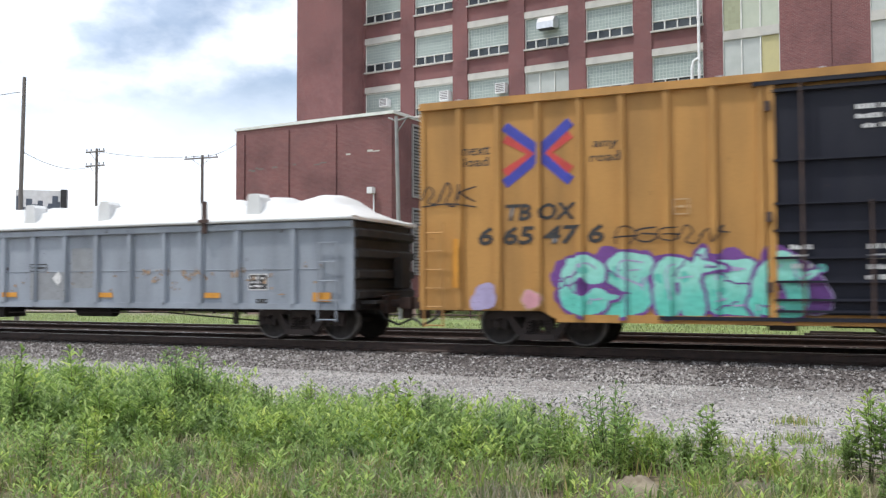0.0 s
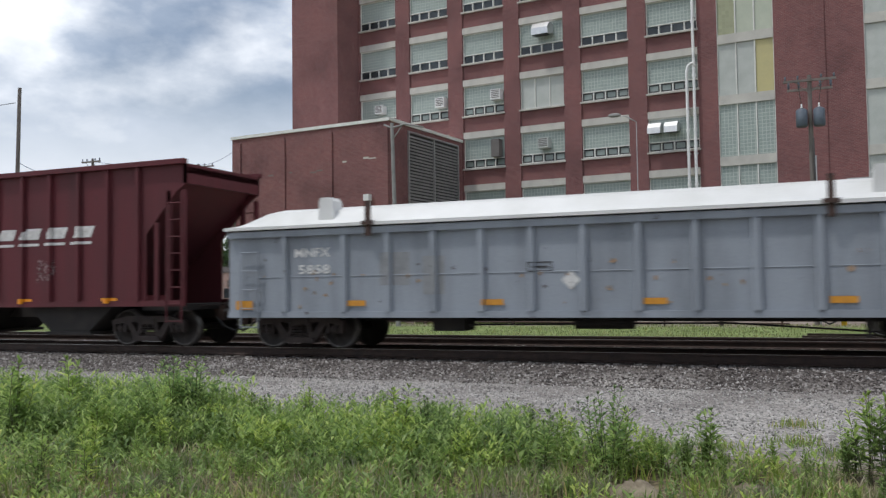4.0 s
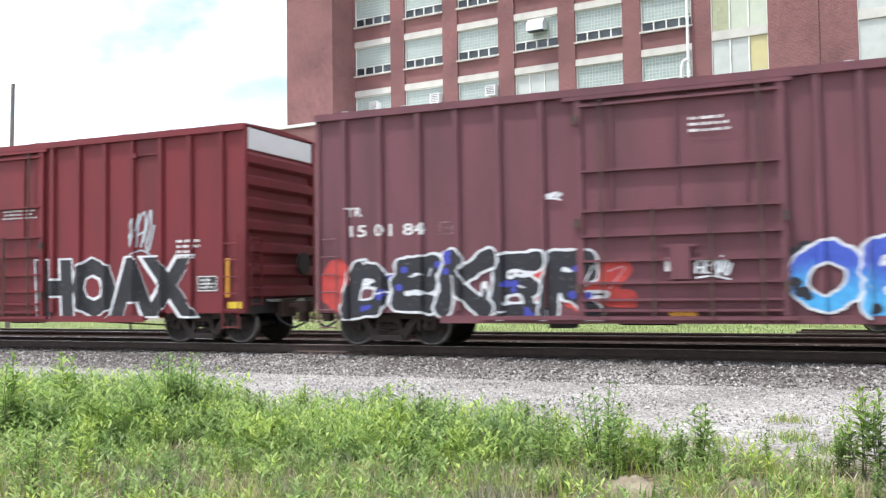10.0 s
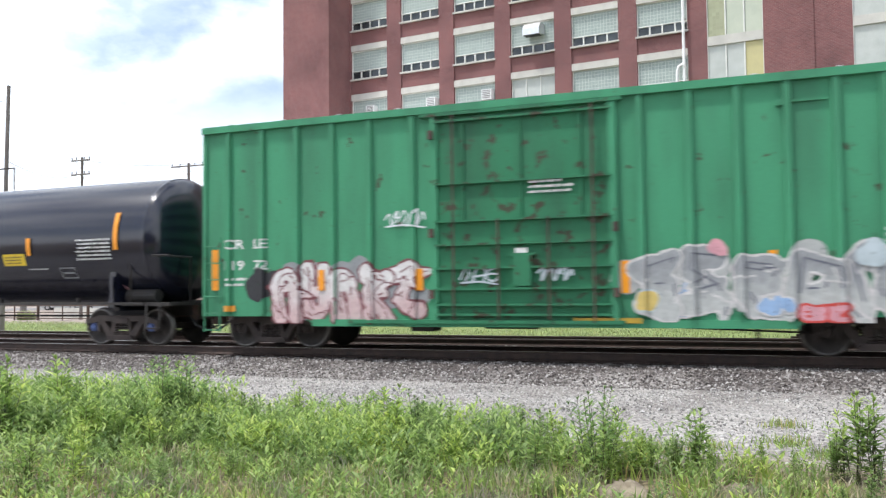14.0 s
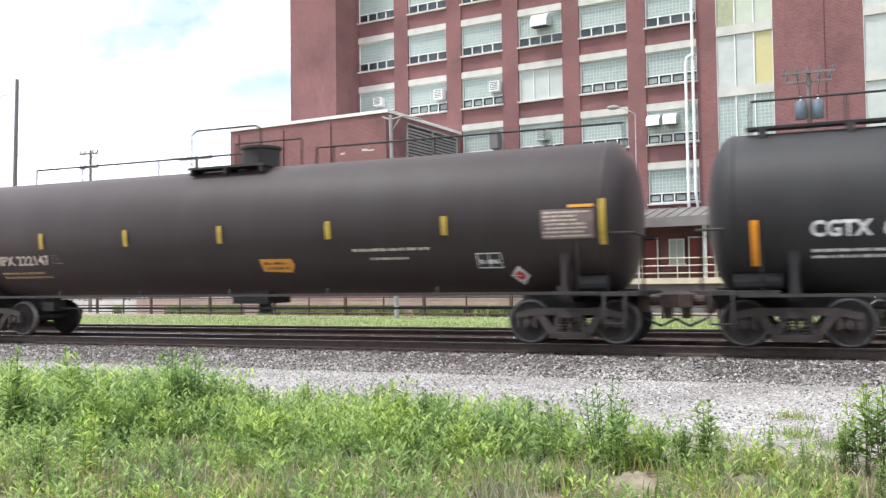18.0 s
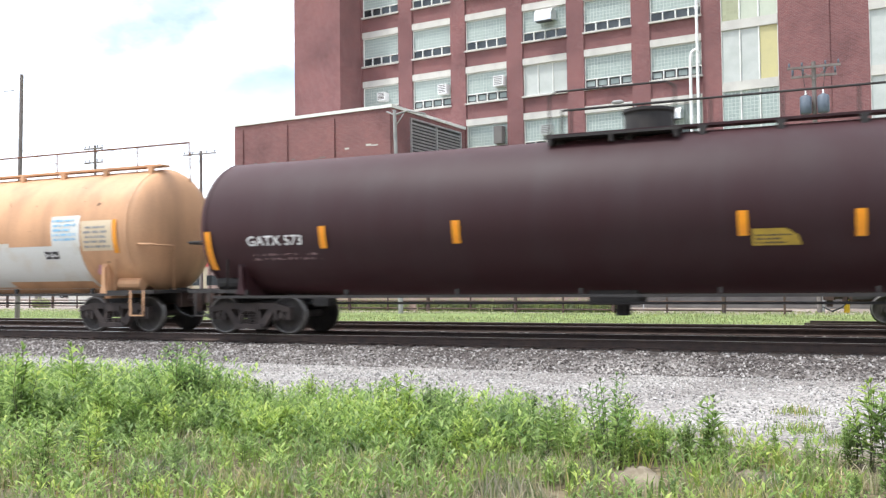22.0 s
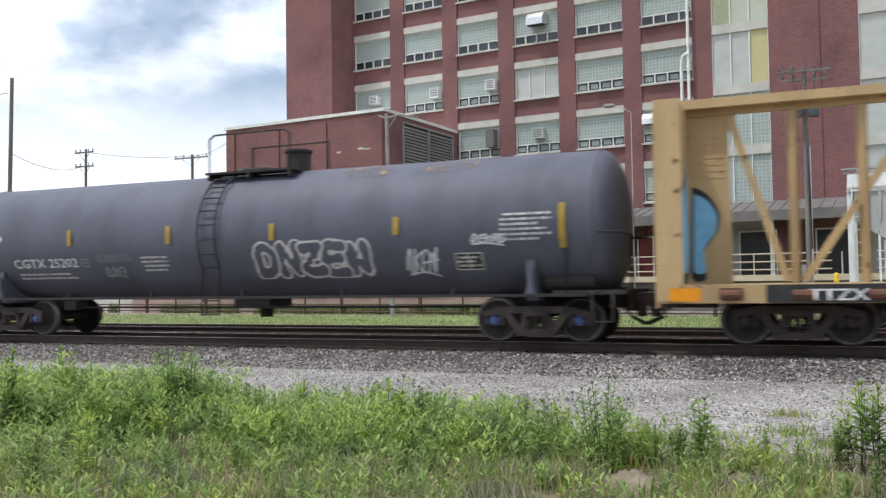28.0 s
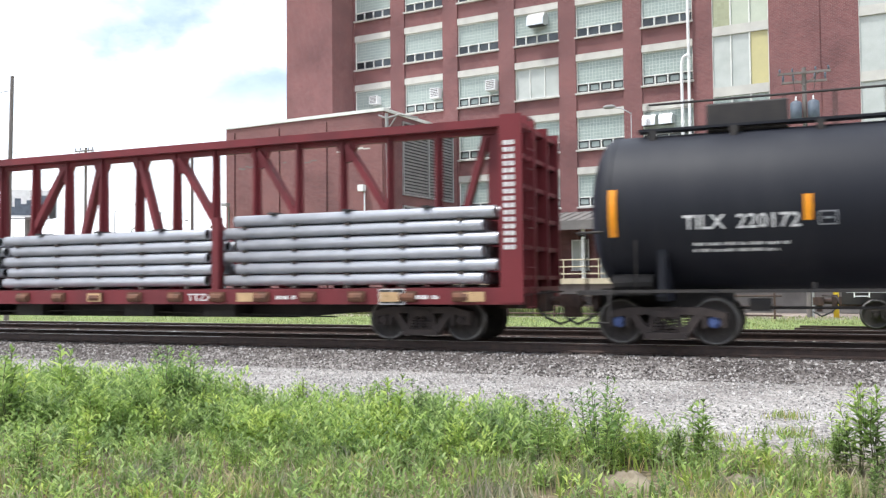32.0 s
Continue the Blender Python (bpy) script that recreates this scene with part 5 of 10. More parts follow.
def store(x, y, w, d, h, wall, band, label):
    t = thing("store", label, "building", pose(x, y, GROUND_Z, 0, 0, 35))
    bm = B()
    box(bm, -w / 2, w / 2, -d / 2, d / 2, 0, h)
    part("wall", bm, M[wall], t)
    bm = B()
    box(bm, -w / 2 - 0.3, w / 2 + 0.3, -d / 2 - 0.3, d / 2 + 0.3, h, h + 1.2)
    part("roof_band", bm, M[band], t)
    for k in range(int(w / 4)):
        bm = B()
        box(bm, -w / 2 + 1 + 4 * k, -w / 2 + 3.6 + 4 * k, -d / 2 - 0.06, -d / 2 - 0.003, 0.8, 2.8)
        part("window", bm, M["darkglass"], t)


store(-128, 140, 30, 14, 4.6, "cream", "store_red", "long low store with a bright red roof band")
store(-160, 145, 18, 12, 5.0, "store_red", "white", "red store front with a white cornice")
store(-104, 118, 10, 8, 3.2, "white", "roof_grey", "small white block-built shed")
store(-112, 150, 26, 12, 6.0, "pink_brick", "roof_grey", "plain brick store further off")


def parked_car(x, y, turn, paint, label):
    t = thing("car", label, "car", pose(x, y, GROUND_Z, 0, 0, turn), "parked cars")
    bm = B()
    prism(bm, [(-2.2, 0.3), (2.2, 0.3), (2.25, 0.7), (2.1, 0.85), (1.2, 0.95), (0.5, 1.42), (-1.1, 1.45), (-1.9, 1.0), (-2.25, 0.9)], -0.85, 0.85, "xzy")
    bmesh.ops.bevel(bm, geom=bm.edges[:], offset=0.06, segments=2, affect="EDGES")
    part("body", bm, M[paint], t)
    for s in (-1, 1):
        bm = B()
        prism(bm, [(1.05, 0.97), (0.48, 1.36), (-0.2, 1.38), (-0.2, 0.97)], s * 0.852, s * 0.862, "xzy")
        part("window", bm, M["darkglass"], t)
        bm = B()
        prism(bm, [(-0.28, 0.97), (-0.28, 1.38), (-1.05, 1.39), (-1.6, 0.98)], s * 0.852, s * 0.862, "xzy")
        part("window", bm, M["darkglass"], t)
        for wx in (-1.35, 1.4):
            bm = B()
            tube(bm, (wx, s * 0.72, 0.32), (wx, s * 0.9, 0.32), 0.32, 16)
            w = part("wheel", bm, M["rubber"], t)
            bm = B()
            tube(bm, (wx, s * 0.9, 0.32), (wx, s * 0.915, 0.32), 0.19, 12)
            part("rim", bm, M["galv"], w)


for k, (x, y, turn, paint, label) in enumerate(((-66, 70, 35, "car_silver", "silver parked saloon in the lot"), (-71, 80, 35, "white", "white parked saloon in the lot"), (-82, 88, 35, "black", "black parked saloon in the lot"), (-78, 76, 30, "car_silver", "silver parked saloon in the lot"), (-92, 92, 35, "white", "white parked saloon in the lot"),
                                                (-88, 100, 35, "car_blue", "dark blue parked saloon in the lot"), (-62, 74, 35, "car_blue", "dark blue parked saloon in the lot"), (-98, 104, 35, "red_paint", "dark red parked saloon in the lot"))):
    parked_car(x, y, turn, paint, label)


def tree_meshes(seed, h):
    rs = random.Random(seed)
    tr, cr = B(), B()
    tube(tr, (0, 0, -0.3), (0, 0, h * 0.55), 0.22, 8, 0.12)
    tips = []
    for k in range(9):
        a, z = k * 2.4 + rs.uniform(-0.3, 0.3), h * rs.uniform(0.25, 0.6)
        tip = Vector((math.cos(a) * h * rs.uniform(0.14, 0.28), math.sin(a) * h * rs.uniform(0.14, 0.28), z + h * rs.uniform(0.12, 0.35)))
        tube(tr, (0, 0, z), tip, 0.07, 5, 0.03)
        tips.append(tip)
    tips.append(Vector((0, 0, h * 0.9)))
    for tip in tips:
        for _ in range(75):
            d = Vector((rs.gauss(0, 1), rs.gauss(0, 1), rs.gauss(0, 0.8))) * h * 0.075
            at, s = tip + d, h * rs.uniform(0.02, 0.042)
            u, v = Vector((rs.uniform(-1, 1), rs.uniform(-1, 1), rs.uniform(-1, 1))) * s, Vector((rs.uniform(-1, 1), rs.uniform(-1, 1), rs.uniform(-1, 1))) * s
            cr.faces.new([cr.verts.new(at + p) for p in (u, v, -u, -v)])
    return tr, cr


TREES = []
for k in range(3):
    t = thing("tree", "broad green tree behind the parking lot", "tree", pose(-120 - 14 * k, 175, GROUND_Z), "trees behind the lot")
    tr, cr = tree_meshes(20 + k, (13, 15, 11)[k])
    part("trunk", tr, M["bark"], t)
    part("crown", cr, M["tree_leaf"], t)
    TREES.append(t)
rs = random.Random(8)
for k in range(46):
    y = rs.uniform(165, 215)
    x = -y * (0.62 + 0.72 * k / 46) + rs.uniform(-3, 3)
    copy_thing(TREES[k % 3], pose(x, y, GROUND_Z, 0, 0, rs.uniform(0, 360)))
bm = B()
box(bm, -12, 12, -9, 9, 0, 0.05)
tagged(part("parking_lot", bm, M["roof_grey"], at=pose(-82, 86, GROUND_Z - 0.03, 0, 0, 35)), "grey asphalt parking lot beyond the fence", "pavement", kind="structure")

# ---- running gear and lettering shared by the cars ----
SPEED = 12.25
MOVING, WHEELS = [], []


def wheelset_mesh():
    """Two flanged wheels on an axle, turned about y; a bolt ring breaks the roundness."""
    bm = B()
    for s in (-1, 1):
        prof = [(0.66, 0.10), (0.665, 0.36), (0.67, 0.482), (0.695, 0.485), (0.705, 0.459), (0.80, 0.452), (0.805, 0.40), (0.77, 0.375), (0.755, 0.16), (0.80, 0.13), (0.82, 0.11)]
        k = len(bm.verts)
        lathe(bm, [(s * a, r) for a, r in prof], 36, "y")
        for q in range(4):
            a = q * math.tau / 4
            tube(bm, (0.27 * math.cos(a), s * 0.755, 0.27 * math.sin(a)), (0.27 * math.cos(a), s * 0.772, 0.27 * math.sin(a)), 0.03, 6)
    tube(bm, (0, -0.7, 0), (0, 0.7, 0), 0.085, 12)
    for f in bm.faces:
        c = f.calc_center_median()
        if math.hypot(c.x, c.z) > 0.41 and abs(c.y) > 0.7:
            f.material_index = 1
    return mesh_of("wheelset", bm, (M["wheel"], M["tread"]))


def side_frame_mesh():
    """A cast truck side: arched top chord, diagonals to a spring seat, jaws over the bearings."""
    bm = B()
    top = [(-1.12, 0.52), (-1.12, 0.64), (-0.7, 0.74), (0.7, 0.74), (1.12, 0.64), (1.12, 0.52), (0.66, 0.6), (-0.66, 0.6)]
    prism(bm, top, -0.08, 0.08)
    for s in (-1, 1):
        prism(bm, [(s * 0.72, 0.62), (s * 0.58, 0.68), (s * 0.24, 0.24), (s * 0.40, 0.17)], -0.075, 0.075)
        prism(bm, [(s * 0.76, 0.36), (s * 0.76, 0.62), (s * 0.68, 0.62), (s * 0.68, 0.34)], -0.07, 0.07)
        prism(bm, [(s * 1.1, 0.36), (s * 1.1, 0.6), (s * 1.02, 0.6), (s * 1.02, 0.36)], -0.07, 0.07)
        prism(bm, [(s * 0.34, 0.22), (s * 0.28, 0.62), (s * 0.2, 0.62), (s * 0.24, 0.22)], -0.07, 0.07)
    prism(bm, [(-0.42, 0.14), (0.42, 0.14), (0.36, 0.26), (-0.36, 0.26)], -0.14, 0.14)
    for x in (-0.16, 0.0, 0.16):
        for z in range(5):
            tube(bm, (x, -0.02, 0.27 + 0.06 * z), (x, -0.02, 0.305 + 0.06 * z), 0.068, 10)
    box(bm, -0.24, 0.24, -0.11, 0.11, 0.55, 0.68)
    bmesh.ops.recalc_face_normals(bm, faces=bm.faces)
    return mesh_of("side_frame", bm, M["truck"])


def cap_mesh(mat):
    bm = B()
    tube(bm, (0, 0, 0), (0, -0.12, 0), 0.115, 16, 0.105)
    tube(bm, (0, -0.12, 0), (0, -0.15, 0), 0.07, 12, 0.06)
    for q in range(3):
        a = q * math.tau / 3
        tube(bm, (0.075 * math.cos(a), -0.12, 0.075 * math.sin(a)), (0.075 * math.cos(a), -0.14, 0.075 * math.sin(a)), 0.018, 6)
    return mesh_of("bearing_cap", bm, mat)


GEAR = {"wheelset": wheelset_mesh(), "side_frame": side_frame_mesh(), "cap": cap_mesh(M["truck"]), "cap_blue": cap_mesh(M["cap_blue"])}


def bolster_mesh():
    bm = B()
    box(bm, -0.2, 0.2, -1.0, 1.0, 0.5, 0.74)
    tube(bm, (0, 0, 0.7), (0, 0, 0.84), 0.2, 16)
    box(bm, -0.75, -0.65, -0.75, 0.75, 0.38, 0.5)
    box(bm, 0.65, 0.75, -0.75, 0.75, 0.38, 0.5)
    return mesh_of("truck", bm, M["truck"])


GEAR["bolster"] = bolster_mesh()


def add_truck(car, x, caps="cap"):
    t = part("truck", GEAR["bolster"], None, car, "dark cast-steel truck", pose(x, 0, 0))
    for s in (-1, 1):
        part("side_frame", GEAR["side_frame"], None, t, at=pose(0, s * 1.0, 0, 0, 0, 0 if s < 0 else 180))
        for w in (-0.889, 0.889):
            part("bearing_cap", GEAR[caps], None, t, at=pose(w, s * 0.93, 0.457, 0, 0, 0 if s < 0 else 180))
    for w in (-0.889, 0.889):
        ob = part("wheelset", GEAR["wheelset"], None, t, at=pose(w, 0, 0.457))
        WHEELS.append((ob, car, x, w))
    return t


def add_coupler(car, x, s):
    """Draft gear, shank and knuckle at one end, with an air hose."""
    bm = B()
    box(bm, x - s * 0.9, x, -0.2, 0.2, 0.68, 1.0)
    tube(bm, (x, 0, 0.84), (x + s * 0.55, 0, 0.84), 0.09, 8)
    prism(bm, [(x + s * 0.45, -0.17), (x + s * 0.75, -0.19), (x + s * 0.8, -0.05), (x + s * 0.66, 0.02), (x + s * 0.8, 0.1), (x + s * 0.72, 0.19), (x + s * 0.45, 0.14)], 0.72, 0.98, "xyz")
    box(bm, x + s * 0.05, x + s * 0.2, -0.3, 0.3, 0.62, 1.06)
    box(bm, x + s * 0.5, x + s * 0.68, -0.1, 0.1, 0.5, 0.72)
    c = part("coupler", bm, M["coupler"], car, "dark rusty coupler")
    bm = B()
    path_tube(bm, [(x - s * 0.1, -1.25, 0.72), (x - s * 0.05, -1.2, 0.98), (x + s * 0.05, -0.5, 1.0), (x + s * 0.5, -0.1, 1.04)], 0.02, 6)
    part("uncoupling_lever", bm, M["truck"], c)
    bm = B()
    path_tube(bm, [(x, -0.32, 0.7), (x + s * 0.2, -0.36, 0.5), (x + s * 0.5, -0.3, 0.36), (x + s * 0.78, -0.16, 0.5)], 0.028, 6)
    part("air_hose", bm, M["rubber"], c)


def begin_car(name, label, mid, a, b, ends, caps="cap", couple=True):
    """A car as an Empty at its middle on the rails, on two trucks."""
    car = thing(name, label, "train car", pose(mid, TRACK_Y, 0), "cars of the freight train")
    add_truck(car, a, caps)
    add_truck(car, b, caps)
    if couple:
        add_coupler(car, ends[0], -1)
        add_coupler(car, ends[1], 1)
    MOVING.append((car, mid))
    return car


def ladder(car, x, y, z0, z1, mat, wide=0.42, step=0.38, face="y", label=""):
    bm = B()
    d = wide / 2
    for s in (-d, d):
        a = (x + s, y, z0) if face == "y" else (x, y + s, z0)
        tube(bm, a, (a[0], a[1], z1), 0.02, 6)
    lad = part("ladder", bm, mat, car, label)
    n = int((z1 - z0) / step)
    for k in range(n + 1):
        z = z0 + 0.04 + k * step
        if z > z1:
            break
        bm = B()
        tube(bm, (x - d, y, z) if face == "y" else (x, y - d, z), (x + d, y, z) if face == "y" else (x, y + d, z), 0.015, 6)
        part("rung", bm, mat, lad)
    return lad


# flat shapes are laid out in the plane of length and height, then pressed onto a side
def text_shape(words, x0, x1, z0, z1, fat=0.0, shear=0.0):
    cu = bpy.data.curves.new("lettering", "FONT")
    cu.body, cu.offset, cu.shear, cu.resolution_u = words, fat, shear, 2
    ob = bpy.data.objects.new("lettering", cu)
    me = bpy.data.meshes.new_from_object(ob)
    bm = B()
    bm.from_mesh(me)
    bpy.data.objects.remove(ob)
    bpy.data.curves.remove(cu)
    bpy.data.meshes.remove(me)
    us, vs = [v.co.x for v in bm.verts], [v.co.y for v in bm.verts]
    ua, ub, va, vb = min(us), max(us), min(vs), max(vs)
    for v in bm.verts:
        v.co = Vector((x0 + (v.co.x - ua) / (ub - ua) * (x1 - x0), 0, z0 + (v.co.y - va) / (vb - va) * (z1 - z0)))
    return bm


def flat(bm, pts, y=0.0):
    return bm.faces.new([bm.verts.new((x, y, z)) for x, z in pts])


def rect(bm, x0, x1, z0, z1, y=0.0):
    return flat(bm, [(x0, z0), (x1, z0), (x1, z1), (x0, z1)], y)


def ribbon(bm, pts, w, y=0.0, rise=False):
    """A brushed line of width w along pts."""
    n = len(pts)
    edge = []
    for k in range(n):
        a, b = Vector(pts[max(0, k - 1)]), Vector(pts[min(n - 1, k + 1)])
        d = (b - a).normalized() if (b - a).length > 1e-6 else Vector((1, 0))
        s = Vector((-d.y, d.x)) * (w if isinstance(w, float) else w[k]) / 2
        p = Vector(pts[k])
        yk = y - (0.00008 * k if rise else 0)
        edge.append((bm.verts.new((p.x + s.x, yk, p.y + s.y)), bm.verts.new((p.x - s.x, yk, p.y - s.y))))
    for (a, b), (c, d) in zip(edge, edge[1:]):
        bm.faces.new((a, b, d, c))


def smooth_line(pts, per=6):
    """Catmull-Rom through the points."""
    out = []
    n = len(pts)
    for k in range(n - 1):
        p0, p1, p2, p3 = (Vector(pts[min(max(i, 0), n - 1)]) for i in (k - 1, k, k + 1, k + 2))
        for j in range(per):
            t = j / per
            out.append(tuple(0.5 * ((2 * p1) + (p2 - p0) * t + (2 * p0 - 5 * p1 + 4 * p2 - p3) * t * t + (3 * p1 - p0 - 3 * p2 + p3) * t ** 3)))
    return out + [tuple(pts[-1])]


def bars(bm, x0, x1, z0, z1, rows, rs, words=3, fill=0.55):
    """Small print: rows of short upright bars grouped into words of uneven length."""
    h = (z1 - z0) / rows
    tall = min(h * max(fill, 0.5), 0.085)
    for r in range(rows):
        z, x = z1 - (r + 0.8) * h, x0 + (x1 - x0) * rs.choice((0, 0, 0.06))
        stop = x1 - (x1 - x0) * rs.choice((0, 0, 0.1, 0.25))
        while x < stop - 0.04:
            for _ in range(rs.randint(2, 6)):
                w = tall * rs.uniform(0.45, 0.75)
                if x + w > stop:
                    break
                rect(bm, x, x + w, z, z + tall * rs.choice((1, 1, 0.8)))
                x += w + tall * 0.16
            x += tall * rs.uniform(0.5, 0.9)


# skeletons of sprayed letters, in a box one wide and two high; small letters stand for shapes that cannot be read
GLYPHS = {"O": [[(0, 0.95), (-0.45, 0.5), (-0.47, -0.4), (0, -0.95), (0.47, -0.4), (0.45, 0.5), (0, 0.95)]],
          "B": [[(-0.4, -0.95), (-0.4, 0.95), (0.25, 0.85), (0.35, 0.4), (-0.1, 0.08)], [(-0.1, 0.08), (0.42, -0.15), (0.42, -0.7), (-0.4, -0.95)]],
          "S": [[(0.42, 0.75), (0, 0.95), (-0.42, 0.6), (-0.2, 0.12), (0.25, -0.12), (0.42, -0.6), (0, -0.95), (-0.42, -0.7)]],
          "E": [[(0.42, 0.9), (-0.38, 0.85), (-0.42, -0.88), (0.46, -0.9)], [(-0.35, 0.02), (0.3, 0.04)]],
          "H": [[(-0.42, 1), (-0.36, -1)], [(0.4, 1), (0.4, -1)], [(-0.38, 0), (0.38, 0.05)]],
          "A": [[(-0.45, -1), (-0.1, 0.95), (0.08, 0.95), (0.45, -1)], [(-0.25, -0.35), (0.28, -0.35)]],
          "X": [[(-0.42, 1), (0.48, -1)], [(0.45, 0.9), (-0.3, -1)]],
          "V": [[(-0.48, 0.9), (-0.15, -0.95), (0.1, -0.95), (0.45, 0.95)]],
          "Y": [[(-0.4, 1), (-0.02, 0.05)], [(0.45, 1), (0, 0.05), (-0.1, -1)]],
          "R": [[(-0.4, -1), (-0.36, 0.92), (0.3, 0.85), (0.4, 0.35), (-0.15, 0.0)], [(-0.15, 0.05), (0.48, -1)]],
          "D": [[(-0.4, -0.92), (-0.36, 0.92), (0.2, 0.8), (0.46, 0.1), (0.25, -0.75), (-0.4, -0.92)]],
          "K": [[(-0.3, 1), (-0.4, -1)], [(0.45, 0.95), (-0.25, 0), (0.5, -1)]],
          "N": [[(-0.42, -0.95), (-0.38, 0.95), (0.36, -0.9), (0.42, 0.95)]],
          "Z": [[(-0.42, 0.85), (0.42, 0.9), (-0.4, -0.8), (0.48, -0.9)]],
          "n": [[(-0.42, -0.95), (-0.42, 0.5), (-0.1, 0.95), (0.3, 0.7), (0.42, -0.95)]],
          "c": [[(0.4, 0.6), (0, 0.95), (-0.42, 0.4), (-0.42, -0.5), (0, -0.95), (0.42, -0.6)]],
          "u": [[(-0.42, 0.95), (-0.42, -0.5), (0, -0.95), (0.4, -0.5), (0.42, 0.95)]],
          "s": [[(0.42, 0.85), (-0.25, 0.95), (-0.4, 0.4), (0.3, -0.1), (0.38, -0.75), (-0.42, -0.95)]],
          "e": [[(0.48, 0.8), (-0.3, 0.95), (-0.42, -0.1), (0.3, 0.15)], [(-0.4, -0.2), (-0.2, -0.95), (0.5, -0.85)]],
          "z": [[(-0.45, 0.6), (0.42, 0.95), (-0.3, -0.6), (0.5, -0.95)]],
          "r": [[(-0.36, -1), (-0.4, 0.8), (0.3, 0.95), (0.35, 0.3), (-0.1, 0.0), (0.5, -0.95)]],
          "k": [[(-0.38, 0.95), (-0.3, -0.95)], [(0.48, 0.7), (-0.2, 0.0), (0.2, -0.5), (0.5, -1)]],
          "d": [[(-0.45, -0.8), (-0.3, 0.9), (0.35, 0.6), (0.42, -0.4), (-0.1, -0.95)]],
          "o": [[(0.0, 0.9), (-0.42, 0.2), (-0.3, -0.8), (0.3, -0.85), (0.44, 0.1), (0.1, 0.9)]]}
TAG_WAYS = [[[(-0.45, -0.6), (-0.2, 0.9), (0.1, 0.2), (-0.1, -0.7), (0.35, -0.9), (0.5, 0.3)]],
            [[(0.3, 0.8), (-0.35, 0.5), (-0.3, -0.5), (0.2, -0.7), (0.45, 0.0), (-0.2, 0.1)]],
            [[(-0.5, 0.2), (-0.1, 1.0), (0.0, -1.0), (0.25, 0.6), (0.5, -0.3)]],
            [[(-0.4, 0.9), (-0.3, -0.8)], [(0.4, 0.7), (-0.3, 0.1), (0.45, -0.9)]],
            [[(-0.5, -0.3), (-0.2, 0.6), (0.1, -0.9), (0.3, 0.9), (0.15, 0.2), (0.6, 0.1)]],
            [[(-0.3, -0.9), (-0.4, 0.4), (0.0, 0.9), (0.4, 0.3), (0.3, -0.9)], [(-0.5, -0.2), (0.6, 0.0)]]]


def field_shape(dots, cell, floor=-9.0, rough=0.009):
    """One flat shape that covers all the round dots (along, height, radius), cut off below floor, with an uneven outline."""
    d = np.array(dots)
    xa, xb = (d[:, 0] - d[:, 2]).min() - cell, (d[:, 0] + d[:, 2]).max() + cell
    za, zb = max(floor, (d[:, 1] - d[:, 2]).min() - cell), (d[:, 1] + d[:, 2]).max() + cell
    xs, zs = np.arange(xa, xb + cell, cell), np.arange(za, zb + cell, cell)
    gx, gz = np.meshgrid(xs, zs, indexing="ij")
    f = np.full(gx.shape, -9.0)
    for a, b, r in dots:
        f = np.maximum(f, r - np.hypot(gx - a, gz - b))
    f = f + rough * (np.sin(gx * 9.1 + 3.3 * np.sin(gz * 6.7)) + np.sin(gz * 11.3 + 2.9 * np.sin(gx * 7.9)) + 0.7 * np.sin(gx * 23 + gz * 19))
    bm, made = B(), {}

    def corner(i, j):
        if (i, j) not in made:
            made[i, j] = bm.verts.new((xs[i], 0, zs[j]))
        return made[i, j]

    def crossing(p, q):
        key = (min(p, q), max(p, q))
        if key not in made:
            (i, j), (k, l) = key
            t = min(0.95, max(0.05, f[i, j] / (f[i, j] - f[k, l])))
            made[key] = bm.verts.new((xs[i] + (xs[k] - xs[i]) * t, 0, zs[j] + (zs[l] - zs[j]) * t))
        return made[key]
    for i in range(len(xs) - 1):
        for j in range(len(zs) - 1):
            ring, verts = ((i, j), (i + 1, j), (i + 1, j + 1), (i, j + 1)), []
            for p, q in zip(ring, ring[1:] + ring[:1]):
                if f[p] > 0:
                    verts.append(corner(*p))
                if (f[p] > 0) != (f[q] > 0):
                    verts.append(crossing(p, q))
            if len(verts) > 2:
                bm.faces.new(verts)
    return bm


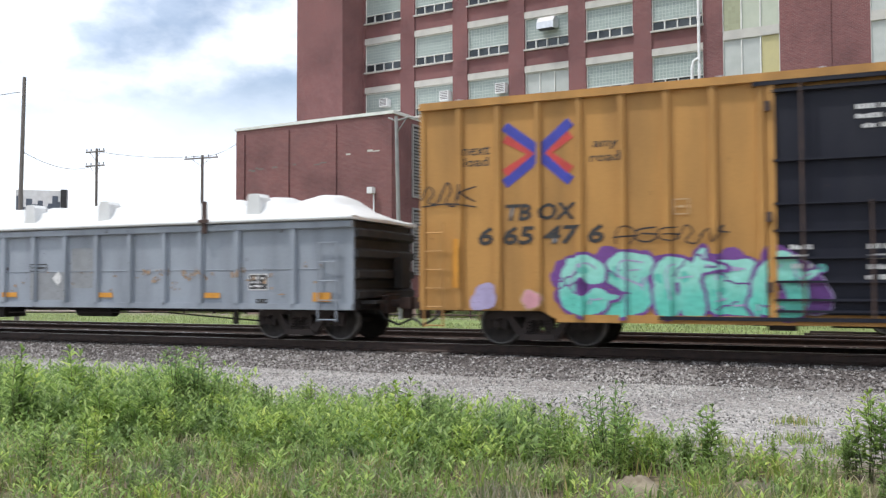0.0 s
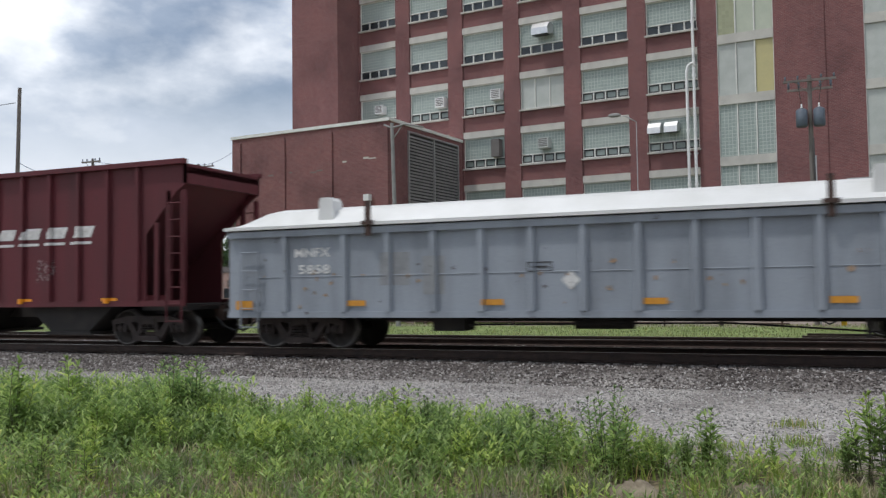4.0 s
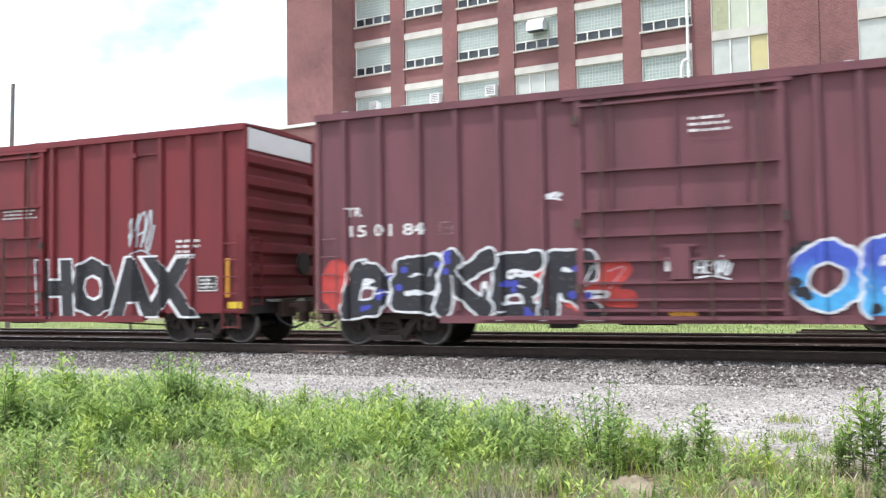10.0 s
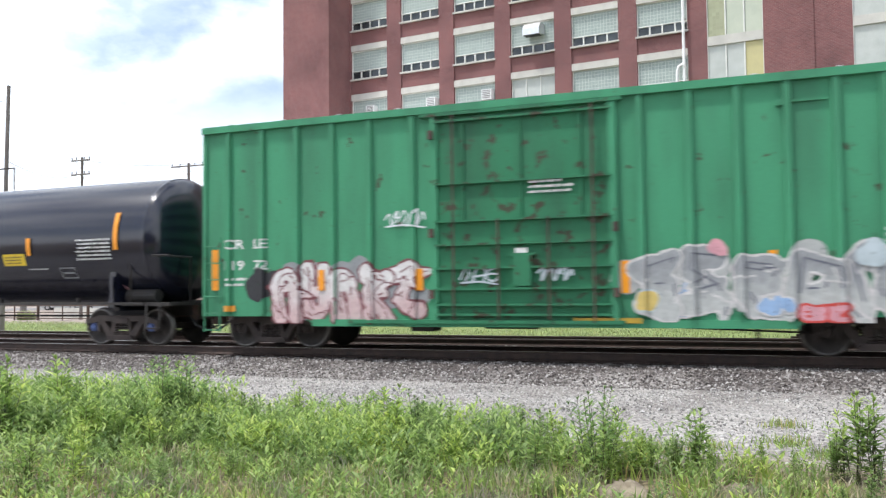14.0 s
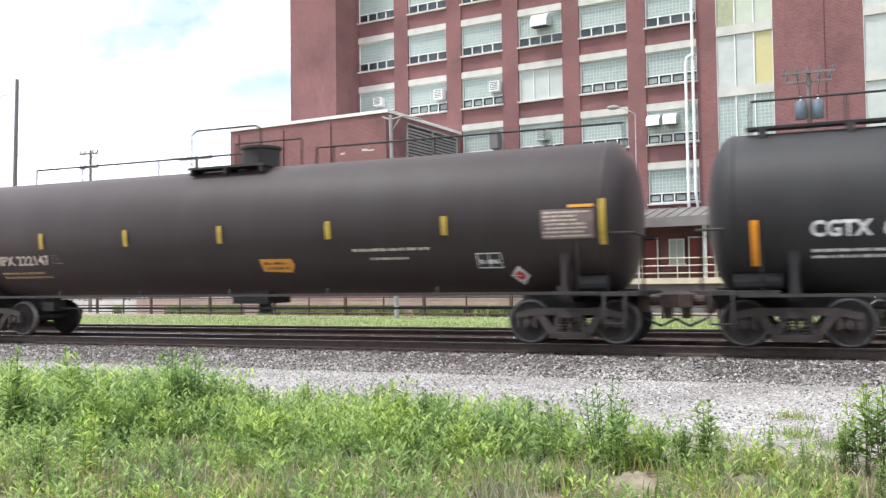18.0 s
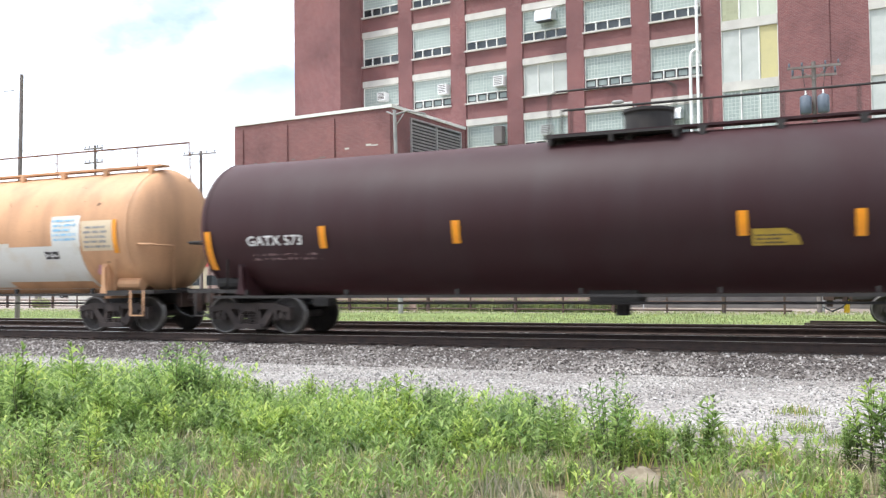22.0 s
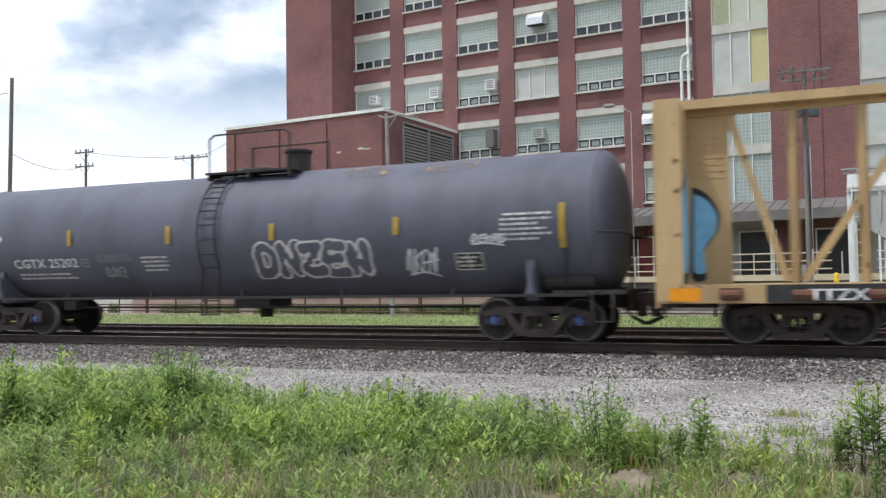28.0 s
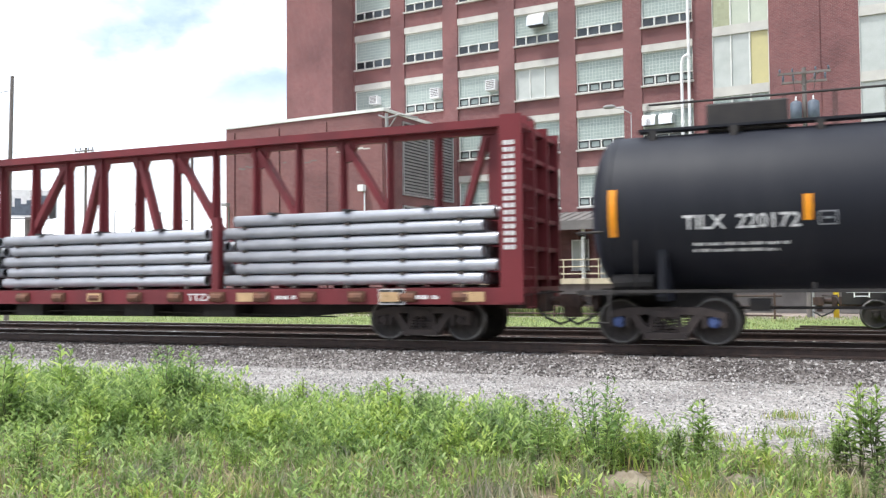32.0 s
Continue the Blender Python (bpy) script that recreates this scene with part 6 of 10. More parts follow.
class Side:
    """How the near side of a car lies, and how shapes are pressed onto it."""

    def __init__(self, car):
        self.begin(car)

    def begin(self, car):
        self.car, self.layer, self.rs = car, 0, random.Random(len(MOVING) * 7)

    def cuts(self, x0, x1, z0, z1):
        return [], []

    def y(self, x, z):
        return -1.5

    def put(self, name, bm, mat, label="", parent=None, lift=None):
        xs, zs = [v.co.x for v in bm.verts], [v.co.z for v in bm.verts]
        cx, cz = self.cuts(min(xs), max(xs), min(zs), max(zs))
        for c, no in [(c, (1, 0, 0)) for c in cx] + [(c, (0, 0, 1)) for c in cz]:
            at = (c, 0, 0) if no[0] else (0, 0, c)
            bmesh.ops.bisect_plane(bm, geom=bm.verts[:] + bm.edges[:] + bm.faces[:], plane_co=at, plane_no=no, dist=1e-5)
        self.layer += 1
        off = 0.003 + 0.0007 * self.layer if lift is None else lift
        for v in bm.verts:
            v.co.y = self.y(v.co.x, v.co.z) - off + v.co.y
        me = mesh_of(name, bm, mat, False)
        return part(name, me, None, parent or self.car, label)

    def text(self, words, x0, x1, z0, z1, mat="dec_white", fat=0.015, shear=0.0):
        self.put("lettering", text_shape(words, x0, x1, z0, z1, fat, shear), M[mat], "stencilled lettering")

    def small(self, x0, x1, z0, z1, rows, mat="dec_white", words=5, fill=0.3):
        bm = B()
        bars(bm, x0, x1, z0, z1, rows, self.rs, words, fill)
        tagged(self.put("small_print", bm, M[mat], "rows of small stencilled print"), kind="stuff")

    def mark(self, x0, x1, z0, z1, mat="dec_amber", name="reflector", label="amber reflector strip"):
        bm = B()
        if name == "stencil_box":
            for a, b, c, d in ((x0, x1, z0, z0 + 0.025), (x0, x1, z1 - 0.025, z1), (x0, x0 + 0.025, z0, z1), (x1 - 0.025, x1, z0, z1), (x0 + 0.08, x1 - 0.08, (z0 + z1) / 2 - 0.02, (z0 + z1) / 2 + 0.02)):
                rect(bm, a, b, c, d)
        else:
            rect(bm, x0, x1, z0, z1)
        return self.put(name, bm, M[mat], label, None, 0.036 if name == "reflector" else 0.003 if name == "paint_patch" else None)

    def plate(self, x0, x1, z0, z1, rows=3, back="dec_black"):
        """A small consolidated-stencil box: dark ground, pale frame and print."""
        self.mark(x0, x1, z0, z1, back, "stencil_ground", "dark stencil ground")
        bm = B()
        for a, b, c, d in ((x0, x1, z0, z0 + 0.02), (x0, x1, z1 - 0.02, z1), (x0, x0 + 0.02, z0, z1), (x1 - 0.02, x1, z0, z1), ((x0 + x1) / 2 - 0.01, (x0 + x1) / 2 + 0.01, z0, z1)):
            rect(bm, a, b, c, d)
        bars(bm, x0 + 0.05, x1 - 0.05, z0 + 0.05, z1 - 0.05, rows, self.rs, 2)
        self.put("stencil_frame", bm, M["dec_white"], "pale stencil frame")

    def diamond(self, x, z, r, mat="dec_white"):
        bm = B()
        flat(bm, [(x - r, z), (x, z - r), (x + r, z), (x, z + r)])
        self.put("hazard_placard", bm, M[mat], "diamond hazard placard")

    def blobs(self, x0, x1, z0, z1, letters, fills, edge, line, seed, ragged=0.16, glow=None):
        """Sprayed letters that cannot be read: fat bent strokes packed side by side."""
        rs = random.Random(seed)
        if letters == 1:
            self.cloud(x0, x1, z0, z1, fills[0], edge, seed)
            return
        self.piece([rs.choice("ncusezrkdo") for _ in range(letters)], x0, x1, z0, z1, fills, edge, seed, line, 0.045, ragged, glow)

    def cloud(self, x0, x1, z0, z1, fill, edge, seed):
        """A ragged patch of spray with a darker rim."""
        rs = random.Random(seed)
        w, h = x1 - x0, z1 - z0
        dots = [(x0 + w * rs.uniform(0.2, 0.8), z0 + h * rs.uniform(0.25, 0.75), min(w, h) * rs.uniform(0.14, 0.32)) for _ in range(7)]
        rim = None
        for name, mat, grow in (("spray_rim", edge, 0.03), ("spray_patch", fill, 0.0)):
            bm = field_shape([(a, b, r + grow) for a, b, r in dots], 0.05, z0)
            if bm.faces:
                made = self.put(name, bm, M[mat], "ragged patch of spray", rim)
                rim = rim or made

    def piece(self, letters, x0, x1, z0, z1, fills, edge, seed, line=None, grow=0.045, ragged=0.1, glow=None, fat=None, sharp=False, drop=None, lean=0.0, widths=None, accent=None, wild=0):
        """A row of sprayed letters, each one edge, a fill fading from one colour to another, and inner lines; drop: the colour of a shadow block behind."""
        rs = random.Random(seed)
        n = len(letters)
        widths = widths or [1.0] * n
        unit = (x1 - x0) / sum(widths)
        hz, mz = (z1 - z0) / 2, (z0 + z1) / 2
        fill = M[fills[0]] if len(fills) < 2 else fade(fills[0], fills[1], z0, z1)
        if glow:
            dots = [(x0 + (x1 - x0) * (k + rs.random()) / (n * 3), mz + hz * rs.uniform(-0.5, 0.8), hz * rs.uniform(0.3, 0.5)) for k in range(n * 3)]
            self.put("spray_haze", field_shape(dots, 0.08, z0), M[glow], "coloured spray round the graffiti")
        todo, x = [], x0
        for letter, share in zip(letters, widths):
            w = unit * share
            cx = x + w / 2
            x += w
            r = fat or min(w * 0.21, hz * 0.34)
            tilt, up, tall = lean + rs.uniform(-0.5, 0.5) * ragged, rs.uniform(-0.5, 0.5) * ragged * hz, rs.uniform(1 - ragged, 1 + ragged * 0.4)
            strokes = []
            for way in GLYPHS[letter]:
                pts = [(cx + (w * 1.12 - 2 * r) * p * 1.02 + tilt * hz * q + rs.uniform(-0.25, 0.25) * ragged * w, mz + up + (hz - r) * q * tall + rs.uniform(-0.1, 0.1) * ragged) for p, q in way]
                pts = smooth_line(pts, 5) if not sharp else [tuple(Vector(a).lerp(Vector(b), j / 8)) for a, b in zip(pts, pts[1:]) for j in range(8)] + [pts[-1]]
                m = max(1, len(pts) - 1)
                strokes.append([(a, b, r * (0.86 + 0.3 * abs(2 * j / m - 1) ** 2 + rs.uniform(-0.03, 0.03))) for j, (a, b) in enumerate(pts)])
            for _ in range(wild):
                # spurs and arrow arms that tie the letters into one another
                p, q = rs.uniform(-0.5, 0.5), rs.uniform(-0.9, 0.9)
                a, reach = rs.uniform(0, math.tau), rs.uniform(0.35, 0.8)
                ends = (cx + w * p, mz + hz * q * 0.8), (cx + w * p + math.cos(a) * reach * w, mz + hz * q * 0.8 + math.sin(a) * reach * hz)
                strokes.append([(ends[0][0] + (ends[1][0] - ends[0][0]) * j / 7, max(z0, min(z1, ends[0][1] + (ends[1][1] - ends[0][1]) * j / 7)), r * (0.62 - 0.5 * j / 7)) for j in range(8)])
            todo.append((strokes, r))
        order = list(range(n))
        rs.shuffle(order)
        if drop:
            for k in order:
                self.put("graffiti_shadow", field_shape([(a + 0.09, b - 0.1, q + grow) for st in todo[k][0] for a, b, q in st], 0.05, z0 - 0.03), M[drop], "shadow block of a sprayed letter")
        for k in order:
            strokes, r = todo[k]
            dots = [d for st in strokes for d in st]
            base = self.put("graffiti_letter", field_shape([(a, b, q + grow) for a, b, q in dots], 0.045, z0 - 0.02), M[edge], "edging of a sprayed letter")
            self.put("graffiti_fill", field_shape(dots, 0.045, z0), fill, "filling of a sprayed letter", base)
            if accent:
                for _ in range(3):
                    a, b, q = rs.choice(dots)
                    spots = [(a + rs.uniform(-0.5, 0.5) * q, b + rs.uniform(-0.5, 0.5) * q, 0.035 + 0.05 * rs.random()) for _ in range(3)]
                    self.put("spray_spot", field_shape(spots, 0.03, z0), M[accent], "spot of darker spray", base)
            for _ in range(wild):
                a, b, q = rs.choice(dots)
                t = rs.uniform(0, math.tau)
                cut = [(a + math.cos(t) * q * (j - 3) / 2.4, b + math.sin(t) * q * (j - 3) / 2.4 + 0.02 * math.sin(j * 2.1), 0.014) for j in range(7)]
                bm = B()
                ribbon(bm, smooth_line([(u, max(z0, v)) for u, v, _ in cut], 2), 0.03, 0.0, True)
                self.put("cut_line", bm, M[edge], "line cut through a sprayed letter", base)
            if line:
                bm = B()
                for i, st in enumerate(strokes):
                    m = len(st)
                    ribbon(bm, [(a + q * 0.35, b + q * 0.2) for a, b, q in st][1:max(4, int(m * rs.uniform(0.4, 0.8)))], 0.025 + 0.012 * rs.random(), -0.0008 * i, True)
                self.put("inner_line", bm, M[line], "inner lines of a sprayed letter", base)

    def scrawl(self, x0, x1, z0, z1, mat, seed, turns=7, w=0.03):
        """A quick tag that cannot be read: loops, hooks and arches run together, then underlined."""
        rs = random.Random(seed)
        bm = B()
        n = max(2, round(turns * 0.55))
        step, hz, mz = (x1 - x0) / n, (z1 - z0) / 2, (z0 + z1) / 2
        thin = min(w, 0.042)
        for k in range(n):
            cx, tall = x0 + step * (k + 0.5), rs.uniform(0.65, 1.0)
            for i, way in enumerate(rs.choice(TAG_WAYS)):
                pts = [(cx + step * 1.15 * p + 0.16 * hz * q + rs.uniform(-0.05, 0.05) * step, mz + hz * q * tall + rs.uniform(-0.06, 0.06) * hz) for p, q in way]
                ribbon(bm, smooth_line(pts, 5), thin * rs.uniform(0.8, 1.15), -0.0006 * (k % 3) - 0.0003 * i, True)
        if rs.random() < 0.5:
            ribbon(bm, smooth_line([(x0, z0 + 0.02), ((x0 + x1) / 2, z0 + 0.12 * (z1 - z0)), (x1, z0 - 0.02)], 4), thin * 0.8, -0.002)
        self.put("tag", bm, M[mat], "scrawled spray tag")

    def scuffs(self, x0, x1, z0, z1, count, mat="sp_scuff", size=0.05):
        """Chips and scrapes in the paint."""
        bm = B()
        for k in range(count):
            x, z = self.rs.uniform(x0, x1), self.rs.uniform(z0, z1)
            w, h = size * self.rs.uniform(0.3, 1.8), size * self.rs.uniform(0.3, 1.3)
            if any(a - 0.1 < x < b + 0.1 for a, b in [(c, c) for c in self.cuts(x - 0.1, x + 0.1, z, z)[0]]):
                continue
            flat(bm, [(x + w * self.rs.uniform(0.5, 1) * math.cos(j * math.tau / 7), z + h * self.rs.uniform(0.5, 1) * math.sin(j * math.tau / 7)) for j in range(7)], -0.0002 * (k % 5))
        tagged(self.put("paint_scuff", bm, M[mat], "pale chips and scrapes in the paint"), kind="stuff")

    def block(self, words, x0, x1, z0, z1, fill, edge, fat=0.07, shear=0.0, rim=0.05):
        """A word in straight block letters with an edge."""
        base = self.put("graffiti_edge", text_shape(words, x0 - 0.06, x1 + 0.06, z0 - 0.02, z1 + 0.05, fat + rim, shear), M[edge], "edging of sprayed block letters")
        self.put("graffiti_fill", text_shape(words, x0, x1, z0 + 0.03, z1, fat, shear), M[fill], "filling of sprayed block letters", base)

    def word(self, words, x0, x1, z0, z1, fill, edge, seed=0, glow=None, shade=None, **more):
        """A word in fat sprayed letters with an edge."""
        self.piece(list(words), x0, x1, z0, z1, [fill, shade] if shade else [fill], edge, seed, None, 0.05, 0.1, glow, **more)


def motions():
    """The train rolls through at an even speed; each wheelset turns while it is by the camera."""
    at = {car: mid for car, mid in MOVING}
    for car, mid in MOVING:
        walk(car, [(t, pose(mid + SPEED * t, TRACK_Y, 0)) for t in range(0, 33, 4)])
    for ob, car, x, w in WHEELS:
        if car not in at:
            continue
        start = at[car] + x + w
        first, last = max(0.0, (-23 - start) / SPEED), min(32.0, (3.5 - start) / SPEED)
        rows = [(0.0, 0.0)]
        if first < last:
            f0, f1 = max(1, round(first * FPS)), round(last * FPS)
            rows += [(f / FPS, math.degrees((f - f0 + 1) / FPS * SPEED / 0.457)) for f in range(f0, f1 + 1)]
        if rows[-1][0] < 31.99:
            rows.append((32.0, rows[-1][1]))
        walk(ob, [(t, pose(w, 0, 0.457, 0, a, 0)) for t, a in rows])

# ---- boxcars ----
class BoxSide(Side):
    """Flat sheets at 1.5 m with ribs 8 cm proud and a door between."""

    def __init__(self, car, ribs, door):
        self.begin(car)
        self.steps = sorted([(x - 0.055, x + 0.055, 0.08) for x in ribs] + [(door[0], door[1], 0.045)])

    def cuts(self, x0, x1, z0, z1):
        out = []
        for a, b, _ in self.steps:
            out += [c for c in (a - 0.0121, a, b, b + 0.0121) if x0 < c < x1]
        return out, []

    def y(self, x, z):
        for a, b, d in self.steps:
            if a - 1e-4 <= x <= b + 1e-4:
                return -1.5 - d
        return -1.5


RIB = {}


def rib_mesh(mat, z0, z1, key):
    if key not in RIB:
        bm = B()
        prism(bm, [(-0.067, -1.5), (-0.055, -1.58), (0.055, -1.58), (0.067, -1.5)], z0, z1, "xyz")
        RIB[key] = mesh_of("rib", bm, mat)
    return RIB[key]


def boxcar(label, mid, a, b, half, mat, ribs, door, top=5.08, end_top=None, caps="cap", door_mat=None, tall_ladder=True):
    """Sides, ribs, sliding door, corrugated ends, pitched roof, ladders and underframe."""
    car = begin_car("boxcar", label, mid, a, b, (-half, half), caps)
    m = M[mat]
    wing, low, high = half - 2.9, 0.58, 0.74
    outline = [(-half, high), (-wing - 0.3, high), (-wing, low), (wing, low), (wing + 0.3, high), (half, high), (half, top - 0.06), (-half, top - 0.06)]
    for s in (-1, 1):
        bm = B()
        prism(bm, outline, s * 1.5, s * 1.42)
        part("side_wall", bm, m, car)
        bm = B()
        box(bm, -half, half, min(s * 1.5, s * 1.6), max(s * 1.5, s * 1.6), top - 0.16, top - 0.03)
        part("top_chord", bm, m, car)
        bm = B()
        box(bm, -wing, wing, min(s * 1.502, s * 1.545), max(s * 1.502, s * 1.545), low - 0.05, low + 0.1)
        part("side_sill", bm, m, car)
        for x in ribs:
            part("rib", rib_mesh(m, high + 0.04, top - 0.165, (mat, top)), None, car, at=pose(x, 0, 0, 0, 0, 0 if s < 0 else 180) if s < 0 else pose(x, 0, 0, 0, 0, 180))
        # corner posts
        for e in (-half, half):
            bm = B()
            box(bm, min(e, e - 0.1 * math.copysign(1, e)), max(e, e - 0.1 * math.copysign(1, e)), min(s * 1.5, s * 1.54), max(s * 1.5, s * 1.54), high, top - 0.165)
            part("corner_post", bm, m, car)
        # sliding door
        d0, d1 = (door[0], door[1]) if s < 0 else (-door[1], -door[0])
        bm = B()
        box(bm, d0, d1, min(s * 1.502, s * 1.545), max(s * 1.502, s * 1.545), low + 0.14, top - 0.3)
        dr = part("door", bm, M[door_mat] if door_mat else m, car, "wide sliding door with locking bars")
        dm = M[door_mat] if door_mat else m
        w = d1 - d0
        for z in (low + 0.2, 0.98, 1.3, 1.72, 2.2, 2.68, 3.45, top - 0.36):
            bm = B()
            box(bm, d0 + 0.03, d1 - 0.03, min(s * 1.547, s * 1.64), max(s * 1.547, s * 1.64), z - 0.022, z + 0.022)
            part("door_bar", bm, dm, dr)
        for f in (0.0, 1.0):
            bm = B()
            x = d0 + w * f
            box(bm, x - 0.07, x + 0.07, min(s * 1.502, s * 1.6), max(s * 1.502, s * 1.6), low + 0.05, top - 0.2)
            part("door_post", bm, m, car)
        for f in (0.17, 0.5, 0.83):
            bm = B()
            x = d0 + w * f
            box(bm, x - 0.03, x + 0.03, min(s * 1.547, s * 1.585), max(s * 1.547, s * 1.585), 2.7, top - 0.38)
            part("door_stile", bm, dm, dr)
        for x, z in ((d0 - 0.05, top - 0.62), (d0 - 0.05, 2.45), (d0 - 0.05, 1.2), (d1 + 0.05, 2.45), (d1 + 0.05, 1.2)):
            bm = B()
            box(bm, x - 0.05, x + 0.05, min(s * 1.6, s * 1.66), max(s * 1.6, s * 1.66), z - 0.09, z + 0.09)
            part("door_keeper", bm, M["rod_rust_shade"], dr, "rusty door keeper coloured dark for shade")
        # end grab bracket high on the side, route-board holder by the door
        g = half * 0.6 if s < 0 else -half * 0.6
        bm = B()
        box(bm, g - 0.02, g + 0.78, min(s * 1.5, s * 1.55), max(s * 1.5, s * 1.55), top - 0.55, top - 0.51)
        box(bm, g - 0.05, g + 0.05, min(s * 1.5, s * 1.6), max(s * 1.5, s * 1.6), top - 0.6, top - 0.49)
        part("side_bracket", bm, m, car)
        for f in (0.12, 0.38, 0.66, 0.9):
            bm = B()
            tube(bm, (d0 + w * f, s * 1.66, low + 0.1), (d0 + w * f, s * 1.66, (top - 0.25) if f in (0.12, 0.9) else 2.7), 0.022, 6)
            part("locking_rod", bm, M["rod_rust_shade"], dr, "rusty locking rod coloured dark for shade")
        bm = B()
        box(bm, d0 + w * 0.46, d0 + w * 0.56, min(s * 1.59, s * 1.65), max(s * 1.59, s * 1.65), 1.35, 1.95)
        box(bm, d0 + w * 0.43, d0 + w * 0.59, min(s * 1.59, s * 1.63), max(s * 1.59, s * 1.63), 1.95, 2.0)
        part("door_lock", bm, dm, dr, "door lock case")
        for z in (low + 0.02, top - 0.24):
            bm = B()
            box(bm, d0 - 2.0 if z < 1 else d0 - 0.3, d1 + 0.2, min(s * 1.547, s * 1.62), max(s * 1.547, s * 1.62), z, z + 0.07)
            part("door_track", bm, dm, car)
        # ladders by both ends, sill steps
        for e in (-1, 1):
            x = e * (half - 0.34)
            hi = 2.55 if tall_ladder else 2.2
            ladder(car, x, s * 1.64, high - 0.35, hi, m)
    for e in (-1, 1):
        bm = B()
        x0 = e * half
        pts = [(x0 - e * 0.12, high)]
        z, n = high + 0.12, 7
        pitch = (top - 0.62 - z) / n
        for k in range(n):
            pts += [(x0 - e * 0.11, z), (x0 - e * 0.11, z + pitch * 0.35), (x0 + e * 0.02, z + pitch * 0.5), (x0 + e * 0.02, z + pitch * 0.85)]
            z += pitch
        pts += [(x0 - e * 0.06, z), (x0 - e * 0.06, top - 0.06), (x0 - e * 0.16, top - 0.06), (x0 - e * 0.2, high)]
        prism(bm, pts, -1.46, 1.46)
        end = part("end_wall", bm, m, car, "corrugated steel end")
        if end_top:
            bm = B()
            box(bm, min(x0 - e * 0.055, x0 - e * 0.03), max(x0 - e * 0.055, x0 - e * 0.03), -1.45, 1.45, top - 0.56, top - 0.07)
            part("end_panel", bm, M[end_top], end, "pale panel at the top of the end")
        ladder(car, e * (half + 0.06), -1.2, 0.9, 2.5, m, face="x")
        bm = B()
        box(bm, min(x0, x0 + e * 0.18), max(x0, x0 + e * 0.18), -0.7, 0.7, 0.98, 1.04)
        part("crossover_board", bm, M["galv"], car)
        bm = B()
        box(bm, min(x0 - e * 0.15, x0), max(x0 - e * 0.15, x0), -1.46, 1.46, 0.72, 1.06)
        part("end_sill", bm, M["under"], car)
    bm = B()
    tube(bm, (half + 0.1, 0.75, 1.9), (half + 0.16, 0.75, 1.9), 0.28, 20)
    part("brake_wheel", bm, M["under"], car)
    bm = B()
    prism(bm, [(-1.56, top - 0.028), (-1.56, top), (0, top + 0.07), (1.56, top), (1.56, top - 0.028), (0, top - 0.06)], -half, half, "yzx")
    roof = part("roof", bm, m, car, "pitched metal roof")
    for k in range(11):
        x = -half + (k + 0.5) * 2 * half / 11
        bm = B()
        prism(bm, [(-1.5, top + 0.004), (-1.5, top + 0.035), (0, top + 0.105), (1.5, top + 0.035), (1.5, top + 0.004), (0, top + 0.074)], x - 0.05, x + 0.05, "yzx")
        part("roof_rib", bm, M["galv"], roof)
    bm = B()
    box(bm, -half + 0.2, half - 0.2, -1.4, 1.4, 0.98, 1.1)
    box(bm, -half + 0.2, half - 0.2, -0.2, 0.2, 0.68, 0.98)
    under = part("underframe", bm, M["under"], car)
    bm = B()
    tube(bm, (-1.6, 0.5, 0.62), (-0.4, 0.5, 0.62), 0.22, 14)
    box(bm, 0.6, 1.1, 0.3, 0.8, 0.45, 0.9)
    box(bm, -2.7, -2.2, -1.2, -0.7, 0.42, 0.7)
    part("brake_gear", bm, M["under"], under)
    bm = B()
    path_tube(bm, [(-wing - 0.6, -0.9, 0.62), (-2.6, -0.9, 0.5), (1.2, -0.9, 0.58), (wing + 0.6, -0.9, 0.42)], 0.022, 6)
    path_tube(bm, [(wing - 0.7, -1.2, 0.6), (wing - 0.7, -1.2, 0.33)], 0.03, 6)
    part("brake_rod", bm, M["under"], under)
    return car, BoxSide(car, ribs, door)


def spread(a, b, n):
    return [a + (b - a) * k / (n - 1) for k in range(n)]


# yellow boxcar with a black door
car, s = boxcar("yellow boxcar with a black door, a painted cross emblem and graffiti", 2.05, -7.05, 7.05, 9.45, "tbox", spread(-8.58, -2.75, 8) + spread(2.75, 8.58, 8), (-2.58, 1.6), 5.05, None, door_mat="door_black")
for words, x0, x1, z0, z1 in (("next", -8.52, -7.92, 3.9, 4.08), ("load", -8.48, -7.95, 3.67, 3.86), ("any", -5.8, -5.32, 3.86, 4.03), ("road", -5.86, -5.26, 3.63, 3.81)):
    s.text(words, x0, x1, z0, z1, "dec_black", 0.008)
for col, pts in (("sp_royal", [(-7.6, 4.45), (-7.0, 4.0), (-7.0, 3.72), (-7.6, 3.28)]), ("sp_royal", [(-6.24, 4.45), (-6.75, 4.02), (-6.75, 3.72), (-6.24, 3.28)])):
    bm = B()
    ribbon(bm, pts, 0.2)
    s.put("emblem_stroke", bm, M[col], "blue stroke of a painted cross")
for pts in ([(-7.6, 4.2), (-7.06, 3.86), (-7.6, 3.5)], [(-6.24, 4.2), (-6.68, 3.86), (-6.24, 3.5)]):
    bm = B()
    ribbon(bm, pts, 0.17)
    s.put("emblem_stroke", bm, M["sp_red"], "red stroke of a painted cross")
s.text("TB OX", -7.59, -6.13, 2.53, 2.87, "dec_black", 0.03, 0.15)
s.text("6 65 47 6", -8.17, -5.6, 2.05, 2.43, "dec_black", 0.03, 0.15)
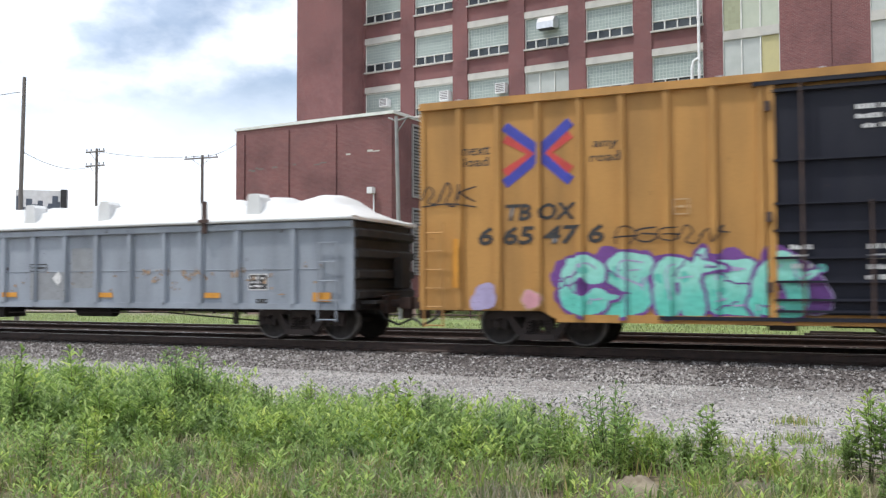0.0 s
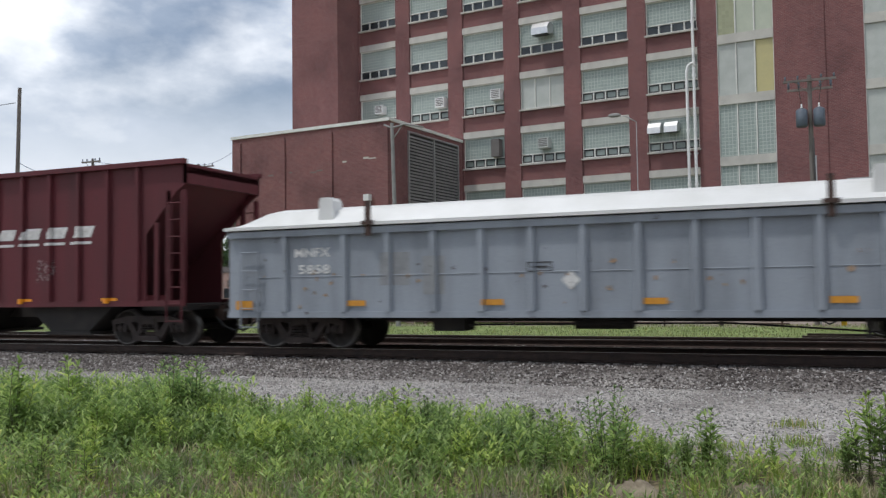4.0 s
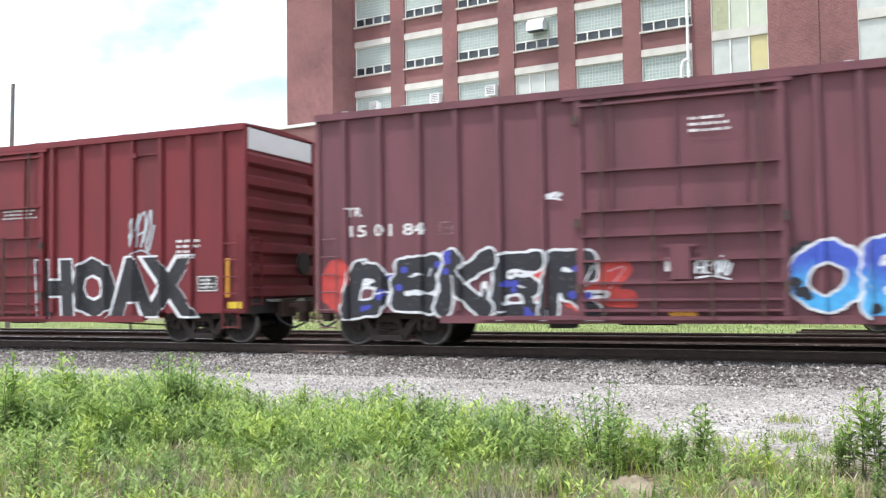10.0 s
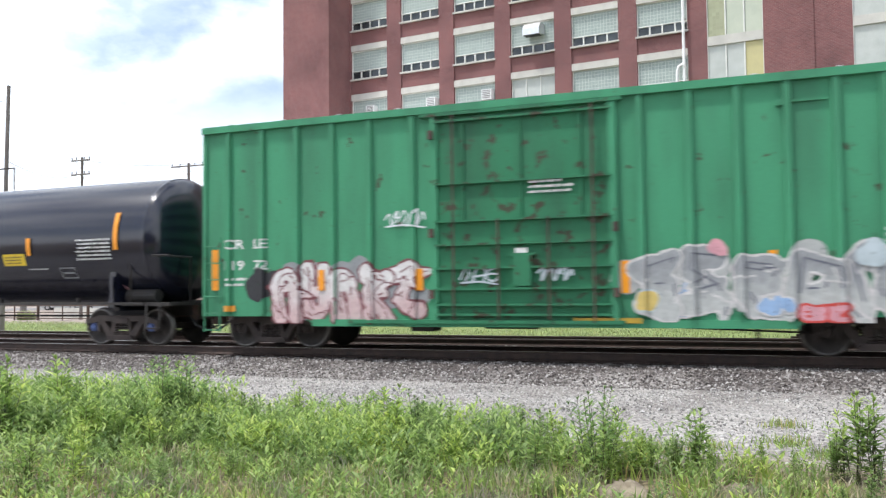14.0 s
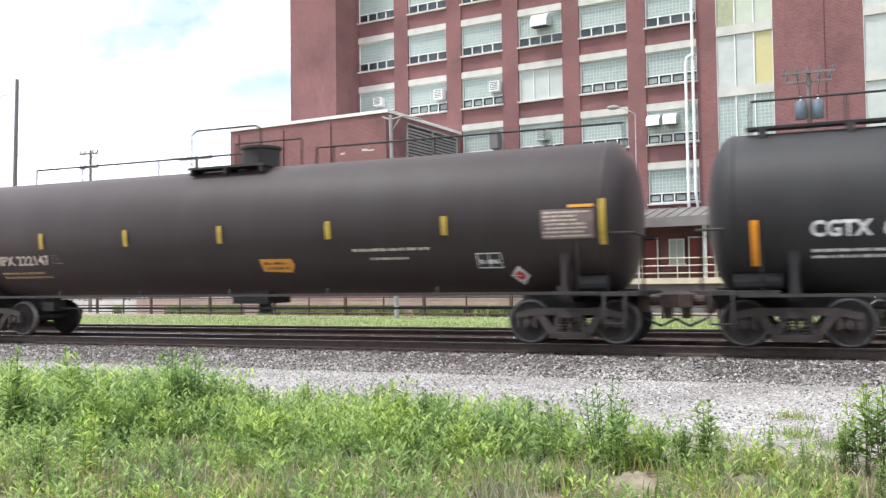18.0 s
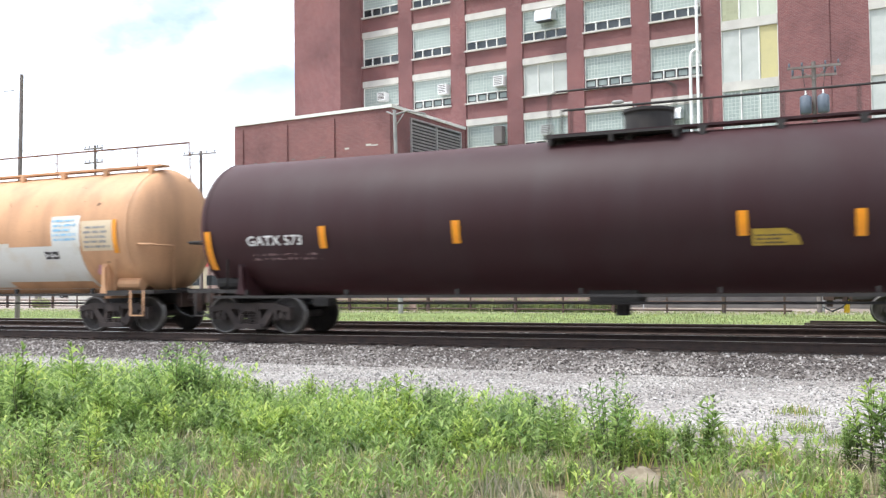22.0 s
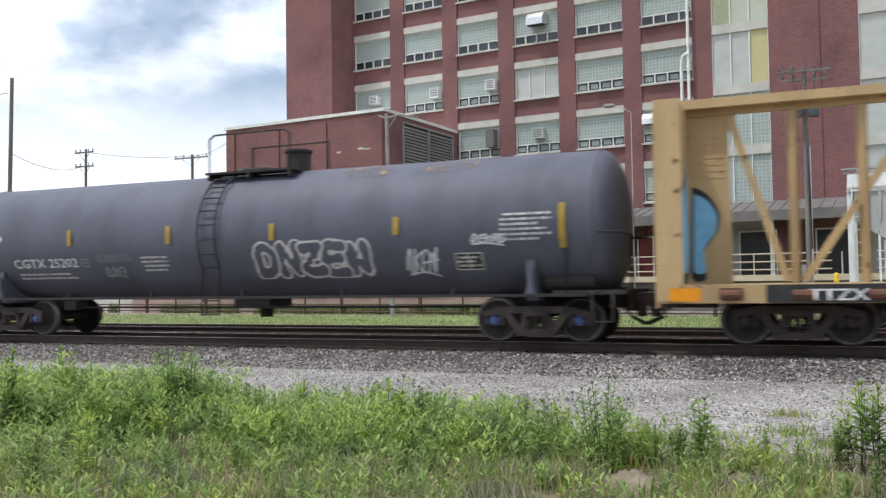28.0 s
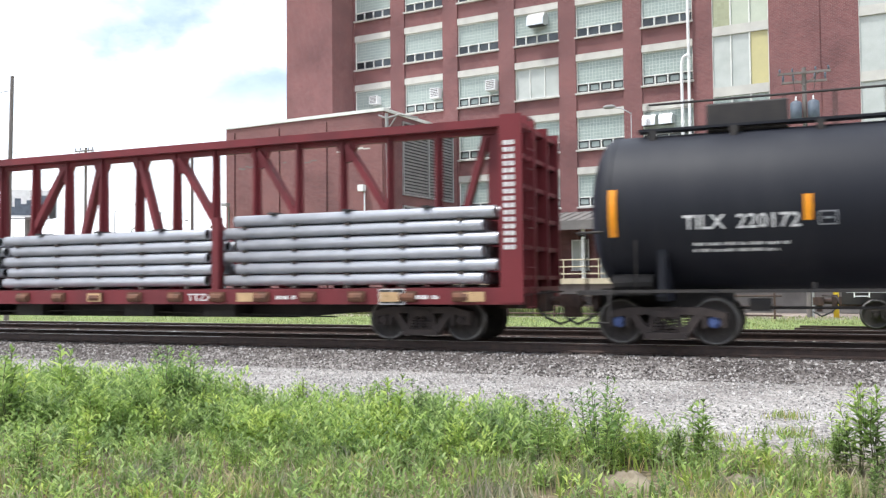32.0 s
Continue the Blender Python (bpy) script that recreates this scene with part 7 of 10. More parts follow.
s.cloud(-6.7, -5.9, 0.75, 1.9, "sp_purple", "sp_purple", 8)
s.cloud(-2.6, -1.6, 0.7, 1.7, "sp_purple", "sp_lilac", 9)
s.piece(list("csneo"), -6.5, -2.0, 0.6, 1.88, ["sp_mint", "sp_teal"], "sp_purple", 3, "sp_lilac", 0.06, 0.22, "sp_purple", 0.2, accent="sp_teal", wild=3)
s.scrawl(-9.4, -8.2, 2.86, 3.4, "sp_black", 4, 6, 0.035)
s.scrawl(-5.4, -3.4, 1.98, 2.4, "sp_black", 5, 9, 0.03)
s.blobs(-8.4, -7.75, 0.75, 1.35, 1, ["sp_lilac"], "sp_lilac", "sp_tan", 6)
s.blobs(-7.3, -6.7, 0.75, 1.2, 1, ["sp_pink"], "sp_tan", "sp_tan", 7)
s.mark(-8.72, -8.56, 1.2, 2.2, "dec_orange", "grab_panel", "orange panel by the ladder")
s.small(-1.2, 0.4, 3.9, 4.4, 3, "dec_white", 3)
s.small(-2.3, -1.9, 1.5, 2.0, 3)
s.small(-1.1, -0.6, 1.3, 2.0, 4)
s.mark(-4.3, -4.0, 2.55, 2.85, "sp_tan", "stencil_box", "faint stencil box")

# brown-red boxcar, white-topped end
car, s = boxcar("brown-red boxcar with graffiti along the lower side", -88.85, -6.35, 6.35, 7.9, "c7", [-7.07, -5.96, -4.88, -3.77, -2.66, 2.44, 3.67, 4.83, 5.98, 7.06], (-1.74, 1.56), 4.97, "cover")
s.mark(-7.0, -6.3, 2.27, 2.56, "sp_red", "stencil_ground", "red lettering ground")
s.text(".TR", -6.88, -6.4, 2.31, 2.52)
s.text("86116", -5.89, -5.08, 2.28, 2.55)
s.small(-6.95, -6.5, 1.7, 2.2, 4)
s.small(-5.9, -5.3, 1.95, 2.2, 2)
s.scrawl(-7.0, -6.2, 2.85, 3.3, "sp_lilac", 3, 7, 0.05)
s.mark(-3.35, -3.05, 2.3, 2.6, "sp_faint", "stencil_box", "faint stencil box")
s.small(-3.6, -2.8, 1.95, 2.08, 2)
s.piece(list("snuk"), -6.0, -3.4, 0.6, 1.75, ["sp_sage", "sp_deepteal"], "sp_black", 11, "sp_pale", 0.028, 0.3, drop="sp_teal", accent="sp_black", wild=3)
s.text("TCA!", -3.55, -2.65, 1.05, 1.6, "sp_black", 0.07, 0.1)
s.text("TCA!", -3.53, -2.67, 1.08, 1.57, "sp_pale", 0.02, 0.1)
s.piece(list("ncnesz"), 1.45, 5.0, 0.6, 1.9, ["sp_cream", "sp_lightblue"], "sp_black", 12, "sp_white", 0.03, 0.3, "sp_pale", 0.15, drop="sp_lightblue", wild=3)
s.plate(6.2, 6.85, 1.3, 1.65)
s.small(6.0, 7.0, 1.05, 1.22, 2, "dec_yellow", 2)
s.mark(7.66, 7.84, 1.06, 2.0)
s.mark(-7.84, -7.66, 1.1, 2.05)
s.small(-0.9, 1.0, 2.22, 2.32, 1, "dec_white", 1, 0.8)
s.small(-1.4, -0.9, 2.55, 2.72, 2)
s.diamond(0.02, 2.45, 0.1)
s.mark(-0.2, 0.05, 1.6, 1.85, "dec_white", "card_holder", "white card holder")
s.small(0.9, 1.4, 1.3, 1.6, 3)
s.plate(-0.7, -0.3, 1.38, 1.55, 1)

# deep red boxcar with dark bubble graffiti
car, s = boxcar("deep red boxcar with dark bubble graffiti edged in white", -106.85, -6.25, 6.25, 7.75, "c8", [-7.16, -6.12, -4.85, -3.52, -2.28, 2.5, 3.38, 4.17, 5.02, 6.02, 6.98], (-1.5, 1.4), 5.06, "cover")
s.text("YK", -6.96, -6.6, 2.56, 2.76)
s.text("R", -6.02, -5.85, 2.55, 2.76)
s.text("200", -5.52, -4.98, 2.53, 2.76)
s.text("01", -4.7, -4.4, 2.52, 2.75)
s.small(-6.98, -6.5, 1.2, 2.3, 8)
s.small(-6.1, -5.7, 2.25, 2.45, 2)
s.piece(list("cnns"), -5.9, -3.5, 0.78, 1.85, ["sp_soot"], "sp_white", 21, "sp_grey", 0.05, 0.12, "sp_lilac", 0.145, widths=[1.1, 1, 1, 0.8])
s.scrawl(-3.2, -2.2, 0.95, 1.9, "sp_white", 22, 8, 0.05)
s.blobs(-3.2, -2.3, 0.75, 1.1, 1, ["sp_sky"], "sp_lilac", "sp_white", 23)
s.piece(list("cnns"), 2.0, 5.0, 0.75, 2.05, ["sp_soot"], "sp_white", 24, "sp_grey", 0.05, 0.1, None, 0.19, widths=[1.1, 1, 1, 0.7])
s.scuffs(5.0, 7.0, 1.9, 3.6, 26)
s.scuffs(-2.6, 0.6, 0.9, 2.2, 30)
s.scuffs(-5.6, -4.0, 1.85, 2.2, 14)
s.scrawl(3.4, 3.9, 2.1, 2.4, "sp_white", 25, 4, 0.05)
s.scrawl(4.95, 5.6, 1.5, 2.1, "sp_white", 26, 6, 0.04)
s.blobs(4.95, 5.6, 0.7, 1.05, 1, ["sp_blue"], "sp_blue", "sp_pale", 27)
for x0, x1, z0, z1 in ((-7.42, -7.24, 1.29, 2.22), (-5.53, -5.38, 1.04, 1.66), (-3.22, -3.08, 1.11, 1.63), (3.4, 3.54, 1.09, 1.6), (5.63, 5.77, 1.1, 1.6), (7.06, 7.24, 1.3, 2.18)):
    s.mark(x0, x1, z0, z1)
s.mark(0.35, 0.85, 1.08, 1.2)
s.mark(6.4, 6.86, 0.92, 1.06)
s.plate(6.36, 6.88, 1.2, 1.6)
s.small(6.36, 6.9, 1.75, 2.3, 5)
s.small(0.15, 0.8, 3.1, 3.38, 3)
s.small(0.95, 1.3, 3.7, 4.45, 5, "sp_faint")
s.scrawl(2.0, 2.5, 3.4, 3.9, "sp_faint", 28, 6, 0.05)
s.scrawl(-7.6, -6.9, 2.8, 3.5, "sp_faint", 29, 8, 0.06)
s.scrawl(-2.7, -2.3, 2.75, 2.95, "sp_white", 30, 3, 0.07)
s.scrawl(-1.35, -0.2, 1.5, 1.8, "sp_white", 31, 8, 0.05)

# purple-brown boxcar with blue lettered graffiti
car, s = boxcar("purple-brown boxcar with bright blue and black graffiti", -124.4, -6.3, 6.3, 7.8, "c9", [-7.1, -6.25, -5.35, -4.5, -3.6, -2.7, 2.3, 3.0, 3.9, 4.75, 5.6, 6.4, 7.1], (-1.94, 1.71), 5.08, "c9")
s.text("TR", -7.07, -6.69, 2.8, 3.0)
s.text("15 01 84", -6.99, -5.22, 2.36, 2.62)
s.mark(-4.9, -4.6, 2.35, 2.62, "sp_faint", "stencil_box", "faint stencil box")
s.blobs(-7.7, -6.6, 0.75, 1.9, 1, ["sp_red"], "sp_red", "sp_pink", 40)
s.blobs(-2.3, -1.0, 0.85, 1.75, 2, ["sp_red"], "sp_red", "sp_pink", 41)
s.cloud(-3.2, -1.3, 0.7, 1.9, "sp_red", "sp_red", 46)
s.piece(list("DEKER"), -7.1, -1.6, 0.6, 2.0, ["sp_black"], "sp_white", 42, None, 0.05, 0.2, None, 0.165, True, lean=0.08, accent="sp_royal", wild=2)
s.cloud(1.75, 2.4, 1.5, 2.05, "sp_black", "sp_black", 47)
s.word("OBSOE", 1.85, 6.6, 0.62, 2.0, "sp_cobalt", "sp_white", 2, None, "sp_azure", fat=0.155, widths=[1.15, 1, 0.9, 1.1, 0.9], accent="sp_black")
s.cloud(6.55, 7.3, 0.66, 1.15, "sp_azure", "sp_white", 48)
s.mark(7.48, 7.66, 1.1, 2.05)
s.plate(6.5, 7.0, 1.45, 1.75)
s.small(6.35, 6.95, 1.9, 2.3, 4)
s.small(0.14, 0.93, 4.03, 4.37, 3)
s.scrawl(0.2, 0.8, 1.35, 1.8, "sp_white", 43, 8, 0.07)
s.mark(-0.35, -0.2, 1.5, 1.75, "dec_white", "card_holder", "white card holder")
s.scrawl(-2.6, -2.3, 2.95, 3.1, "sp_white", 44, 3, 0.06)
s.mark(-0.3, 0.2, 0.66, 0.76, "dec_orange")
s.blobs(6.6, 7.5, 0.7, 1.0, 2, ["sp_white"], "sp_pink", "sp_pink", 45)

# red boxcar with dark block graffiti
car, s = boxcar("red boxcar with dark block-lettered graffiti edged in white", -141.9, -6.3, 6.3, 7.85, "c10", [-7.45, -6.45, -5.4, -4.35, -3.3, -2.35, 2.05, 2.9, 3.75, 4.6, 5.45, 6.3, 7.2], (-1.83, 1.71), 5.08, "cover")
s.text("AO  K", -7.02, -5.97, 2.6, 2.82)
s.text("111  892", -6.97, -5.6, 2.1, 2.36)
s.mark(-5.05, -4.7, 2.25, 2.55, "sp_faint", "stencil_box", "faint stencil box")
s.small(-6.95, -6.4, 1.4, 1.65, 2)
s.small(-5.95, -5.5, 1.4, 1.65, 2)
s.block("HOAX", 1.5, 6.5, 0.62, 2.1, "sp_ink", "sp_white", 0.065, -0.06, 0.035)
s.scrawl(4.5, 5.2, 2.1, 3.35, "sp_pale", 51, 6, 0.05)
for x0, x1, z0, z1 in ((-7.14, -6.98, 1.08, 1.98), (-3.98, -3.84, 1.06, 1.51), (-1.68, -1.55, 1.5, 2.0), (7.3, 7.42, 1.1, 2.0)):
    s.mark(x0, x1, z0, z1, "dec_orange")
s.mark(-2.7, -1.95, 1.4, 1.9, "rust", "tack_board", "rusty tack board")
s.plate(6.5, 7.05, 1.25, 1.6)
s.mark(7.35, 7.75, 0.85, 1.0, "dec_yellow", "sill_mark", "yellow sill mark")
s.mark(-7.75, -7.45, 0.85, 1.0, "dec_yellow", "sill_mark", "yellow sill mark")
s.small(5.9, 6.6, 2.0, 2.5, 4)
s.small(0.35, 1.55, 3.15, 3.42, 3)
s.small(-0.3, 0.2, 2.42, 2.5, 1, "dec_white", 1, 0.9)
s.diamond(-0.5, 2.25, 0.09)
s.mark(-0.25, -0.08, 1.75, 1.95, "dec_white", "card_holder", "white card holder")
s.scrawl(-2.6, -1.95, 2.35, 2.9, "sp_white", 52, 6, 0.05)
s.scrawl(-7.8, -7.3, 2.5, 3.1, "sp_grey", 53, 4, 0.1)
s.small(-4.0, -3.8, 2.9, 3.2, 2)

# deep red boxcar with cream and dark graffiti
car, s = boxcar("deep red boxcar with cream and dark graffiti and yellow reflectors", -159.15, -6.3, 6.3, 7.8, "c11", [-7.2, -6.3, -5.4, -4.45, -3.5, -2.4, 1.9, 2.7, 3.55, 4.4, 5.3, 6.2, 7.1], (-1.73, 1.4), 5.1, "cover")
for words, x0, x1 in (("YK", -7.0, -6.65), ("R", -6.1, -5.92), ("201", -5.55, -5.05), ("61", -4.8, -4.48)):
    s.text(words, x0, x1, 2.56, 2.8)
s.small(-7.0, -6.5, 1.4, 2.45, 7)
s.small(-6.1, -5.7, 2.2, 2.45, 2)
s.blobs(-7.2, -6.2, 0.75, 1.5, 1, ["sp_lilac"], "sp_white", "sp_pink", 60)
s.piece(list("zndu"), -6.7, -3.3, 0.62, 1.9, ["sp_bone", "sp_cream"], "sp_slate", 61, "sp_lilac", 0.025, 0.25, None, 0.28, True, drop="sp_slate", wild=3)
s.cloud(-3.5, -2.6, 0.62, 1.0, "sp_cream", "sp_pink", 62)
s.scuffs(-3.4, -2.3, 0.9, 2.9, 16)
s.scuffs(-1.5, 1.2, 1.0, 2.6, 22)
s.block("VOYER", 1.1, 5.6, 0.58, 2.1, "sp_ink", "sp_lilac", 0.045, 0.05, 0.03)
s.blobs(5.5, 6.05, 0.9, 1.9, 1, ["sp_sky"], "sp_pale", "sp_black", 63)
s.scrawl(7.1, 7.7, 2.6, 3.45, "sp_tan", 64, 6, 0.06)
s.scrawl(-0.95, 0.05, 3.75, 4.3, "sp_tan", 65, 6, 0.05)
s.scrawl(-0.95, -0.2, 2.9, 3.5, "sp_tan", 66, 7, 0.06)
s.small(0.1, 0.85, 3.0, 3.3, 3, "sp_lilac")
s.scrawl(-1.1, -0.2, 1.45, 1.75, "sp_sky", 67, 6, 0.08)
s.scrawl(0.2, 0.7, 1.35, 1.75, "sp_tan", 68, 5, 0.07)
s.scrawl(-3.2, -2.9, 2.6, 2.95, "sp_white", 69, 3, 0.07)
for x0, x1, z0, z1, c in ((-7.84, -7.64, 1.1, 2.04, "dec_amber"), (-7.35, -7.2, 1.4, 2.2, "dec_olive"), (-2.04, -1.86, 1.06, 1.55, "dec_orange"), (-0.55, -0.4, 1.5, 1.95, "dec_olive"), (2.0, 2.15, 1.3, 1.8, "dec_orange"), (4.5, 4.64, 1.35, 1.8, "dec_orange"), (6.92, 7.08, 1.28, 2.25, "dec_olive"), (7.44, 7.62, 1.1, 2.05, "dec_amber")):
    s.mark(x0, x1, z0, z1, c)
s.mark(-0.4, 0.15, 0.62, 0.76)
s.mark(6.35, 6.85, 0.78, 0.92, "dec_orange")
s.mark(-2.75, -2.15, 1.5, 1.85, "sp_grey", "tack_board", "grey tack board")
s.small(6.3, 6.85, 1.5, 2.3, 7)
s.plate(6.3, 6.8, 1.1, 1.4)

# green boxcar with pale graffiti
car, s = boxcar("bright green boxcar with rust stains and pale grey graffiti", -176.3, -6.25, 6.25, 7.8, "c12", [-7.1, -6.2, -5.3, -4.4, -3.5, -2.5, 2.2, 3.1, 3.95, 4.8, 5.6, 6.35, 7.1], (-1.99, 1.69), 5.1, "cover", door_mat="c12_door")
s.text("CR  LE", -7.22, -6.06, 2.26, 2.48)
s.text("119  72", -7.22, -6.05, 1.78, 2.0)
s.small(-7.2, -6.2, 1.4, 1.65, 2)
s.cloud(-6.6, -5.4, 1.0, 1.9, "sp_soot", "sp_soot", 70)
s.piece(list("nunkz"), -5.9, -2.3, 0.6, 1.9, ["sp_bone", "sp_pinkish"], "sp_wine", 71, "sp_wine", 0.045, 0.28, "sp_grey", 0.15, wild=3)
s.cloud(2.2, 3.4, 0.7, 1.5, "sp_lightblue", "sp_bone", 82)
s.piece(list("zsedn"), 1.9, 6.6, 0.66, 1.98, ["sp_grey", "sp_ash"], "sp_bone", 72, "sp_slate", 0.04, 0.35, "sp_ash", 0.17, True, wild=3)
s.cloud(4.1, 5.0, 0.75, 1.2, "sp_lightblue", "sp_bone", 83)
s.blobs(3.2, 4.0, 1.85, 2.15, 1, ["sp_pink"], "sp_pink", "sp_pink", 73)
s.blobs(5.8, 6.5, 1.6, 2.1, 1, ["sp_pale"], "sp_pale", "sp_sky", 74)
s.blobs(1.9, 2.6, 0.8, 1.3, 1, ["sp_yellow"], "sp_pale", "sp_grey", 75)
s.blobs(6.3, 7.1, 0.75, 1.15, 1, ["sp_yellow"], "sp_yellow", "sp_tan", 76)
s.blobs(4.9, 5.7, 0.66, 0.95, 2, ["sp_pink"], "sp_red", "sp_pink", 77)
for x0, x1, z0, z1 in ((-7.54, -7.36, 1.33, 2.26), (-4.75, -4.6, 1.3, 1.75), (-2.44, -2.27, 1.28, 1.73), (1.81, 1.97, 1.19, 1.8), (4.43, 4.57, 1.47, 1.93), (7.02, 7.18, 1.32, 2.23)):
    s.mark(x0, x1, z0, z1)
s.mark(-7.2, -6.9, 0.85, 0.98, "dec_orange")
s.mark(0.9, 2.2, 0.62, 0.72, "dec_olive", "sill_mark", "olive sill mark")
s.plate(6.5, 6.98, 1.3, 1.58)
s.small(6.3, 7.0, 1.7, 2.3, 6)
s.small(0.05, 0.95, 3.15, 3.45, 3)
s.mark(-0.25, 0.0, 1.6, 2.1, "dec_white", "card_holder", "white card holder")
s.scrawl(-1.4, -0.6, 1.4, 1.75, "sp_pale", 78, 5, 0.05)
s.scrawl(0.2, 0.9, 1.4, 1.75, "sp_pale", 79, 5, 0.05)
s.scrawl(-3.1, -2.2, 2.6, 3.0, "sp_white", 80, 5, 0.06)

# ---- gondolas and hoppers ----
class GonSide(BoxSide):
    def __init__(self, car, ribs):
        self.begin(car)
        self.steps = [(x - 0.06, x + 0.06, 0.09) for x in ribs]


GON_RIBS = [-6.75] + [-5.25 + 1.05 * k for k in range(11)] + [6.75]


def gondola(label, mid, bumpy):
    half, top, low = 8.25, 2.66, 0.72
    car = begin_car("gondola_car", label, mid, -6.65, 6.65, (-half, half))
    m = M["gon"]
    for s in (-1, 1):
        bm = B()
        prism(bm, [(-half, low), (half, low), (half, top), (-half, top)], s * 1.5, s * 1.45)
        part("side_wall", bm, m, car)
        bm = B()
        box(bm, -half, half, min(s * 1.45, s * 1.6), max(s * 1.45, s * 1.6), top - 0.14, top)
        part("top_chord", bm, m, car)
        bm = B()
        box(bm, -half, half, min(s * 1.5, s * 1.56), max(s * 1.5, s * 1.56), low, low + 0.13)
        part("bottom_chord", bm, m, car)
        bm = B()
        tube(bm, (-half + 0.8, s * 1.503, 1.62), (half - 0.8, s * 1.503, 1.62), 0.011, 6)
        part("seam_rail", bm, m, car)
        for x in GON_RIBS:
            bm = B()
            prism(bm, [(x - 0.09, s * 1.5), (x - 0.06, s * 1.59), (x + 0.06, s * 1.59), (x + 0.09, s * 1.5)], low + 0.13, top - 0.14, "xyz")
            part("rib", bm, m, car)
        for e in (-1, 1):
            ladder(car, e * (half - 0.6), s * 1.6, low - 0.25, 2.2, m, 0.46, 0.42)
    for e in (-1, 1):
        bm = B()
        pts = [(e * (half - 0.04), low)]
        for k in range(4):
            z = low + 0.2 + 0.45 * k
            pts += [(e * (half - 0.04), z), (e * (half + 0.1), z + 0.06), (e * (half + 0.1), z + 0.2), (e * (half - 0.04), z + 0.26)]
        pts += [(e * (half - 0.04), top), (e * (half - 0.1), top), (e * (half - 0.1), low)]
        prism(bm, pts, -1.449, 1.449)
        part("end_wall", bm, M["under"], car, "dark ribbed end")
        bm = B()
        box(bm, min(e * half, e * (half + 0.4)), max(e * half, e * (half + 0.4)), -1.2, -0.6, 0.85, 0.92)
        part("end_step", bm, M["under"], car)
        bm = B()
        box(bm, min(e * (half + 0.1), e * (half + 0.3)), max(e * (half + 0.1), e * (half + 0.3)), 0.3, 0.8, 1.2, 1.9)
        part("brake_box", bm, M["under"], car)
    bm = B()
    box(bm, -half + 0.1, half - 0.1, -1.44, 1.44, 0.8, 0.95)
    box(bm, -half + 0.1, half - 0.1, -0.25, 0.25, 0.6, 0.8)
    under = part("underframe", bm, M["under"], car)
    bm = B()
    box(bm, -3.4, -2.7, -1.0, -0.3, 0.42, 0.7)
    tube(bm, (-0.4, -0.6, 0.62), (0.8, -0.6, 0.62), 0.16, 12)
    path_tube(bm, [(-2.6, -0.9, 0.55), (2.6, -0.9, 0.6), (5.6, -0.9, 0.42)], 0.02, 6)
    box(bm, 4.9, 5.0, -1.2, -1.1, 0.36, 0.72)
    part("brake_gear", bm, M["under"], under)
    # white lid
    bm = B()
    n = 168
    rows = []
    for k in range(n + 1):
        x = -half - 0.05 + (2 * half + 0.1) * k / n
        end = min(1.0, (half + 0.05 - abs(x)) / 0.95)
        crown = 0.42 * end + (0.19 * math.sqrt(max(0.0, 1 - (((x + 0.7) % 1.4 - 0.7) / 0.36) ** 2)) * end - 0.05 if bumpy else 0.0)
        rows.append([bm.verts.new((x, y, top + 0.03 + z)) for y, z in ((-1.66, 0), (-1.66, 0.07), (-1.5, 0.09), (-1.2, 0.09 + crown * 0.75), (-0.6, 0.1 + crown), (0, 0.12 + crown * 1.05), (0.6, 0.1 + crown), (1.2, 0.09 + crown * 0.75), (1.5, 0.09), (1.66, 0.07), (1.66, 0))])
    for a, b in zip(rows, rows[1:]):
        for i in range(11):
            f = bm.faces.new((a[i], a[(i + 1) % 11], b[(i + 1) % 11], b[i]))
            f.smooth = bumpy
    bm.faces.new(rows[0])
    bm.faces.new(rows[-1][::-1])
    lid = part("lid", bm, M["cover"], car, "white moulded lid with sloping ends")
    for x in (-5.75, 5.25) if not bumpy else (-5.6, -1.35, 1.15, 5.6):
        bm = B()
        prism(bm, [(x - 0.2, top + 0.1), (x + 0.2, top + 0.1), (x + 0.17, top + 0.62), (x + 0.1, top + 0.7), (x - 0.13, top + 0.7), (x - 0.17, top + 0.62)], -1.42, -1.0)
        part("vent", bm, M["cover"], lid)
    for x in (-4.6, 4.4):
        for s in (-1, 1):
            bm = B()
            box(bm, x - 0.06, x + 0.06, min(s * 1.61, s * 1.67), max(s * 1.61, s * 1.67), top - 0.2, top + 0.55)
            box(bm, x - 0.14, x + 0.14, min(s * 1.62, s * 1.7), max(s * 1.62, s * 1.7), top + 0.04, top + 0.12)
            part("clamp", bm, M["coupler"], lid, "rusty lid clamp")
    s = GonSide(car, GON_RIBS)
    for x in (-4.95, -1.85, 1.35, 4.55):
        s.mark(x - 0.22, x + 0.22, 0.97, 1.09, "dec_orange")
    for x in (-7.95, 7.6):
        s.mark(x - 0.1 if x < 0 else x - 0.35, x + 0.35 if x < 0 else x + 0.1, 0.9, 1.1, "dec_orange")
    s.plate(5.55, 6.05, 1.15, 1.52)
    s.mark(5.75, 6.05, 0.85, 0.95, "dec_black", "stencil_box", "dark stencil box")
    s.mark(-1.1, -0.62, 1.62, 1.82, "dec_black", "stencil_box", "dark stencil box")
    s.diamond(-0.25, 1.45, 0.19)
    return car, s


def stencil_ground(s, x0, x1, z0, z1):
    s.mark(x0, x1, z0, z1, "dec_white", "stencil_ground", "white ground behind the lettering")


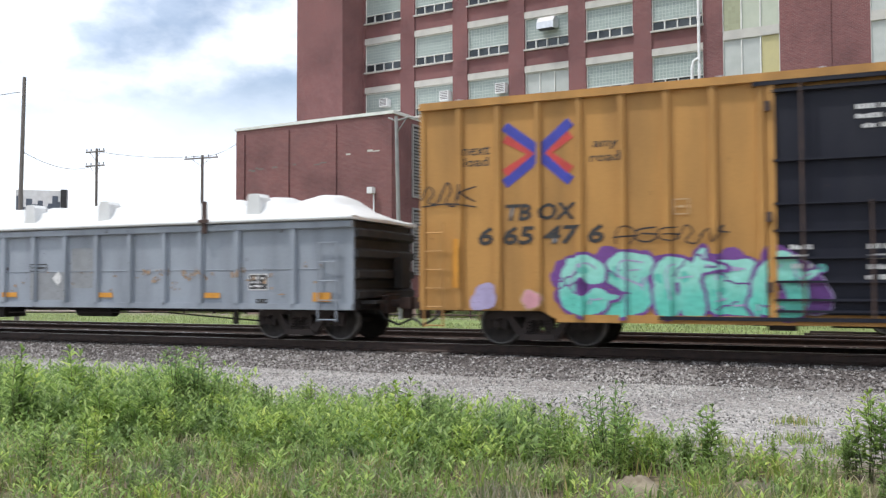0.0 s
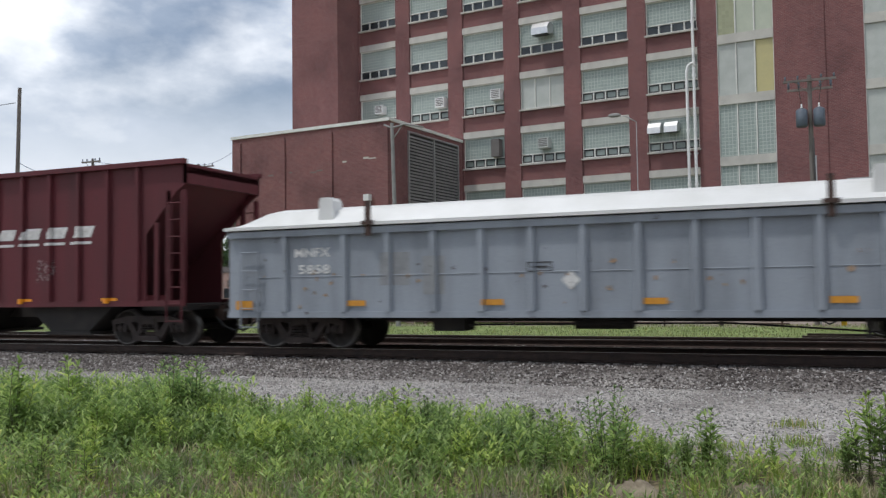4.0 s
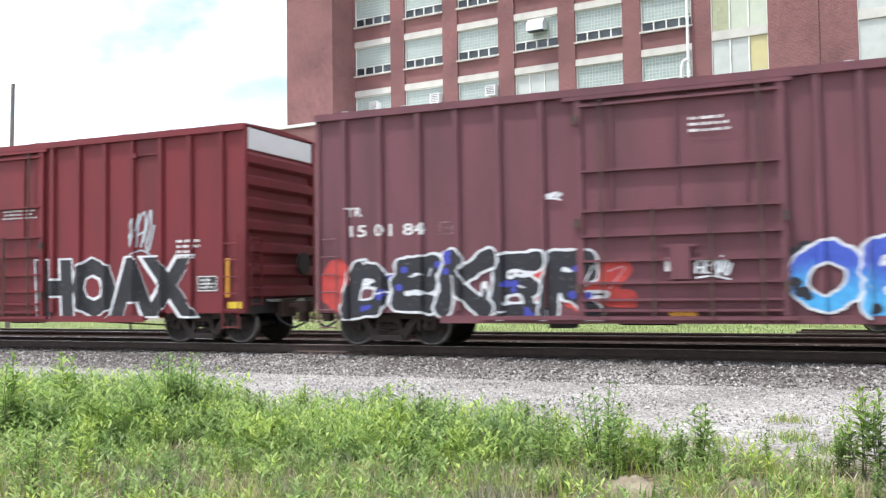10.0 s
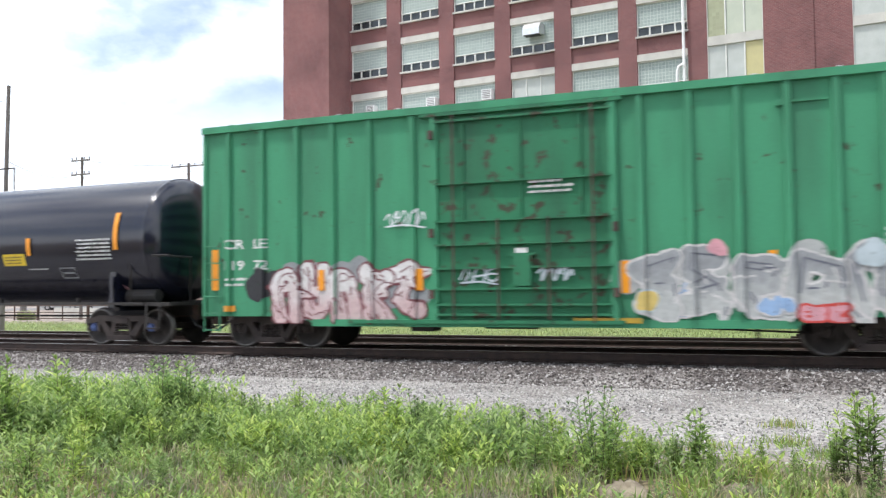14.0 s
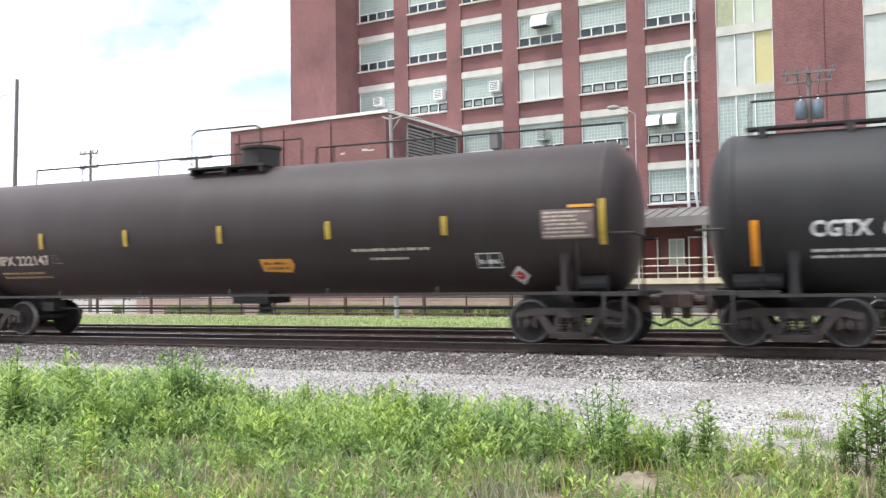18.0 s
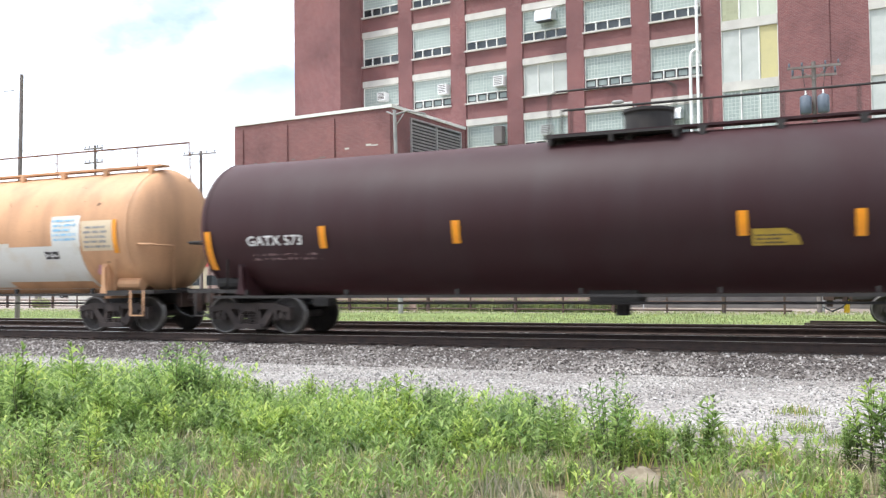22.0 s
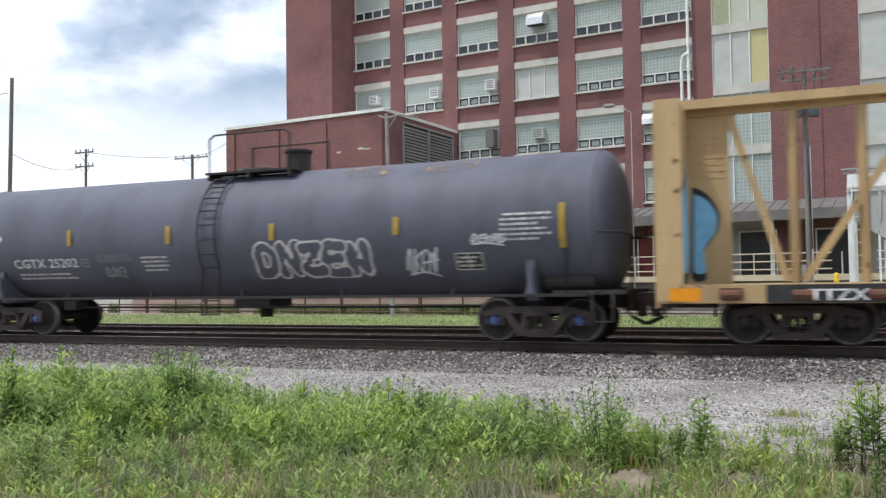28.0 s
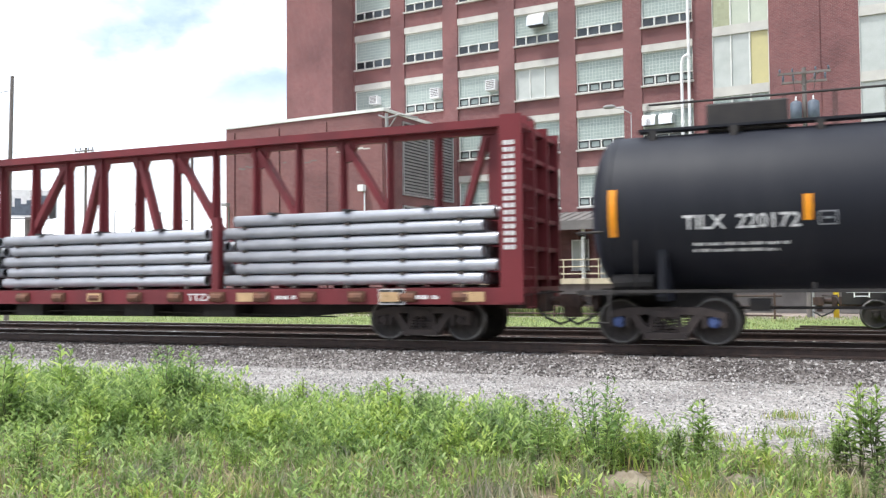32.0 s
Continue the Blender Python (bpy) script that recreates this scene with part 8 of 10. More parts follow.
car, s = gondola("grey gondola car with a scalloped white lid and rust scrapes", -17.25, True)
stencil_ground(s, -6.62, -5.45, 2.05, 2.36)
stencil_ground(s, -6.62, -5.5, 1.58, 1.92)
s.text("GACK", -6.55, -5.5, 2.08, 2.33, "sp_slate")
s.text("11762", -6.55, -5.55, 1.61, 1.89, "sp_slate")
s.mark(-5.0, -4.4, 1.55, 2.2, "sp_grey", "paint_patch", "darker repaint patch")
s.mark(0.2, 0.95, 1.2, 2.2, "sp_grey", "paint_patch", "darker repaint patch")
s.mark(-1.15, 0.1, 0.9, 1.6, "sp_grey", "paint_patch", "darker repaint patch")
for k, x in enumerate((2.5, 3.6, 5.0)):
    s.put("rust_scrape", field_shape([(x + 0.1 * j, 1.52 + 0.1 * math.sin(j * 1.3 + k), 0.05 + 0.03 * math.sin(j * 2.1)) for j in range(8)], 0.03, rough=0.03), M["scrape"], "rusty scrape")
s.scuffs(-7.5, 7.5, 0.95, 1.7, 60, "scrape", 0.07)
car, s = gondola("grey gondola car with a smooth white lid", -35.0, False)
stencil_ground(s, -6.68, -5.55, 2.03, 2.32)
stencil_ground(s, -6.68, -5.55, 1.67, 1.97)
s.text("GACX", -6.62, -5.6, 2.06, 2.29, "sp_slate")
s.text("11747", -6.62, -5.6, 1.7, 1.94, "sp_slate")
s.small(-6.6, -5.65, 1.15, 1.5, 3)
s.scrawl(5.45, 6.0, 1.7, 2.1, "sp_teal", 93, 5, 0.05)
car, s = gondola("grey gondola car with a white lid and stained sides", -52.9, False)
s.scuffs(-7.5, 7.5, 0.95, 1.9, 60, "scrape", 0.07)
s.text("MNFX", -6.5, -5.6, 2.05, 2.25)
s.text("5858", -6.4, -5.6, 1.68, 1.88)
s.mark(-4.4, -3.7, 1.4, 2.1, "sp_grey", "paint_patch", "darker repaint patch")
s.mark(-3.4, -2.9, 1.2, 2.0, "sp_grey", "paint_patch", "darker repaint patch")
s.mark(6.9, 7.15, 1.3, 2.0, "rust", "rust_stain", "rust stain")


class HopSide(BoxSide):
    def __init__(self, car, ribs):
        self.begin(car)
        self.steps = [(x - 0.05, x + 0.05, 0.1) for x in ribs]


def open_hopper():
    half, top, low = 8.5, 4.38, 1.03
    car = begin_car("hopper_car", "dark red open hopper car with slanted ends and faded tags", -70.9, -7.0, 7.0, (-half, half))
    m = M["bnsf"]
    ribs = [-7.1 + 0.947 * k for k in range(16)]
    outline = [(-7.3, low), (7.3, low), (7.3, 2.7), (8.2, 3.7), (half, 3.9), (half, top), (-half, top), (-half, 3.9), (-8.2, 3.7), (-7.3, 2.7)]
    for s in (-1, 1):
        bm = B()
        prism(bm, outline, s * 1.5, s * 1.44)
        part("side_wall", bm, m, car)
        bm = B()
        box(bm, -half, half, min(s * 1.44, s * 1.63), max(s * 1.44, s * 1.63), top - 0.02, top + 0.1)
        part("top_chord", bm, m, car)
        bm = B()
        box(bm, -half, half, min(s * 1.501, s * 1.55), max(s * 1.501, s * 1.55), low - 0.04, low + 0.1)
        part("side_sill", bm, m, car)
        for x in ribs:
            bm = B()
            prism(bm, [(x - 0.06, s * 1.5), (x - 0.05, s * 1.6), (x + 0.05, s * 1.6), (x + 0.06, s * 1.5)], low + 0.1, top - 0.02, "xyz")
            part("rib", bm, m, car)
        for e in (-1, 1):
            bm = B()
            for x in (e * 8.42, e * 8.0, e * 7.62):
                box(bm, x - 0.05, x + 0.05, min(s * 1.42, s * 1.5), max(s * 1.42, s * 1.5), 1.05, 3.75 if abs(x) > 7.7 else 3.0)
            part("end_post", bm, m, car)
            ladder(car, e * 8.2, s * 1.56, 0.6, 3.7, m, 0.44, 0.4)
    for e in (-1, 1):
        bm = B()
        prism(bm, [(e * half, 4.3), (e * half, 4.15), (e * 5.4, 1.25), (e * 5.4, 1.4)], -1.43, 1.43)
        part("slope_sheet", bm, m, car)
        bm = B()
        box(bm, min(e * half, e * (half - 0.08)), max(e * half, e * (half - 0.08)), -1.5, 1.5, 3.9, top)
        part("end_wall", bm, m, car)
        bm = B()
        box(bm, min(e * half, e * 7.2), max(e * half, e * 7.2), -1.45, 1.45, 0.9, 1.04)
        part("end_platform", bm, M["under"], car)
    for x in (-4.15, 0.3, 4.6):
        bm = B()
        prism(bm, [(x - 1.5, 1.06), (x + 1.5, 1.06), (x + 0.62, 0.34), (x - 0.62, 0.34)], -1.2, 1.2)
        box(bm, x - 0.75, x + 0.75, -1.25, 1.25, 0.28, 0.36)
        part("discharge_bay", bm, M["under"], car, "dark discharge bay")
    bm = B()
    box(bm, -half + 0.2, half - 0.2, -0.25, 0.25, 0.7, 1.0)
    part("underframe", bm, M["under"], car)
    s = HopSide(car, ribs)
    s.text("435 267", -5.97, -4.34, 1.58, 1.82)
    s.small(-5.85, -5.35, 1.98, 2.16, 1, "dec_white", 1, 0.9)
    s.small(-4.95, -4.5, 1.98, 2.16, 1, "dec_white", 1, 0.9)
    s.small(-5.9, -5.4, 1.25, 1.5, 2)
    s.small(-4.95, -4.45, 1.25, 1.5, 2)
    for k in range(4):
        bm = B()
        x = 2.35 + 0.88 * k
        flat(bm, [(x, 2.72), (x + 0.6, 2.72), (x + 0.72, 3.0), (x + 0.2, 3.0)])
        rect(bm, x - 0.08, x + 0.62, 2.55, 2.62)
        s.put("logo_bar", bm, M["dec_white"], "white slanted bar of a company mark")
    for x in (-6.7, -3.85, -1.05, 0.95, 3.4, 6.2):
        s.mark(x - 0.25, x + 0.25, 1.07, 1.2, "dec_amber")
    for k, (x0, x1, z0, z1) in enumerate(((-8.1, -7.2, 2.9, 3.8), (-4.0, -3.2, 1.7, 2.5), (-1.3, -0.5, 1.8, 2.5), (0.3, 1.2, 1.9, 2.5), (-3.0, -1.6, 1.2, 2.0), (3.8, 4.4, 1.6, 2.2))):
        s.scrawl(x0, x1, z0, z1, "sp_faint" if k > 3 else "sp_grey", 100 + k, 9, 0.06)
    s.small(-0.5, 0.2, 1.3, 1.6, 3)


open_hopper()


class RoundSide(Side):
    """A bulging side given by its section, as (half-width, height) pairs from the sill up."""

    def __init__(self, car, section):
        self.begin(car)
        self.section = section

    def cuts(self, x0, x1, z0, z1):
        return [], [z for _, z in self.section if z0 < z < z1]

    def y(self, x, z):
        for (y0, z0), (y1, z1) in zip(self.section, self.section[1:]):
            if z0 - 1e-6 <= z <= z1 + 1e-6:
                return -(y0 + (y1 - y0) * (z - z0) / (z1 - z0))
        return -self.section[0][0]


def hopper_section(n=18):
    pts = []
    for k in range(n + 1):
        a = -0.55 + (math.pi / 2 + 0.55) * k / n
        pts.append((1.58 * math.cos(a) ** 0.85 if math.cos(a) > 0 else 0.0, 2.55 + (1.76 if a > 0 else 2.25) * math.sin(a)))
    return pts


def covered_hopper(label, mid, half0, half1, a, b, mat, top_mat, end_mat):
    """A barrel-sided covered hopper with end frames, roof walk and discharge bays."""
    car = begin_car("covered_hopper_car", label, mid, a, b, (half0 - 1.2, half1 + 1.0))
    sec = hopper_section()
    bm = B()
    rings = []
    for x in (half0, half1):
        rings.append([bm.verts.new((x, -y, z)) for y, z in sec] + [bm.verts.new((x, y, z)) for y, z in sec[-2::-1]])
    n = len(rings[0])
    for k in range(n):
        f = bm.faces.new((rings[0][k], rings[0][(k + 1) % n], rings[1][(k + 1) % n], rings[1][k]))
        f.smooth = k < n - 1
    body = part("body", bm, mat, car)
    for r, x in ((0, half0), (1, half1)):
        bm = B()
        d = -0.03 if r == 0 else 0.03
        ring = [(-y, z) for y, z in sec] + [(y, z) for y, z in sec[-2::-1]]
        prism(bm, [(y * 0.995, z) for y, z in ring], x, x + d, "yzx")
        part("end_wall", bm, end_mat, car, "weathered grey end wall")
        s = -1 if r == 0 else 1
        for yy in (-1.3, -0.5, 0.5, 1.3):
            bm = B()
            box(bm, min(x, x + s * 0.14), max(x, x + s * 0.14), yy - 0.05, yy + 0.05, 1.2, 3.7 if abs(yy) > 1 else 4.2)
            part("end_stiffener", bm, end_mat, car)
        bm = B()
        box(bm, min(x, x + s * 1.25), max(x, x + s * 1.25), -1.5, 1.5, 1.12, 1.26)
        box(bm, min(x, x + s * 1.15), max(x, x + s * 1.15), -1.58, -1.5, 1.08, 1.36)
        plat = part("end_platform", bm, top_mat, car, "white end platform")
        ladder(car, x + s * 1.05, -1.4, 1.2, 4.3, end_mat, 0.42, 0.4, "x")
        ladder(car, x + s * 0.8, -1.5, 1.2, 4.45, end_mat, 0.42, 0.4)
        bm = B()
        tube(bm, (x + s * 0.5, -0.9, 1.55), (x + s * 0.5, 0.2, 1.55), 0.2, 14)
        part("air_reservoir", bm, top_mat, car)
        bm = B()
        box(bm, min(x - s * 0.2, x + s * 1.2), max(x - s * 0.2, x + s * 1.2), -1.35, 1.35, 4.36, 4.4)
        part("end_walk", bm, M["walk_steel"], car)
    bm = B()
    box(bm, half0, half1, -0.85, -0.35, 4.44, 4.48)
    box(bm, half0, half1, 0.35, 0.85, 4.44, 4.48)
    walk_board = part("roof_walk", bm, M["walk_steel"], car, "steel roof walk")
    k = half0 + 0.5
    while k < half1:
        bm = B()
        box(bm, k - 0.03, k + 0.03, -0.9, 0.9, 4.28, 4.44)
        part("walk_bracket", bm, M["walk_steel"], walk_board)
        k += 1.15
    for k in range(5):
        x = half0 + (k + 0.5) * (half1 - half0) / 5
        bm = B()
        tube(bm, (x, 0, 4.28), (x, 0, 4.42), 0.3, 16)
        part("hatch", bm, top_mat, car)
    for s in (-1, 1):
        bm = B()
        box(bm, half0 - 0.1, half1 + 0.1, min(s * 1.46, s * 1.6), max(s * 1.46, s * 1.6), 1.12, 1.42)
        part("side_sill", bm, M["maroon"], car, "maroon side sill")
    for k in range(4):
        x = (-4.2, -1.12, 1.88, 4.85)[k]
        bm = B()
        prism(bm, [(x - 1.52, 1.13), (x + 1.52, 1.13), (x + 0.5, 0.42), (x - 0.5, 0.42)], -1.15, 1.15)
        bay = part("discharge_bay", bm, M["hopper_grey"], car, "dark brown-grey discharge bay")
        bm = B()
        box(bm, x - 0.6, x + 0.6, -1.2, 1.2, 0.35, 0.43)
        part("outlet_gate", bm, M["under"], bay)
    bm = B()
    box(bm, half0 - 1.0, half1 + 0.9, -0.22, 0.22, 0.75, 1.1)
    part("centre_sill", bm, M["under"], car)
    return car, RoundSide(car, sec)


car, s = covered_hopper("dirty white covered hopper car with faded red ribbon mark", -312.75, -7.5, 7.0, -7.05, 7.05, M["c19"], M["white"], M["end_grey"])
for pts in ([(4.3, 3.42), (3.0, 3.42), (2.82, 3.3), (2.76, 3.0), (2.76, 2.4), (2.85, 2.1), (3.1, 2.02), (4.3, 2.02), (4.6, 2.12), (4.68, 2.4), (4.68, 3.1), (4.78, 3.42), (5.05, 3.56), (5.3, 3.42), (6.1, 2.3), (6.35, 2.1), (6.58, 2.22), (6.62, 2.6), (6.62, 3.55)],):
    bm = B()
    ribbon(bm, smooth_line(pts, 3), 0.26)
    s.put("ribbon_mark", bm, M["ribbon_red"], "faded red ribbon-shaped company mark")
for x0, x1, z0, z1 in ((1.81, 4.85, 1.45, 2.02), (-3.28, -1.5, 1.45, 2.2), (-5.78, -4.3, 1.45, 1.98), (-7.3, -6.95, 1.45, 2.2), (4.85, 5.6, 1.45, 1.66)):
    s.mark(x0, x1, z0, z1, "maroon", "repaint_panel", "dark maroon repaint panel")
bm = B()
box(bm, -3.05, 1.88, -1.608, -1.602, 1.125, 1.415)
part("sill_panel", bm, M["white"], car, "white length of side sill")
for x in (-2.0, 1.55):
    bm = B()
    tube(bm, (x, -1.63, 1.27), (x, -1.6, 1.27), 0.04, 10)
    part("bolt", bm, M["under"], car)
for x in (-7.2, -4.25, -1.45, 2.0, 4.95, 6.85):
    s.mark(x - 0.07, x + 0.07, 1.5, 2.0 if x < 6 else 2.35, "dec_amber")
s.text("NATIONAL", -6.9, -5.1, 2.75, 2.95, "sp_grey", 0.0)
s.small(-6.9, -5.1, 2.62, 2.68, 1, "sp_grey", 1, 0.8)
s.text("CN 382502", -6.9, -5.1, 2.3, 2.55, "ribbon_red", 0.0)
s.small(-6.9, -5.2, 1.5, 2.2, 6, "sp_grey")
s.diamond(-1.05, 2.5, 0.22, "sp_grey")
for k, (x, z) in enumerate(((0.42, 2.45), (0.42, 2.28), (-0.35, 1.95), (-0.15, 1.82), (-0.4, 1.72), (1.05, 1.95), (1.25, 1.82), (1.0, 1.72), (1.7, 1.85), (0.25, 2.35), (0.6, 2.36))):
    s.put("paint_spot", field_shape([(x, z, 0.05), (x + 0.07, z + 0.02, 0.035)], 0.025), M["sp_slate"], "dark spot of paint by the card board")
s.plate(5.2, 5.8, 1.7, 1.95)
s.mark(0.1, 0.75, 1.75, 2.05, "panel_grey", "card_board", "grey card board")
s.scrawl(2.2, 4.2, 1.5, 1.85, "sp_pale", 121, 9, 0.04)
for k, x in enumerate((-6.3, -4.9, -2.6, -1.0, 1.5, 3.9, 5.7)):
    s.put("rust_streak", field_shape([(x + 0.12 + 0.02 * math.sin(j * 1.7 + k), 4.05 - 0.1 * j, 0.12 - 0.008 * j) for j in range(9 if k % 2 else 7)], 0.06), M["streak"], "rusty streak from a hatch")

# pale grey covered hopper standing on the siding before the factory
SIDING = pose(1.32, 31.2, -0.35, 0, 0, WALL_TURN) @ pose(7.88, 0, 0)
hop = thing("covered_hopper_car", "pale grey flat-sided covered hopper standing on the yard siding", "train car", SIDING)
for x in (-5.9, 5.9):
    add_truck(hop, x)
add_coupler(hop, -7.9, -1)
add_coupler(hop, 7.9, 1)
bm = B()
prism(bm, [(-7.3, 4.35), (7.3, 4.35), (7.3, 3.3), (5.4, 2.0), (5.0, 1.5), (-5.0, 1.5), (-5.4, 2.0), (-7.3, 3.3)], -1.5, 1.5)
part("body", bm, M["hopper_pale"], hop)
bm = B()
prism(bm, [(-1.55, 4.2), (-1.55, 4.36), (-1.2, 4.78), (-0.5, 4.92), (0.5, 4.92), (1.2, 4.78), (1.55, 4.36), (1.55, 4.2)], -7.5, 7.5, "yzx")
part("roof", bm, M["hopper_pale"], hop, "pale curved roof")
for e in (-1, 1):
    for yy in (-1.45, -0.6, 0.6, 1.45):
        bm = B()
        box(bm, e * 7.45 - 0.06, e * 7.45 + 0.06, yy - 0.05, yy + 0.05, 1.3, 4.4)
        part("end_post", bm, M["white"], hop)
    for x in (6.95, 6.6):
        bm = B()
        box(bm, min(e * x, e * (x + 0.07)), max(e * x, e * (x + 0.07)), -1.5, -1.43, 1.3, 3.0)
        part("end_brace", bm, M["white"], hop)
    ladder(hop, e * 7.15, -1.56, 1.0, 4.5, M["white"], 0.42, 0.4)
for s_ in (-1, 1):
    bm = B()
    box(bm, -7.6, 7.6, min(s_ * 1.4, s_ * 1.56), max(s_ * 1.4, s_ * 1.56), 1.15, 1.42)
    part("side_sill", bm, M["hopper_pale"], hop)
    for k in range(9):
        x = -6.6 + 1.65 * k
        bm = B()
        box(bm, x - 0.04, x + 0.04, min(s_ * 1.5, s_ * 1.55), max(s_ * 1.5, s_ * 1.55), 3.35 if abs(x) > 5.4 else 1.43, 4.19)
        part("side_post", bm, M["hopper_pale"], hop)
bm = B()
box(bm, -7.7, 7.7, -0.9, -0.45, 4.99, 5.03)
box(bm, -7.7, 7.7, 0.45, 0.9, 4.99, 5.03)
board = part("roof_walk", bm, M["galv"], hop, "steel roof walk")
for k in range(10):
    bm = B()
    box(bm, -7.2 + 1.6 * k - 0.04, -7.2 + 1.6 * k + 0.04, -0.95, 0.95, 4.9, 4.99)
    part("walk_bracket", bm, M["galv"], board)
for k in range(4):
    x = -4.2 + 2.8 * k
    bm = B()
    prism(bm, [(x - 1.3, 1.5), (x + 1.3, 1.5), (x + 0.4, 0.5), (x - 0.4, 0.5)], -1.1, 1.1)
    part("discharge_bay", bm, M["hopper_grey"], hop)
bm = B()
box(bm, -7.8, 7.8, -0.25, 0.25, 0.75, 1.15)
part("centre_sill", bm, M["under"], hop)
bm = B()
rect(bm, -5.0, -4.86, 1.9, 2.6)
for v in bm.verts:
    v.co.y = -1.556
part("reflector", mesh_of("reflector", bm, M["dec_amber"], False), None, hop, "amber reflector strip")
siding = thing("siding_track", "short rusty siding track in the yard grass", "railway track", SIDING)
for s_ in (-1, 1):
    bm = B()
    prism(bm, [(s_ * 0.753 + a, b) for a, b in RAIL], -9.2, 60, "yzx")
    part("rail", bm, M["rail_steel"], siding)
for k in range(60):
    bm = B()
    box(bm, -9 + 0.6 * k - 0.11, -9 + 0.6 * k + 0.11, -1.3, 1.3, -0.35, -0.19)
    part("sleeper", bm, M["tie"], siding)

# ---- tank cars ----
class TankSide(Side):
    def __init__(self, car, r, zc):
        self.begin(car)
        self.r, self.zc = r, zc

    def cuts(self, x0, x1, z0, z1):
        n = int((z1 - z0) / 0.1)
        return [], [z0 + (z1 - z0) * k / (n + 1) for k in range(1, n + 1)]

    def y(self, x, z):
        return -math.sqrt(max(0.01, self.r ** 2 - (z - self.zc) ** 2))


def tank_car(label, mid, truck, half, r, zc, mat, caps="cap", climb=None, top_walk=None, can=None, can_r=0.42, rail_z=None, platform=None, fittings=()):
    """A round shell with dished heads on saddles and stub sills, its manway, ladder, walks and rails."""
    car = begin_car("tank_car", label, mid, -truck, truck, (-half + 0.1, half - 0.1), caps)
    m = M[mat]
    bm = B()
    depth = 0.52   # a dished head: flat crown, tight knuckle
    prof = [(1.0 - (1.0 - q ** 2.4) ** (1 / 2.0), q) for q in (0.12, 0.3, 0.48, 0.64, 0.77, 0.87, 0.94, 0.98, 1.0)]
    left = [(-half + depth * a, r * b) for a, b in prof]
    lathe(bm, left + [(-x, rr) for x, rr in left[::-1]], 56)
    for v in bm.verts:
        v.co.z += zc
    part("shell", bm, m, car)
    for e in (-1, 1):
        x = e * (half - depth)
        bm = B()
        lathe(bm, [(x - 0.04, r + 0.001), (x - 0.03, r + 0.008), (x + 0.03, r + 0.008), (x + 0.04, r + 0.001)], 56)
        for v in bm.verts:
            v.co.z += zc
        part("weld_band", bm, m, car)
        # saddle over the truck, with its braces
        bm = B()
        prism(bm, [(-1.25, 0.86), (1.25, 0.86), (1.35, zc - 0.75), (1.1, zc - 1.08), (0.5, zc - r + 0.06), (-0.5, zc - r + 0.06), (-1.1, zc - 1.08), (-1.35, zc - 0.75)], e * truck - 0.1, e * truck + 0.1, "yzx")
        part("saddle", bm, m, car)
        for s in (-1, 1):
            bm = B()
            prism(bm, [(e * truck - 0.12, 0.95), (e * truck + 0.12, 0.95), (e * truck + 0.05, 1.2), (e * truck + 0.045, zc - 0.92), (e * truck - 0.045, zc - 0.92), (e * truck - 0.05, 1.2)], min(s * 1.3, s * 1.42), max(s * 1.3, s * 1.42))
            box(bm, e * truck - 0.09, e * truck + 0.09, min(s * 1.28, s * 1.36), max(s * 1.28, s * 1.36), zc - 1.0, zc - 0.8)
            part("jacking_post", bm, m, car)
        bm = B()
        box(bm, min(e * (truck - 1.2), e * (half - 0.1)), max(e * (truck - 1.2), e * (half - 0.1)), -0.24, 0.24, 0.72, 1.1)
        box(bm, min(e * (half - 1.3), e * (half + 0.15)), max(e * (half - 1.3), e * (half + 0.15)), -1.4, 1.4, 0.98, 1.06)
        part("stub_sill", bm, M["under"], car)
        bm = B()
        z = 1.06
        path_tube(bm, [(e * (half - 1.0), -1.42, z), (e * (half - 1.0), -1.42, z + 1.05), (e * (half - 0.9), -1.42, z + 1.15), (e * (half + 0.1), -1.42, z + 1.12), (e * (half + 0.12), -1.3, z + 1.1), (e * (half + 0.12), -0.6, z + 1.1), (e * (half + 0.12), -0.6, z)], 0.024, 6)
        rail_mat = m if mat == "c18" else M["under"]
        part("end_rail", bm, rail_mat, car, "bent pipe handrail")
        bm = B()
        path_tube(bm, [(e * (half - 1.0), 1.42, z), (e * (half - 1.0), 1.42, z + 1.1), (e * (half + 0.1), 1.42, z + 1.12), (e * (half + 0.12), 0.6, z + 1.1)], 0.024, 6)
        part("end_rail", bm, rail_mat, car, "bent pipe handrail")
        bm = B()
        path_tube(bm, [(e * (half - 0.5), -1.45, z), (e * (half - 0.5), -1.45, 0.45), (e * (half - 0.1), -1.45, 0.45), (e * (half - 0.1), -1.45, z)], 0.02, 6)
        part("step", bm, rail_mat, car, "stirrup step")
        bm = B()
        tube(bm, (e * (truck + 0.2), -1.0, 1.22), (e * (half - 0.5), -1.0, 1.22), 0.16, 12)
        part("air_reservoir", bm, m if mat == "c18" else M["under"], car)
    zr = rail_z or zc - r + 0.02
    for s in (-1, 1):
        bm = B()
        box(bm, -half + 0.6, half - 0.6, min(s * 1.38, s * 1.45), max(s * 1.38, s * 1.45), zr - 0.06, zr)
        rail = part("side_rail", bm, M["under"], car, "long side rail")
        k = -half + 1.5
        while k < half - 1.2:
            bm = B()
            box(bm, k - 0.03, k + 0.03, min(s * 1.3, s * 1.4), max(s * 1.3, s * 1.4), zr - 0.02, zr + 0.12)
            part("rail_bracket", bm, M["under"], rail)
            k += 2.6
    # underside pipes and outlet
    bm = B()
